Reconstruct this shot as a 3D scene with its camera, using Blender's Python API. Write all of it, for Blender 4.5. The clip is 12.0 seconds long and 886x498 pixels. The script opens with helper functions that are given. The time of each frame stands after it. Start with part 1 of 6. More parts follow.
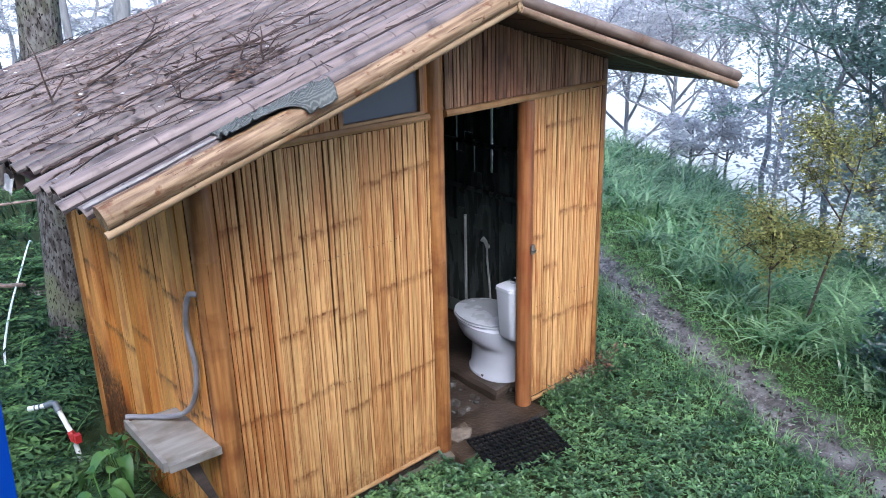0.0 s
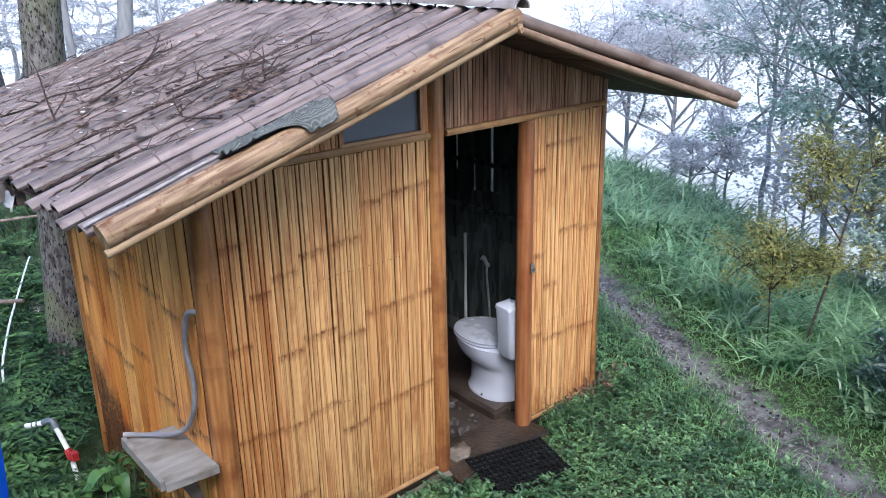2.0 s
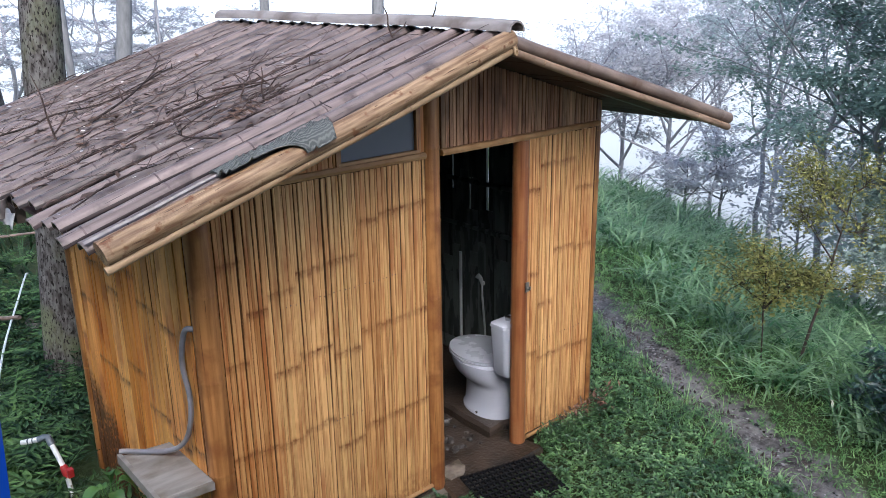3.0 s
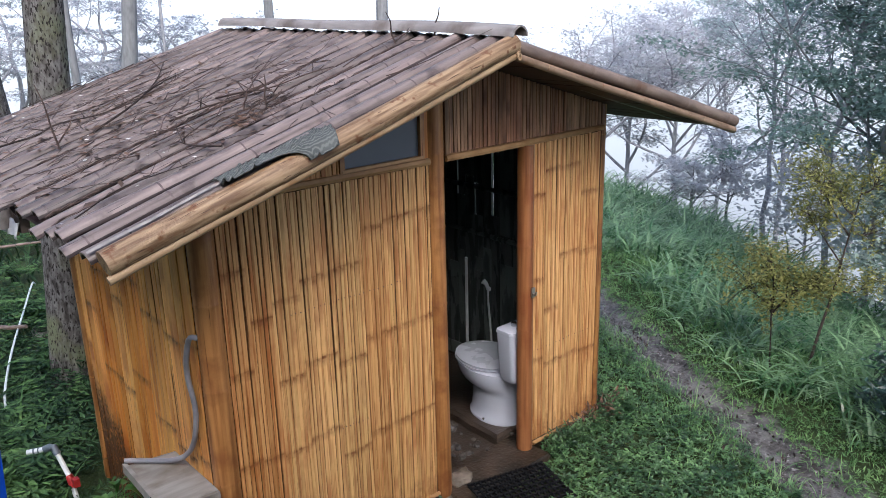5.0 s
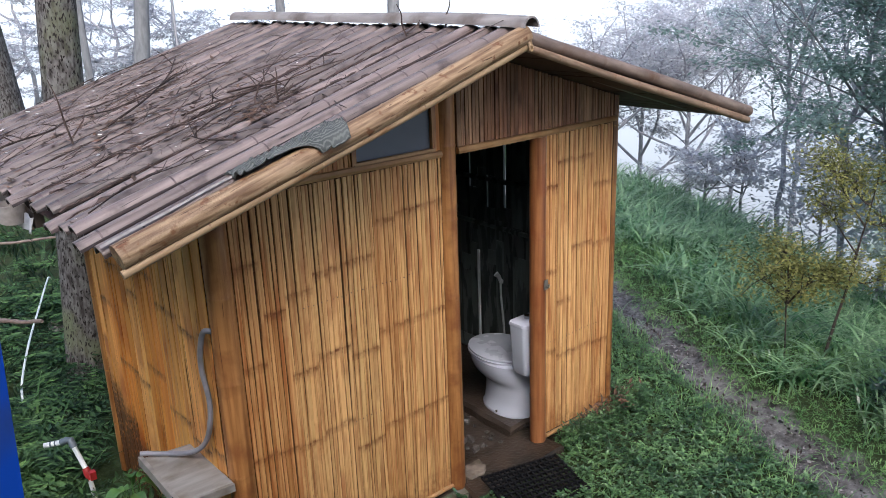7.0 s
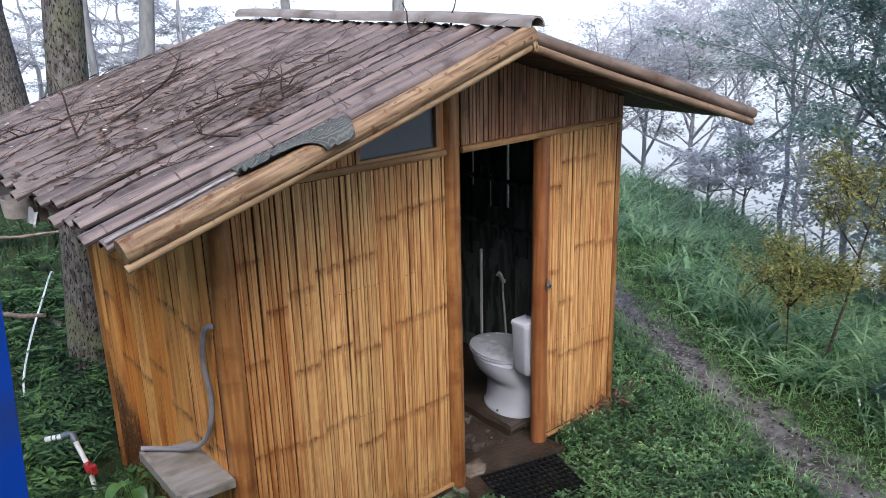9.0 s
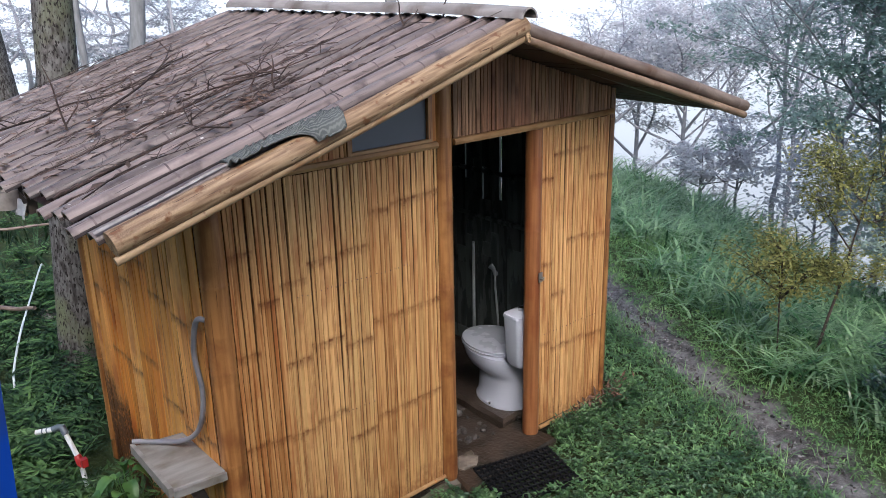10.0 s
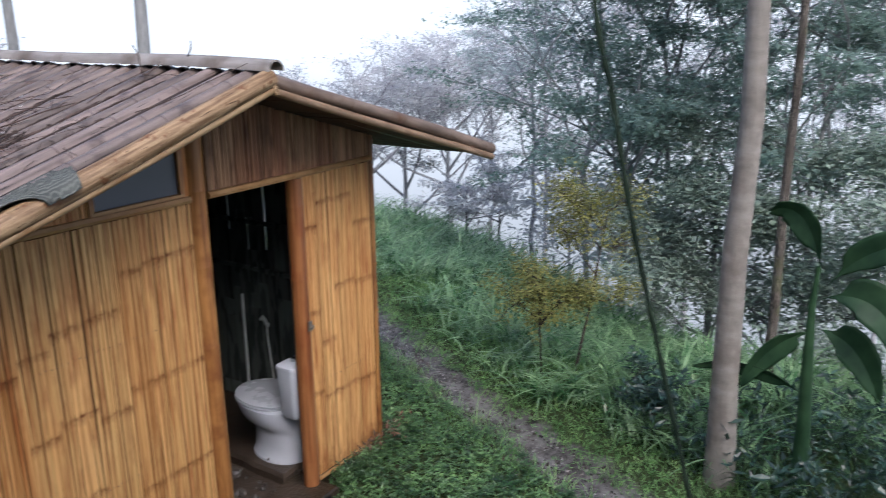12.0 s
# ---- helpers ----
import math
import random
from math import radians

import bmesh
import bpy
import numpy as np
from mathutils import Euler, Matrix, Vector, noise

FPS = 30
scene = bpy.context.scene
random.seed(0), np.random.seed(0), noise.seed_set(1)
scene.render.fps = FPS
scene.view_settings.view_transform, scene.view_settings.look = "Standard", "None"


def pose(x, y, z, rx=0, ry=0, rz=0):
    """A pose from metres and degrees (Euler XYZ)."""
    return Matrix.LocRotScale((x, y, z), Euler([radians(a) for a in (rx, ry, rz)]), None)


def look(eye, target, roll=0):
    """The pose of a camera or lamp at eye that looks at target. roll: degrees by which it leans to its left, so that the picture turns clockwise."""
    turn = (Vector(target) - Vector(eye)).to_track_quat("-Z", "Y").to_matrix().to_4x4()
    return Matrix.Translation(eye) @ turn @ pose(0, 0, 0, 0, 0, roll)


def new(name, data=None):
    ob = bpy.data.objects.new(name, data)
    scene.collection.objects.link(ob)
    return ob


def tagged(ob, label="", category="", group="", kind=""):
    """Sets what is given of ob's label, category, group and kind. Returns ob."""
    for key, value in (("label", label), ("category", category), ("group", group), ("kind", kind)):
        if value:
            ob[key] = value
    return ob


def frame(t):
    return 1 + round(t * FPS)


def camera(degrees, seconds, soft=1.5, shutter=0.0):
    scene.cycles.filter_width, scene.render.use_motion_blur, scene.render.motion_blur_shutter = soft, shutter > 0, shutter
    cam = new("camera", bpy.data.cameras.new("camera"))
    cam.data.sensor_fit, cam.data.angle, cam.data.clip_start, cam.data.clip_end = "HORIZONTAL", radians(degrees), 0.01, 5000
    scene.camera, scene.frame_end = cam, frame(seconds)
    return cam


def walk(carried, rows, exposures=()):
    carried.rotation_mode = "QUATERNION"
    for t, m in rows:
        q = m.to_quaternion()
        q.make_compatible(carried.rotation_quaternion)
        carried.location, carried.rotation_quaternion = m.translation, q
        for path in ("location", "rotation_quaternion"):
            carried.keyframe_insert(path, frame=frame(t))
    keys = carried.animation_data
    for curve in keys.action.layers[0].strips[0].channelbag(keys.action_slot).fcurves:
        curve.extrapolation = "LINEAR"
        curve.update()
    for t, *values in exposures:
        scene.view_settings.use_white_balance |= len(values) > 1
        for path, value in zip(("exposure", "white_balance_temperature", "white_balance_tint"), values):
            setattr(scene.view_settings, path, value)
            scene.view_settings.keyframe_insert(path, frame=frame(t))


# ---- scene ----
cam = camera(57.3, 12.0, soft=0.55, shutter=0.25)
PATH = [
    (0, (-1.211, -2.782, 2.496), (0.035, -1.378, 1.806), -1.4),
    (0.5, (-1.207, -2.779, 2.494), (0.051, -1.39, 1.798), -0.8),
    (1, (-1.201, -2.77, 2.497), (0.064, -1.384, 1.807), -0.9),
    (1.5, (-1.205, -2.78, 2.5), (0.066, -1.396, 1.815), -0.7),
    (2, (-1.209, -2.782, 2.503), (0.047, -1.368, 1.853), -1.1),
    (2.5, (-1.221, -2.797, 2.515), (0.065, -1.382, 1.926), -0.6),
    (3, (-1.231, -2.812, 2.517), (0.042, -1.394, 1.909), -0.8),
    (5, (-1.214, -2.803, 2.515), (0.05, -1.372, 1.92), -1.4),
    (5.5, (-1.213, -2.805, 2.514), (0.045, -1.369, 1.92), -1.7),
    (6, (-1.212, -2.805, 2.511), (0.031, -1.359, 1.908), -2.1),
    (6.5, (-1.212, -2.81, 2.515), (0.024, -1.358, 1.912), -2.2),
    (7, (-1.211, -2.802, 2.511), (0.026, -1.354, 1.901), -2.0),
    (9, (-1.216, -2.802, 2.51), (0.017, -1.351, 1.898), -1.4),
    (9.5, (-1.212, -2.802, 2.508), (0.024, -1.356, 1.891), -1.5),
    (10, (-1.21, -2.797, 2.505), (0.033, -1.362, 1.876), -1.2),
    (10.5, (-1.213, -2.798, 2.506), (0.024, -1.35, 1.892), -1.3),
    (11, (-1.21, -2.789, 2.511), (0.044, -1.356, 1.901), -0.9),
    (11.2, (-1.210, -2.795, 2.519), (0.080, -1.396, 1.913), -0.9),
    (11.5, (-1.192, -2.805, 2.528), (0.214, -1.509, 1.943), -0.7),
    (12, (-1.158, -2.859, 2.537), (0.457, -1.81, 1.997), -0.6),
]
walk(cam, [(t, look(eye, target, roll)) for t, eye, target, roll in PATH],
     exposures=[(0, 0.66, 5150, 10), (1.5, 0.62, 5150, 10), (2.0, 0.60, 5200, 10), (2.5, 0.37, 5400, 10), (3.0, 0.26, 5450, 10), (5.0, 0.17, 5550, 10), (9.0, 0.15, 5600, 10),
                (11.0, 0.14, 5600, 10), (11.5, 0.14, 5600, 10), (12.0, 0.02, 5600, 10)])

# ---- world, sun, exposure ----
world = bpy.data.worlds.new("overcast")
scene.world = world
world.use_nodes = True
wn, wl = world.node_tree.nodes, world.node_tree.links
wn.clear()
sky = wn.new("ShaderNodeTexSky")
sky.sky_type = "NISHITA"
sky.sun_disc = False
sky.sun_elevation, sky.sun_rotation = radians(45), radians(215)
sky.air_density, sky.dust_density, sky.ozone_density = 1.0, 6.0, 1.0
grey = wn.new("ShaderNodeHueSaturation")
grey.inputs["Saturation"].default_value = 1.0
bg = wn.new("ShaderNodeBackground")
wout = wn.new("ShaderNodeOutputWorld")
wl.new(sky.outputs["Color"], grey.inputs["Color"])
# an overcast sky is about three times as bright overhead as at the horizon
up = wn.new("ShaderNodeSeparateXYZ")
lift = wn.new("ShaderNodeMapRange")
lift.inputs[1].default_value, lift.inputs[2].default_value = 0.0, 1.0
lift.inputs[3].default_value, lift.inputs[4].default_value = 0.09, 0.35
wl.new(wn.new("ShaderNodeTexCoord").outputs["Generated"], up.inputs[0])
wl.new(up.outputs["Z"], lift.inputs[0])
wl.new(lift.outputs[0], bg.inputs["Strength"])
wl.new(grey.outputs["Color"], bg.inputs["Color"])
wl.new(bg.outputs["Background"], wout.inputs["Surface"])

sun = new("sun", bpy.data.lights.new("sun", "SUN"))
sun.data.energy, sun.data.angle, sun.data.color = 0.34, radians(50), (1.0, 0.98, 0.95)
sun.matrix_world = look((-6.0, -9.6, 12.0), (1.2, 0.5, 0))


# ---- materials ----
def material(name, dark, light, rough=0.6, scale=(6, 6, 6), fine=60.0, bump=0.2, spec=0.4, contrast=(0.3, 0.7),
             stain=None, stain_scale=2.5, stain_at=(0.5, 0.7), per_object=0.0, per_island=0.0, metal=0.0, translucent=0.0,
             rough_var=0.15, coat=0.0, bump_size=0.004, cracks=None):
    """Noise between two colours, a second stain at a larger scale, fine grain in bump, and random shifts of value."""
    m = bpy.data.materials.new(name)
    m.use_nodes = True
    n, l = m.node_tree.nodes, m.node_tree.links
    n.clear()
    out = n.new("ShaderNodeOutputMaterial")
    p = n.new("ShaderNodeBsdfPrincipled")
    tc = n.new("ShaderNodeTexCoord")
    info = n.new("ShaderNodeObjectInfo")
    shift = n.new("ShaderNodeVectorMath")
    shift.operation = "MULTIPLY_ADD"
    l.new(info.outputs["Random"], shift.inputs[0])
    shift.inputs[1].default_value = (37.0, 19.0, 53.0)
    l.new(tc.outputs["Object"], shift.inputs[2])
    mp = n.new("ShaderNodeMapping")
    mp.inputs["Scale"].default_value = scale
    l.new(shift.outputs[0], mp.inputs["Vector"])
    t1 = n.new("ShaderNodeTexNoise")
    t1.inputs["Scale"].default_value, t1.inputs["Detail"].default_value = 1.0, 6.0
    l.new(mp.outputs[0], t1.inputs["Vector"])
    r1 = n.new("ShaderNodeMapRange")
    r1.inputs[1].default_value, r1.inputs[2].default_value = contrast
    l.new(t1.outputs["Fac"], r1.inputs[0])
    mix = n.new("ShaderNodeMix")
    mix.data_type = "RGBA"
    mix.inputs[6].default_value, mix.inputs[7].default_value = (*dark, 1), (*light, 1)
    l.new(r1.outputs[0], mix.inputs[0])
    colour = mix.outputs[2]
    if stain:
        t2 = n.new("ShaderNodeTexNoise")
        t2.inputs["Scale"].default_value, t2.inputs["Detail"].default_value = stain_scale, 4.0
        l.new(shift.outputs[0], t2.inputs["Vector"])
        r2 = n.new("ShaderNodeMapRange")
        r2.inputs[1].default_value, r2.inputs[2].default_value = stain_at
        l.new(t2.outputs["Fac"], r2.inputs[0])
        m2 = n.new("ShaderNodeMix")
        m2.data_type = "RGBA"
        m2.inputs[7].default_value = (*stain, 1)
        l.new(r2.outputs[0], m2.inputs[0])
        l.new(colour, m2.inputs[6])
        colour = m2.outputs[2]
    if cracks:
        # thin dark lines along the grain
        line_colour, stretch, low, high = cracks
        mc = n.new("ShaderNodeMapping")
        mc.inputs["Scale"].default_value = stretch
        l.new(shift.outputs[0], mc.inputs["Vector"])
        tn = n.new("ShaderNodeTexNoise")
        tn.inputs["Scale"].default_value, tn.inputs["Detail"].default_value = 1.0, 2.0
        l.new(mc.outputs[0], tn.inputs["Vector"])
        rc = n.new("ShaderNodeMapRange")
        rc.inputs[1].default_value, rc.inputs[2].default_value = low, high
        l.new(tn.outputs["Fac"], rc.inputs[0])
        xc = n.new("ShaderNodeMix")
        xc.data_type = "RGBA"
        xc.inputs[7].default_value = (*line_colour, 1)
        l.new(rc.outputs[0], xc.inputs[0])
        l.new(colour, xc.inputs[6])
        colour = xc.outputs[2]
    for amount, source in ((per_object, info.outputs["Random"]), (per_island, None)):
        if amount:
            if source is None:
                source = n.new("ShaderNodeNewGeometry").outputs["Random Per Island"]
            hs = n.new("ShaderNodeHueSaturation")
            rr = n.new("ShaderNodeMapRange")
            rr.inputs[3].default_value, rr.inputs[4].default_value = 1 - amount, 1 + amount
            l.new(source, rr.inputs[0])
            l.new(rr.outputs[0], hs.inputs["Value"])
            hr = n.new("ShaderNodeMapRange")
            hr.inputs[3].default_value, hr.inputs[4].default_value = 0.5 + 0.018 * amount, 0.5 - 0.018 * amount
            l.new(source, hr.inputs[0])
            l.new(hr.outputs[0], hs.inputs["Hue"])
            l.new(colour, hs.inputs["Color"])
            colour = hs.outputs[0]
    l.new(colour, p.inputs["Base Color"])
    rv = n.new("ShaderNodeMapRange")
    rv.inputs[3].default_value, rv.inputs[4].default_value = max(0.03, rough - rough_var), min(1.0, rough + rough_var)
    l.new(t1.outputs["Fac"], rv.inputs[0])
    l.new(rv.outputs[0], p.inputs["Roughness"])
    p.inputs["Metallic"].default_value = metal
    p.inputs["Specular IOR Level"].default_value = spec
    p.inputs["Coat Weight"].default_value = coat
    p.inputs["Coat Roughness"].default_value = 0.25
    if bump:
        t3 = n.new("ShaderNodeTexNoise")
        t3.inputs["Scale"].default_value, t3.inputs["Detail"].default_value = fine, 5.0
        l.new(shift.outputs[0], t3.inputs["Vector"])
        add = n.new("ShaderNodeMath")
        l.new(t3.outputs["Fac"], add.inputs[0])
        l.new(t1.outputs["Fac"], add.inputs[1])
        b = n.new("ShaderNodeBump")
        b.inputs["Strength"].default_value, b.inputs["Distance"].default_value = bump, bump_size
        l.new(add.outputs[0], b.inputs["Height"])
        l.new(b.outputs[0], p.inputs["Normal"])
    surface = p.outputs[0]
    if translucent:
        tr = n.new("ShaderNodeBsdfTranslucent")
        l.new(colour, tr.inputs["Color"])
        ms = n.new("ShaderNodeMixShader")
        ms.inputs[0].default_value = translucent
        l.new(surface, ms.inputs[1])
        l.new(tr.outputs[0], ms.inputs[2])
        surface = ms.outputs[0]
    l.new(surface, out.inputs["Surface"])
    return m


M_SLAT = material("golden_split_bamboo", (0.375, 0.154, 0.038), (0.635, 0.362, 0.130), 0.50, (90, 90, 2.2), 180, 0.35, 0.3, (0.34, 0.58),
                  stain=(0.33, 0.12, 0.03), stain_scale=4.0, stain_at=(0.5, 0.75), per_object=0.10, coat=0.03, bump_size=0.002,
                  cracks=((0.10, 0.034, 0.009), (150, 150, 1.6), 0.70, 0.75))
M_SLAT_NODE = material("bamboo_node_brown", (0.24, 0.09, 0.026), (0.60, 0.30, 0.09), 0.6, (60, 60, 30), 200, 0.3, 0.3, per_object=0.2)
M_SIDE = material("amber_split_bamboo", (0.48, 0.186, 0.034), (0.75, 0.385, 0.092), 0.46, (30, 30, 1.6), 160, 0.25, 0.3, (0.3, 0.7),
                  stain=(0.30, 0.095, 0.022), stain_scale=3.5, stain_at=(0.5, 0.72), per_object=0.16, coat=0.04, bump_size=0.002,
                  cracks=((0.10, 0.034, 0.009), (90, 90, 1.3), 0.64, 0.69))


def node_stains(m, colour):
    """Brown discoloured bands round the nodes of split bamboo, ragged by noise; each mesh carries their heights as "node_stain"."""
    n, l = m.node_tree.nodes, m.node_tree.links
    p = next(x for x in n if x.type == "BSDF_PRINCIPLED")
    base = p.inputs["Base Color"].links[0].from_socket
    at = n.new("ShaderNodeAttribute")
    at.attribute_name = "node_stain"
    tc, info = n.new("ShaderNodeTexCoord"), n.new("ShaderNodeObjectInfo")
    sh = n.new("ShaderNodeVectorMath")
    sh.operation = "MULTIPLY_ADD"
    sh.inputs[1].default_value = (11.0, 7.0, 23.0)
    l.new(info.outputs["Random"], sh.inputs[0])
    l.new(tc.outputs["Object"], sh.inputs[2])
    t = n.new("ShaderNodeTexNoise")
    t.inputs["Scale"].default_value, t.inputs["Detail"].default_value = 45.0, 4.0
    l.new(sh.outputs[0], t.inputs["Vector"])
    r = n.new("ShaderNodeMapRange")
    r.inputs[1].default_value, r.inputs[2].default_value, r.inputs[3].default_value, r.inputs[4].default_value = 0.3, 0.65, 0.25, 1.1
    l.new(t.outputs["Fac"], r.inputs[0])
    mul = n.new("ShaderNodeMath")
    mul.operation, mul.use_clamp = "MULTIPLY", True
    l.new(at.outputs["Fac"], mul.inputs[0])
    l.new(r.outputs[0], mul.inputs[1])
    mx = n.new("ShaderNodeMix")
    mx.data_type = "RGBA"
    mx.inputs[7].default_value = (*colour, 1)
    l.new(mul.outputs[0], mx.inputs[0])
    # each flattened culm has its own tone, from reddish to straw
    tone, hue = n.new("ShaderNodeAttribute"), n.new("ShaderNodeHueSaturation")
    tone.attribute_name = "board_tone"
    for key, low, high in (("Value", 0.86, 1.14), ("Hue", 0.490, 0.505), ("Saturation", 1.04, 0.94)):
        mr = n.new("ShaderNodeMapRange")
        mr.inputs[3].default_value, mr.inputs[4].default_value = low, high
        l.new(tone.outputs["Fac"], mr.inputs[0])
        l.new(mr.outputs[0], hue.inputs[key])
    l.new(base, hue.inputs["Color"])
    l.new(hue.outputs[0], mx.inputs[6])
    l.new(mx.outputs[2], p.inputs["Base Color"])


# browner copy of the golden bamboo; overhang shade is put into its colour
M_GABLE = material("shade_brown_split_bamboo", (0.20, 0.093, 0.042), (0.42, 0.225, 0.112), 0.55, (90, 90, 2.2), 180, 0.35, 0.3, (0.34, 0.60),
                   stain=(0.10, 0.042, 0.018), stain_scale=4.0, stain_at=(0.5, 0.75), per_object=0.17, bump_size=0.002,
                   cracks=((0.05, 0.02, 0.008), (150, 150, 1.6), 0.70, 0.75))
node_stains(M_GABLE, (0.09, 0.03, 0.010))
node_stains(M_SLAT, (0.17, 0.05, 0.010))
node_stains(M_SIDE, (0.075, 0.032, 0.014))
M_POST = material("amber_bamboo_post", (0.22, 0.082, 0.022), (0.44, 0.205, 0.062), 0.42, (45, 45, 2.5), 140, 0.35, 0.4, (0.33, 0.62),
                  stain=(0.17, 0.055, 0.016), stain_scale=5.0, stain_at=(0.5, 0.70), per_object=0.15, coat=0.08, bump_size=0.003,
                  cracks=((0.09, 0.03, 0.01), (110, 110, 2.2), 0.67, 0.72))
M_POST_RED = material("reddish_bamboo_post", (0.19, 0.062, 0.022), (0.36, 0.148, 0.052), 0.36, (45, 45, 2.5), 140, 0.3, 0.4, (0.33, 0.64),
                      stain=(0.20, 0.05, 0.015), stain_scale=4.0, stain_at=(0.5, 0.75), coat=0.12, bump_size=0.003)
M_POLE = material("weathered_pale_bamboo", (0.165, 0.090, 0.043), (0.400, 0.268, 0.155), 0.5, (5, 60, 60), 140, 0.7, 0.4, (0.38, 0.62),
                  stain=(0.16, 0.065, 0.024), stain_scale=26.0, stain_at=(0.58, 0.68), per_object=0.12, bump_size=0.004,
                  cracks=((0.07, 0.03, 0.012), (9, 150, 150), 0.66, 0.71))
M_STRIP = material("pale_beige_bamboo_strip", (0.25, 0.155, 0.077), (0.40, 0.28, 0.16), 0.5, (6, 40, 40), 120, 0.2, 0.35, stain=(0.22, 0.12, 0.05),
                   stain_scale=9.0, stain_at=(0.56, 0.76), bump_size=0.002)
M_POLE_TAN = material("dull_tan_bamboo", (0.16, 0.10, 0.062), (0.31, 0.215, 0.145), 0.5, (5, 40, 40), 110, 0.3, 0.35, stain=(0.15, 0.085, 0.045), stain_scale=12.0, stain_at=(0.55, 0.72), bump_size=0.003)
M_POLE_GREY = material("weathered_grey_bamboo", (0.09, 0.062, 0.05), (0.24, 0.18, 0.145), 0.45, (5, 26, 26), 90, 0.3, 0.4, (0.3, 0.7),
                       stain=(0.12, 0.07, 0.045), stain_scale=7.0, stain_at=(0.55, 0.72), per_object=0.12, bump_size=0.004)
M_RIDGE = material("pale_grey_ridge_bamboo", (0.19, 0.165, 0.15), (0.36, 0.325, 0.30), 0.5, (26, 4, 26), 90, 0.3, 0.4, stain=(0.12, 0.09, 0.07), stain_scale=5.0)
M_RAIL = material("pale_bamboo_rail", (0.32, 0.165, 0.06), (0.47, 0.285, 0.13), 0.5, (12, 12, 12), 120, 0.2, 0.35, stain=(0.28, 0.12, 0.04),
                  stain_scale=6.0, stain_at=(0.55, 0.75), bump_size=0.002)
M_TILE = material("weathered_bamboo_tile", (0.110, 0.083, 0.072), (0.252, 0.196, 0.174), 0.34, (3.2, 42, 42), 110, 0.5, 0.42, (0.30, 0.66),
                  stain=(0.060, 0.042, 0.036), stain_scale=9.0, stain_at=(0.55, 0.72), per_object=0.24, bump_size=0.004,
                  cracks=((0.025, 0.017, 0.014), (5, 110, 110), 0.66, 0.71))
M_TILE_NODE = material("bamboo_tile_node", (0.05, 0.034, 0.03), (0.15, 0.11, 0.10), 0.45, (40, 40, 40), 110, 0.3, 0.4, per_object=0.2)
# darkness between the tiles is shade put into this wet bamboo's colour
M_GUTTER = material("shade_dark_wet_bamboo", (0.022, 0.015, 0.013), (0.070, 0.050, 0.045), 0.35, (3, 30, 30), 110, 0.4, 0.5, per_object=0.3)
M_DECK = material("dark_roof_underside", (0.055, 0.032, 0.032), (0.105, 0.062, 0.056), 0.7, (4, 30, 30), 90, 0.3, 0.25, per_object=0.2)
M_BACKING = material("dark_gap_backing", (0.05, 0.02, 0.007), (0.10, 0.042, 0.016), 0.8, (20, 20, 4), 90, 0.2, 0.2)
# shade inside the doorway is partly put into this lining's dark tone
M_LINING = material("shade_dark_wall_lining", (0.050, 0.060, 0.058), (0.115, 0.135, 0.128), 0.28, (14, 14, 3), 60, 0.35, 0.45, per_object=0.4, bump_size=0.01)
M_CONCRETE = material("mossy_concrete", (0.070, 0.058, 0.042), (0.185, 0.160, 0.125), 0.75, (9, 9, 9), 90, 0.4, 0.3, stain=(0.07, 0.085, 0.035),
                      stain_scale=4.0, stain_at=(0.5, 0.7), bump_size=0.006)
M_FLATSTONE = material("pale_tan_stone", (0.12, 0.095, 0.07), (0.30, 0.245, 0.19), 0.5, (16, 16, 16), 90, 0.4, 0.4, stain=(0.10, 0.075, 0.05), stain_scale=14.0, stain_at=(0.5, 0.68), bump_size=0.006)
M_STEP = material("wet_reddish_concrete", (0.026, 0.018, 0.012), (0.080, 0.054, 0.036), 0.38, (7, 7, 7), 55, 0.6, 0.35, stain=(0.026, 0.020, 0.014),
                  stain_scale=6.0, stain_at=(0.46, 0.62), bump_size=0.010)
M_EARTHFLOOR = material("wet_dark_floor", (0.03, 0.022, 0.017), (0.075, 0.055, 0.042), 0.4, (9, 9, 9), 80, 0.5, 0.5, bump_size=0.01)
M_PEBBLE = material("wet_pebble", (0.035, 0.03, 0.025), (0.105, 0.09, 0.078), 0.35, (20, 20, 20), 120, 0.25, 0.5, per_object=0.6)
M_GRAVEL = material("wet_grey_gravel", (0.095, 0.084, 0.075), (0.29, 0.272, 0.258), 0.25, (30, 30, 30), 120, 0.2, 0.5, per_island=0.5)
M_CLOD = material("wet_mud_clod", (0.030, 0.024, 0.019), (0.075, 0.060, 0.050), 0.22, (30, 30, 30), 120, 0.3, 0.5, per_island=0.5)
M_CERAMIC = material("white_ceramic", (0.52, 0.545, 0.63), (0.60, 0.625, 0.71), 0.13, (3, 3, 3), 20, 0.0, 0.5, rough_var=0.04)
M_SEAT = material("white_plastic_seat", (0.44, 0.465, 0.53), (0.52, 0.545, 0.61), 0.28, (4, 4, 4), 20, 0.0, 0.5, rough_var=0.06)
M_CHROME = material("chrome", (0.6, 0.6, 0.6), (0.7, 0.7, 0.7), 0.2, (9, 9, 9), 60, 0.0, 0.5, metal=1.0)
M_STEEL = material("dull_steel", (0.28, 0.25, 0.22), (0.42, 0.39, 0.35), 0.45, (19, 19, 19), 60, 0.1, 0.5, metal=1.0)
M_PVC = material("white_pvc", (0.58, 0.60, 0.60), (0.74, 0.76, 0.76), 0.4, (8, 8, 8), 50, 0.05, 0.4, stain=(0.35, 0.36, 0.30), stain_scale=9.0, stain_at=(0.58, 0.8))
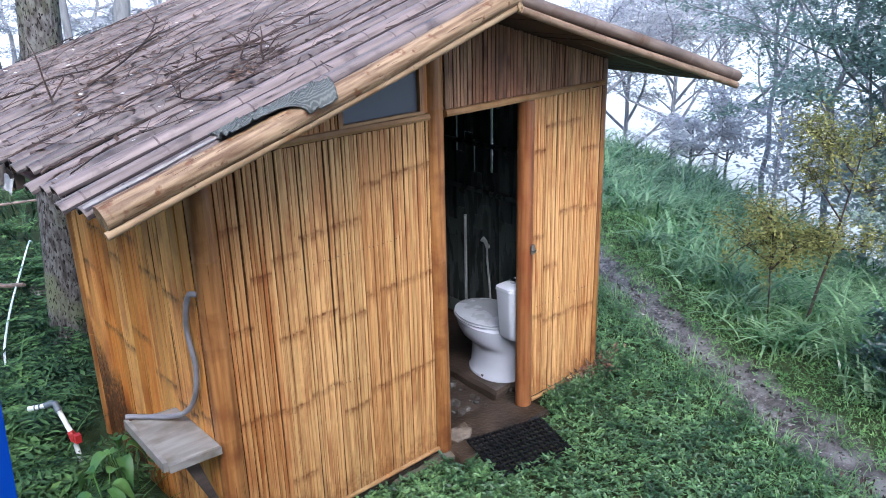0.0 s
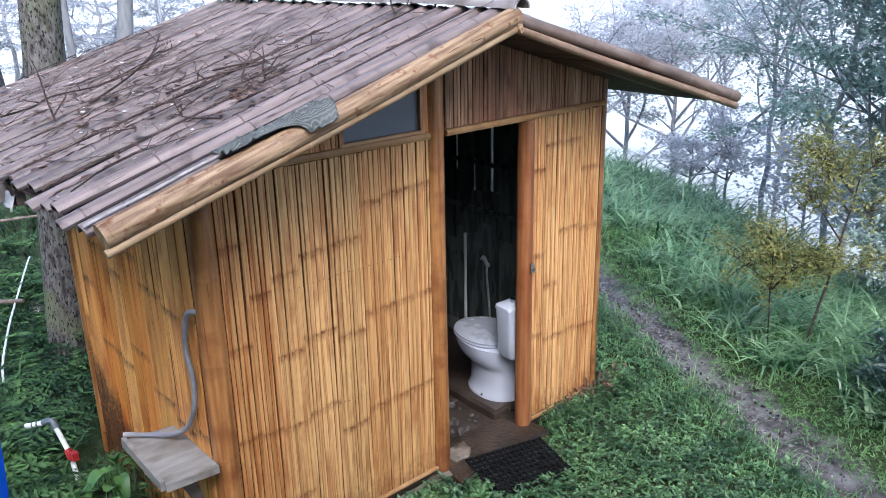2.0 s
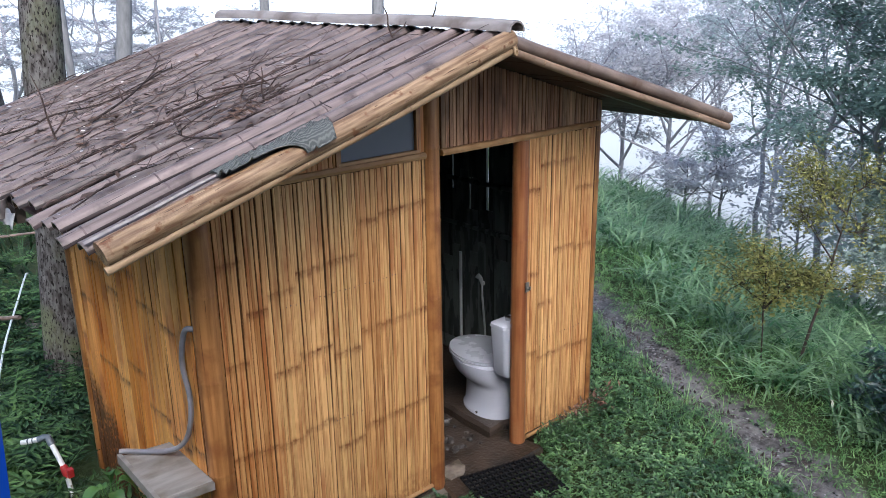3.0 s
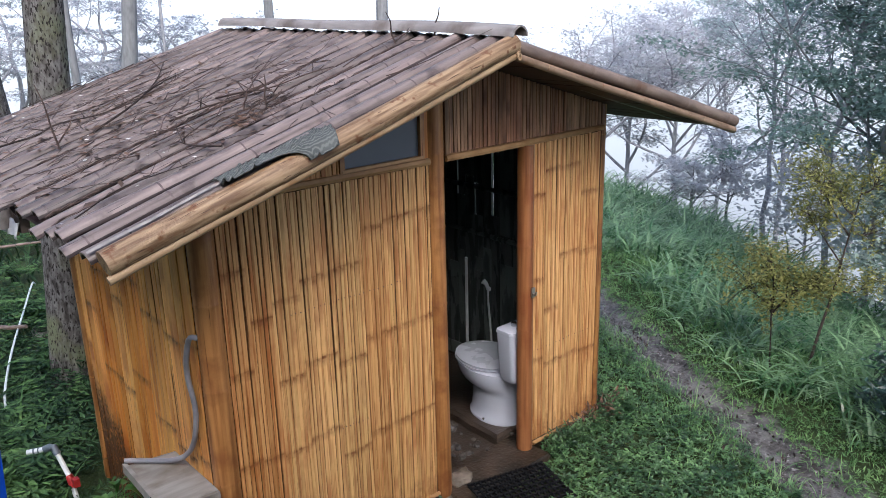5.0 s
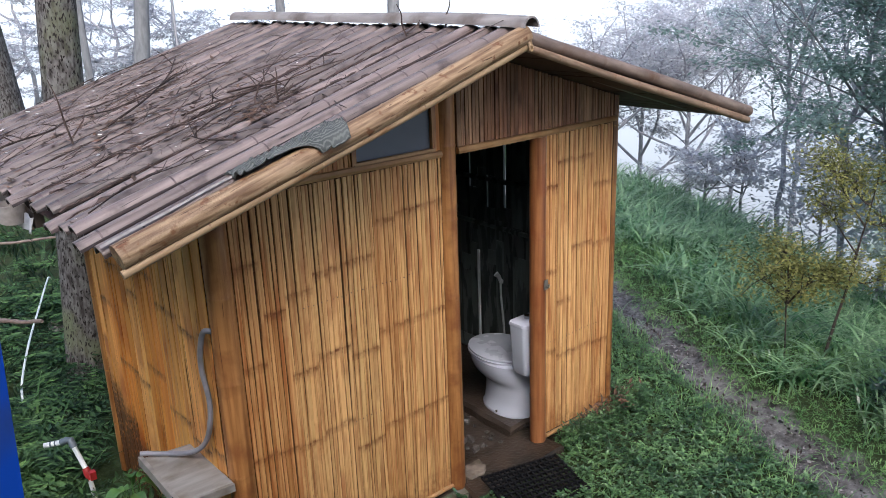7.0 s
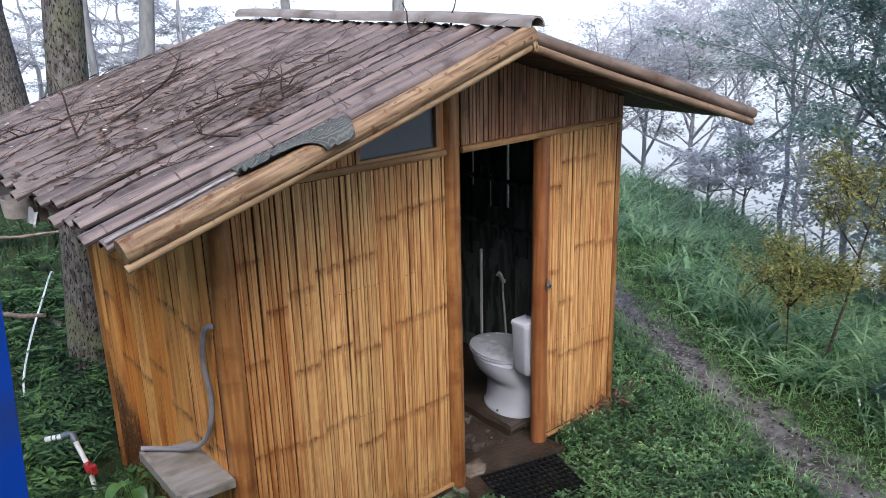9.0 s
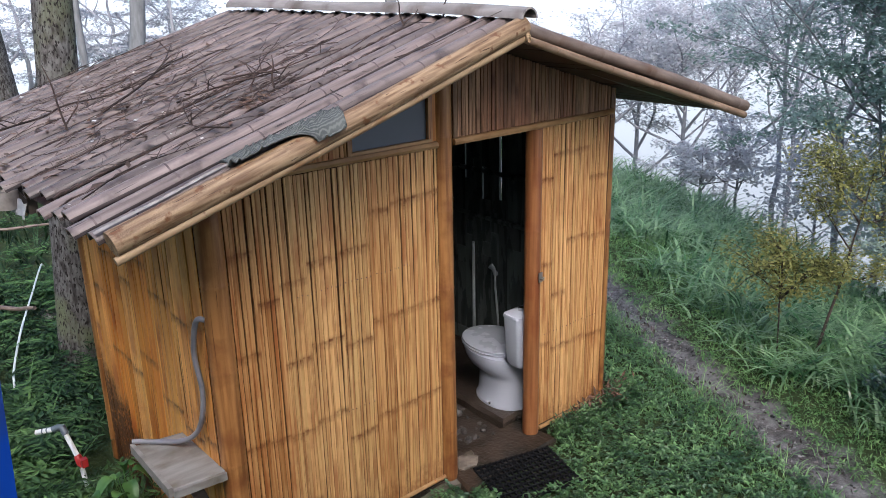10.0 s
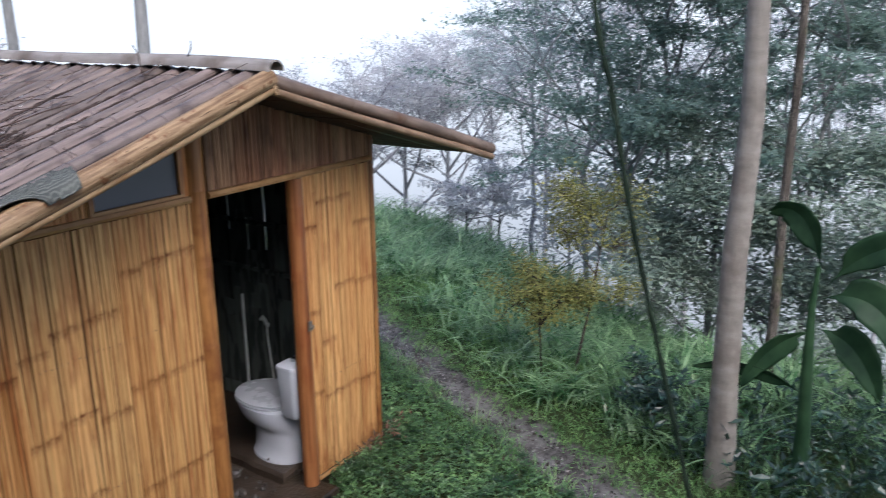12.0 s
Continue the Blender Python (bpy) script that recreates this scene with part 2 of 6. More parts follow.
M_PVC_GREY = material("grey_pvc", (0.075, 0.095, 0.115), (0.13, 0.155, 0.18), 0.4, (8, 8, 8), 50, 0.05, 0.4)
M_RED = material("red_plastic", (0.25, 0.015, 0.015), (0.38, 0.03, 0.028), 0.4, (12, 12, 12), 50, 0.05, 0.4)
M_HOSE = material("grey_rubber_hose", (0.17, 0.165, 0.18), (0.28, 0.27, 0.29), 0.45, (12, 12, 12), 90, 0.1, 0.4)
M_SHELF = material("weathered_grey_plank", (0.19, 0.172, 0.150), (0.33, 0.305, 0.272), 0.6, (5, 22, 22), 100, 0.35, 0.3, stain=(0.15, 0.12, 0.085),
                   stain_scale=6.0, stain_at=(0.52, 0.72), bump_size=0.003)
M_RUBBER = material("black_rubber", (0.004, 0.004, 0.005), (0.011, 0.011, 0.012), 0.6, (30, 30, 30), 120, 0.3, 0.25)
M_PANE = material("frosted_grey_pane", (0.185, 0.195, 0.225), (0.235, 0.245, 0.28), 0.3, (2, 2, 2), 30, 0.05, 0.4, translucent=0.4)
M_BLUE = material("blue_paint", (0.006, 0.045, 0.32), (0.010, 0.065, 0.42), 0.4, (5, 5, 5), 60, 0.15, 0.4, stain=(0.02, 0.05, 0.22), stain_scale=6.0)
M_CREAM = material("pale_green_panel", (0.30, 0.36, 0.27), (0.40, 0.46, 0.36), 0.5, (5, 5, 5), 60, 0.1, 0.3)
M_TWIG = material("dead_twig", (0.026, 0.018, 0.014), (0.085, 0.060, 0.050), 0.7, (30, 30, 30), 120, 0.3, 0.2, per_island=0.5, per_object=0.3)
M_LITTER = material("brown_leaf_litter", (0.07, 0.038, 0.024), (0.165, 0.10, 0.062), 0.6, (30, 30, 30), 120, 0.2, 0.3, per_island=0.5)
M_PETAL = material("white_petals", (0.55, 0.52, 0.48), (0.75, 0.72, 0.68), 0.5, (30, 30, 30), 60, 0.0, 0.3, per_island=0.2)
M_PLASTIC = material("white_crumpled_plastic", (0.30, 0.30, 0.31), (0.48, 0.48, 0.49), 0.6, (8, 8, 8), 30, 0.2, 0.4)
M_DARKWOOD = material("dark_wet_wood", (0.04, 0.03, 0.025), (0.10, 0.075, 0.06), 0.6, (5, 40, 40), 90, 0.3, 0.3)
M_BARK = material("rough_grey_bark", (0.055, 0.045, 0.038), (0.17, 0.145, 0.125), 0.8, (26, 26, 5), 70, 0.8, 0.2, stain=(0.085, 0.095, 0.04),
                  stain_scale=3.5, stain_at=(0.54, 0.68), bump_size=0.02)
# grey raised so that haze is put into the bark colour
M_BARK_GREY = material("haze_greyed_bark", (0.20, 0.20, 0.205), (0.32, 0.32, 0.325), 0.8, (20, 20, 5), 60, 0.5, 0.2)
M_BARK_LICHEN = material("lichen_covered_bark", (0.055, 0.047, 0.042), (0.182, 0.172, 0.162), 0.85, (34, 34, 12), 60, 0.6, 0.15, (0.36, 0.62),
                         stain=(0.15, 0.16, 0.095), stain_scale=2.6, stain_at=(0.57, 0.72), bump_size=0.02,
                         cracks=((0.022, 0.018, 0.016), (80, 80, 30), 0.56, 0.62))
M_BARK_PALE = material("smooth_pale_bark", (0.19, 0.168, 0.148), (0.32, 0.290, 0.262), 0.7, (8, 8, 14), 70, 0.35, 0.2, stain=(0.17, 0.14, 0.12),
                       stain_scale=5.0, stain_at=(0.55, 0.75), bump_size=0.008)
# bark of the far trees, with the mist mixed into its colour
M_BARK_MIST = material("mist_paled_bark", (0.36, 0.355, 0.38), (0.48, 0.475, 0.50), 0.85, (9, 9, 4), 40, 0.3, 0.1)
M_STEM = material("dark_green_stem", (0.012, 0.022, 0.012), (0.035, 0.055, 0.03), 0.5, (20, 20, 20), 60, 0.3, 0.3)


def leafy(name, dark, light, rough=0.45, translucent=0.3, var=0.35, spec=0.4):
    return material(name, dark, light, rough, (5, 5, 5), 60, 0.0, spec, (0.35, 0.65), per_island=var, translucent=translucent)


L_COVER = leafy("ground_cover_leaf", (0.029, 0.077, 0.026), (0.135, 0.250, 0.088), 0.36, 0.2, 0.5, 0.6)
L_SHORT = leafy("short_grass_blade", (0.10, 0.22, 0.06), (0.23, 0.38, 0.13), 0.4, 0.3, 0.35, 0.6)
# grass green lightened, with some of the haze put into it
L_TALL = leafy("tall_grass_blade", (0.080, 0.190, 0.074), (0.325, 0.475, 0.250), 0.30, 0.4, 0.45, 0.7)
L_FERN = leafy("fern_leaf", (0.020, 0.054, 0.016), (0.092, 0.170, 0.052), 0.5, 0.18, 0.5, 0.28)
L_UNDER = leafy("undergrowth_leaf", (0.009, 0.026, 0.009), (0.036, 0.078, 0.026), 0.5, 0.15, 0.5, 0.25)
L_BROAD = leafy("broad_weed_leaf", (0.055, 0.14, 0.035), (0.14, 0.27, 0.07), 0.45, 0.25, 0.3)
# slope leaves, lightened to hold the haze in their colour
L_SHRUB = leafy("haze_lifted_leaf", (0.25, 0.32, 0.26), (0.37, 0.44, 0.37), 0.4, 0.35, 0.35, 0.5)
L_YELLOW = leafy("olive_yellow_leaf", (0.225, 0.235, 0.070), (0.40, 0.385, 0.130), 0.5, 0.45, 0.4)
L_DARK = leafy("dark_bluish_leaf", (0.016, 0.042, 0.030), (0.045, 0.09, 0.062), 0.3, 0.15, 0.4, 0.6)
# mist is put into these three leaf colours: lighter than real foliage
L_TREE = leafy("haze_lifted_tree_leaf", (0.21, 0.30, 0.255), (0.35, 0.45, 0.40), 0.4, 0.6, 0.25, 0.5)
L_MID = leafy("haze_grey_green_leaf", (0.50, 0.57, 0.55), (0.64, 0.70, 0.68), 0.6, 0.5, 0.25)
L_MIST = leafy("mist_paled_leaf", (0.59, 0.585, 0.605), (0.715, 0.71, 0.73), 0.7, 0.55, 0.12, 0.2)
L_BANANA = leafy("banana_leaf", (0.022, 0.056, 0.028), (0.060, 0.125, 0.058), 0.48, 0.35, 0.2, 0.25)
M_BOUNCE = material("unseen_bounce_wall", (0.50, 0.46, 0.41), (0.60, 0.56, 0.50), 0.8, (3, 3, 3), 60, 0.2, 0.2)
M_SOIL = material("grassy_soil", (0.026, 0.040, 0.014), (0.058, 0.078, 0.028), 0.85, (14, 14, 14), 60, 0.6, 0.2, stain=(0.06, 0.045, 0.03),
                  stain_scale=2.5, stain_at=(0.60, 0.76), bump_size=0.02)


def path_on_soil():
    """Adds the trodden path to the soil: a strip across which the mask has a ragged edge."""
    n, l = M_SOIL.node_tree.nodes, M_SOIL.node_tree.links
    p = next(x for x in n if x.type == "BSDF_PRINCIPLED")
    tc = n.new("ShaderNodeTexCoord")
    dot = n.new("ShaderNodeVectorMath")
    dot.operation = "DOT_PRODUCT"
    dot.inputs[1].default_value = (0.834, -0.552, 0.0)
    l.new(tc.outputs["Object"], dot.inputs[0])
    nz = n.new("ShaderNodeTexNoise")
    nz.inputs["Scale"].default_value, nz.inputs["Detail"].default_value = 5.0, 6.0
    l.new(tc.outputs["Object"], nz.inputs["Vector"])
    wob = n.new("ShaderNodeMath")
    wob.operation = "MULTIPLY_ADD"
    l.new(nz.outputs["Fac"], wob.inputs[0])
    wob.inputs[1].default_value, wob.inputs[2].default_value = 0.36, -2.834 - 0.18
    off = n.new("ShaderNodeMath")
    l.new(dot.outputs["Value"], off.inputs[0])
    l.new(wob.outputs[0], off.inputs[1])
    # the path bends away where it passes the front of the hut
    back, bend, out = n.new("ShaderNodeVectorMath"), n.new("ShaderNodeMath"), n.new("ShaderNodeMath")
    back.operation, bend.operation, out.operation = "DOT_PRODUCT", "SMOOTH_MAX", "MULTIPLY_ADD"
    back.inputs[1].default_value = (-0.552, -0.834, 0.0)
    l.new(tc.outputs["Object"], back.inputs[0])
    ahead = n.new("ShaderNodeMath")
    ahead.inputs[1].default_value = 1.8216 + 0.5
    l.new(back.outputs["Value"], ahead.inputs[0])
    l.new(ahead.outputs[0], bend.inputs[0])
    bend.inputs[1].default_value, bend.inputs[2].default_value = 0.0, 0.5
    l.new(bend.outputs[0], out.inputs[0])
    out.inputs[1].default_value = -0.16
    l.new(off.outputs[0], out.inputs[2])
    off = out
    ab = n.new("ShaderNodeMath")
    ab.operation = "ABSOLUTE"
    l.new(off.outputs[0], ab.inputs[0])
    mask = n.new("ShaderNodeMapRange")
    mask.inputs[1].default_value, mask.inputs[2].default_value = 0.25, 0.16
    l.new(ab.outputs[0], mask.inputs[0])
    mud = n.new("ShaderNodeTexNoise")
    mud.inputs["Scale"].default_value, mud.inputs["Detail"].default_value = 6.0, 12.0
    mud.inputs["Roughness"].default_value = 0.70
    l.new(tc.outputs["Object"], mud.inputs["Vector"])
    ramp = n.new("ShaderNodeMapRange")
    ramp.inputs[1].default_value, ramp.inputs[2].default_value = 0.36, 0.60
    l.new(mud.outputs["Fac"], ramp.inputs[0])
    mc = n.new("ShaderNodeMix")
    mc.data_type = "RGBA"
    # sky sheen on the wet path is put into the paler mud tone
    mc.inputs[6].default_value, mc.inputs[7].default_value = (0.045, 0.038, 0.034, 1), (0.20, 0.185, 0.178, 1)
    l.new(ramp.outputs[0], mc.inputs[0])
    for key, value in (("Base Color", mc.outputs[2]), ("Roughness", None)):
        was = p.inputs[key].links[0].from_socket
        mx = n.new("ShaderNodeMix")
        mx.data_type = "RGBA" if value else "FLOAT"
        a, b, o = (6, 7, 2) if value else (2, 3, 0)
        l.new(mask.outputs[0], mx.inputs[0])
        l.new(was, mx.inputs[a])
        if value:
            l.new(value, mx.inputs[b])
        else:
            mx.inputs[b].default_value = 0.10
        l.new(mx.outputs[o], p.inputs[key])


path_on_soil()


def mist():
    """Emission that stands in for lit mist, greyer down in the valley than at the skyline."""
    m = bpy.data.materials.new("mist_glow")
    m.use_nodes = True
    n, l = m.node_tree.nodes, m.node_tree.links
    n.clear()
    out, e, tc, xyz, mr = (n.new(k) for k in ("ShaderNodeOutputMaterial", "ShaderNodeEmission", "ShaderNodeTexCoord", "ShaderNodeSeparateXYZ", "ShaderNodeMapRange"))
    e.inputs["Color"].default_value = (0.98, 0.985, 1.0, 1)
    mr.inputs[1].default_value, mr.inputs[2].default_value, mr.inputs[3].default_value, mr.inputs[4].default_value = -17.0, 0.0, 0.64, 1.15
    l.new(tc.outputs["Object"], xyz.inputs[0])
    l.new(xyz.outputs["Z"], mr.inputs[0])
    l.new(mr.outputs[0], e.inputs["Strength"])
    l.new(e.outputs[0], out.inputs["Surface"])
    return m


M_FOG = mist()


# ---- mesh tools ----
class Geo:
    """Collects vertices and faces of one mesh; each face keeps a material slot."""

    def __init__(self):
        self.v, self.f, self.s = [], [], []

    def add(self, verts, faces, slot=0):
        o = len(self.v)
        self.v.extend(verts)
        self.f.extend([tuple(i + o for i in f) for f in faces])
        self.s.extend([slot] * len(faces) if isinstance(slot, int) else slot)
        return self

    def box(self, lo, hi, m=None, slot=0):
        v = [Vector((x, y, z)) for x in (lo[0], hi[0]) for y in (lo[1], hi[1]) for z in (lo[2], hi[2])]
        if m is not None:
            v = [m @ p for p in v]
        return self.add([tuple(p) for p in v], [(0, 1, 3, 2), (4, 6, 7, 5), (0, 4, 5, 1), (2, 3, 7, 6), (0, 2, 6, 4), (1, 5, 7, 3)], slot)

    def tube(self, pts, radii, segs=8, slots=None, caps=True, squash=1.0):
        """A tube along points; slots: one slot for each stretch."""
        pts = [Vector(p) for p in pts]
        if not hasattr(radii, "__len__"):
            radii = [radii] * len(pts)
        verts, up = [], None
        for i, p in enumerate(pts):
            d = (pts[min(i + 1, len(pts) - 1)] - pts[max(i - 1, 0)]).normalized()
            if up is None:
                up = d.orthogonal().normalized()
            up = (up - d * up.dot(d)).normalized()
            side = d.cross(up)
            for k in range(segs):
                a = 2 * math.pi * k / segs
                verts.append(tuple(p + (up * math.cos(a) + side * math.sin(a) * squash) * radii[i]))
        faces, slot = [], []
        for i in range(len(pts) - 1):
            for k in range(segs):
                j = (k + 1) % segs
                faces.append((i * segs + k, i * segs + j, (i + 1) * segs + j, (i + 1) * segs + k))
                slot.append(slots[i] if slots else 0)
        if caps:
            faces.append(tuple(range(segs - 1, -1, -1)))
            faces.append(tuple((len(pts) - 1) * segs + k for k in range(segs)))
            slot += [0, 0]
        return self.add(verts, faces, slot)

    def loft(self, rings, closed=True, caps=True, slot=0):
        n = len(rings[0])
        verts = [tuple(p) for r in rings for p in r]
        faces = []
        for i in range(len(rings) - 1):
            for k in range(n if closed else n - 1):
                j = (k + 1) % n
                faces.append((i * n + k, i * n + j, (i + 1) * n + j, (i + 1) * n + k))
        if caps and closed:
            faces.append(tuple(range(n - 1, -1, -1)))
            faces.append(tuple((len(rings) - 1) * n + k for k in range(n)))
        return self.add(verts, faces, slot)

    def mesh(self, name, mats, smooth=True, fix=True):
        me = bpy.data.meshes.new(name)
        me.from_pydata(self.v, [], self.f)
        for m in mats if isinstance(mats, (list, tuple)) else [mats]:
            me.materials.append(m)
        me.polygons.foreach_set("material_index", self.s)
        me.polygons.foreach_set("use_smooth", [smooth] * len(self.f))
        me.update()
        if fix:
            bm = bmesh.new()
            bm.from_mesh(me)
            bmesh.ops.recalc_face_normals(bm, faces=bm.faces)
            bm.to_mesh(me)
            bm.free()
        if smooth:
            me.set_sharp_from_angle(angle=radians(38))
        return me


def thing(name, label, category, group="", kind="", at=(0, 0, 0), rz=0.0):
    e = new(name)
    e.matrix_basis = pose(*at, 0, 0, rz)
    return tagged(e, label, category, group, kind)


def part(name, geo, mats, parent, label="", at=(0, 0, 0), smooth=True, kind="", fix=True):
    ob = new(name, geo.mesh(name, mats, smooth, fix))
    ob.parent = parent
    ob.location = at
    return tagged(ob, label, kind=kind)


def lone(name, geo, mats, label, category, kind="", group="", smooth=True, fix=True):
    return tagged(new(name, geo.mesh(name, mats, smooth, fix)), label, category, group, kind)


def rnd(a, b):
    return random.uniform(a, b)


def culm_profile(length, r0, r1, spacing, start=0.1, bulge=1.05):
    """Stations along a bamboo culm with a ridge at each node: (distance, radius, slot of the stretch that follows)."""
    st, d = [(0.0, r0, 0)], start
    while d < length - 0.03:
        r = r0 + (r1 - r0) * d / length
        st += [(d - 0.035, r, 0), (d - 0.010, r * 0.997, 0), (d - 0.004, r * bulge, 1), (d + 0.003, r * bulge, 0), (d + 0.010, r * 0.99, 0), (d + 0.035, r, 0)]
        d += spacing * rnd(0.85, 1.15)
    st.append((length, r1, 0))
    return st


def pole(p0, p1, r0, r1, spacing=0.3, start=None, segs=14, sag=0.0, wobble=0.003, squash=1.0, bulge=1.03):
    p0, p1 = Vector(p0), Vector(p1)
    length = (p1 - p0).length
    st = culm_profile(length, r0, r1, spacing, start if start else spacing * rnd(0.3, 0.9), bulge)
    ph = rnd(0, 6)
    pts = []
    for d, r, s in st:
        f = d / length
        p = p0.lerp(p1, f) + Vector((0, 0, -sag * 4 * f * (1 - f)))
        pts.append(p + Vector((math.sin(5 * f + ph), math.cos(4 * f + ph), math.sin(6 * f - ph))) * wobble)
    g = Geo()
    g.tube(pts, [r for _, r, _ in st], segs, [s for _, _, s in st], True, squash)
    return g


# ---- ground ----
def smooth01(a, b, x):
    t = np.clip((x - a) / (b - a), 0, 1)
    return t * t * (3 - 2 * t)


def along(x, y):
    """Across and along the path: u grows away from the hut, v grows towards the back."""
    dx, dy = x - 3.3, y
    v = 0.552 * dx + 0.834 * dy
    return 0.834 * dx - 0.552 * dy - 0.16 * softplus(0.5 - v, 4.0), v


def softplus(x, k=1.2):
    return np.where(x * k > 30, x, np.log1p(np.exp(np.minimum(x * k, 30))) / k)


def ground_z(x, y):
    x, y = np.asarray(x, float), np.asarray(y, float)
    u, v = along(x, y)
    z = -0.05 + 0.015 * np.sin(2.1 * x + 1.3 * y) + 0.012 * np.sin(3.7 * y - 1.9 * x + 1.0)
    z = z - 0.05 * np.exp(-((u - 0.08) / 0.22) ** 2)
    z = z - 0.42 * smooth01(0.55, 2.0, u) * smooth01(-0.8, 1.3, v)
    z = z - 26 * (1 - np.exp(-softplus(u - 3.4 + 1.6 * (1 - smooth01(-3.5, -0.3, v))) / 26.0))
    z = z - 0.30 * softplus(v - 9.0) * (1 - 0.6 * smooth01(25, 45, v))
    w = -0.5 * (x - 1.1) - 0.87 * (y + 1.0)
    z = z + 0.95 * smooth01(0.1, 1.9, w) * (1 - smooth01(0.2, 0.9, u))
    inside = smooth01(0.0, 0.12, x) * (1 - smooth01(2.4, 2.5, x)) * smooth01(0.0, 0.12, y) * (1 - smooth01(1.4, 1.5, y))
    return z - 0.10 * inside


def ground_sheet():
    """One sheet with finer cells near the hut, out to the horizon."""
    line = [0.0]
    while line[-1] < 900:
        d = line[-1]
        line.append(d + (0.07 if d < 4.5 else 0.07 + (d - 4.5) * 0.16))
    axis = np.array([-a for a in reversed(line[1:])] + line)
    xs, ys = axis + 1.8, axis + 0.4
    gx, gy = np.meshgrid(xs, ys, indexing="ij")
    gz = ground_z(gx, gy)
    n = len(axis)
    verts = np.stack([gx.ravel(), gy.ravel(), gz.ravel()], 1)
    i = np.arange(n - 1)
    a = (i[:, None] * n + i[None, :]).ravel()
    faces = np.stack([a, a + n, a + n + 1, a + 1], 1)
    g = Geo()
    g.v, g.f, g.s = verts.tolist(), [tuple(f) for f in faces.tolist()], [0] * len(faces)
    return lone("ground", g, M_SOIL, "green grassy ground with a wet brown footpath", "ground", "structure", fix=False)


ground_sheet()

# glowing ring painted as mist, in place of real haze
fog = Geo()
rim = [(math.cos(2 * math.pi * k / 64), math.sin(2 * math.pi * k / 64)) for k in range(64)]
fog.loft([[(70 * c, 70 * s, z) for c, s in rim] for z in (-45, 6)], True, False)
lone("backdrop", fog, M_FOG, "plain glowing backdrop for the mist over the valley", "mist", "structure", fix=False)


# unseen house wall added behind the camera: closes the place, blocks and bounces light
house = Geo()
house.box((-5.5, -0.15, -1.0), (4.5, 0.0, 3.6))
hw = lone("wall_house", house, M_BOUNCE, "plain unseen wall added behind the camera to shape the light", "wall", "structure", smooth=False)
hw.matrix_basis = pose(-2.25, -4.05, 0.9, 0, 0, -41)


# ---- the hut ----
RX, RZ = 1.280, 2.326                       # ridge line, height of the tile plane there
FALL = {-1: 0.307, 1: 0.288}                # fall of the two roof sides
Y0, Y1 = -0.450, 2.13                       # verges of the roof


def roof_z(x):
    return RZ - FALL[1 if x > RX else -1] * abs(x - RX)


hut = thing("toilet_hut", "small bamboo outhouse with a mossy bamboo-tiled gable roof", "hut")


def slat_geo(width, z0, z1, nodes, depth=0.007, taper=0.0, foot_stain_shade=0.0):
    """A split strip: bowed front towards -y, with a ridge at each node height."""
    levels = [(z0, 0)]
    if foot_stain_shade:
        # darker feet: a stain on the side; at the front, shade put into colour
        k = 0.45 + 1.1 * float(smooth01(0.15, 0.4, foot_stain_shade))
        levels = [(z0, 1.1 * k), (z0 + foot_stain_shade * 0.5, k), (z0 + foot_stain_shade * 0.82, 0.7 * k), (z0 + foot_stain_shade, 0)]
        nodes = [h for h in nodes if h > z0 + foot_stain_shade + 0.05]
    for h in nodes:
        if z0 + 0.04 < h < z1 - 0.04:
            k = rnd(0.45, 1.0)
            levels += [(h - 0.055 * k, 0), (h - 0.024, 0.40 * k), (h - 0.010, 0.80 * k), (h - 0.002, k), (h + 0.004, k), (h + 0.011, 0.35 * k), (h + 0.026, 0)]
    levels.append((z1, 0))
    g, rings = Geo(), []
    ph = rnd(0, 9)
    for i, (z, s) in enumerate(levels):
        d = depth * (1.0 + 0.5 * max(0.0, s - 0.4) * (not foot_stain_shade))
        dx = 0.0012 * math.sin(5 * z + ph)
        w = width * (1 + taper * (z - z0)) * 0.5
        rings.append([(-w + dx, 0.0, z), (-w * 0.93 + dx, -d * 0.7, z), (0.0 + dx, -d, z), (w * 0.93 + dx, -d * 0.7, z), (w + dx, 0.0, z)])
    n = 5
    verts = [p for r in rings for p in r]
    faces, fs = [], []
    for i in range(len(rings) - 1):
        for k in range(n - 1):
            faces.append((i * n + k, i * n + k + 1, (i + 1) * n + k + 1, (i + 1) * n + k))
            fs.append(0)
    e = (len(rings) - 1) * n
    faces += [(0, 1, 2, 3, 4), (e + 4, e + 3, e + 2, e + 1, e)]
    fs += [0, 0]
    g.add(verts, faces, fs)
    g.stain = [s for _, s in levels for _ in range(n)]
    return g


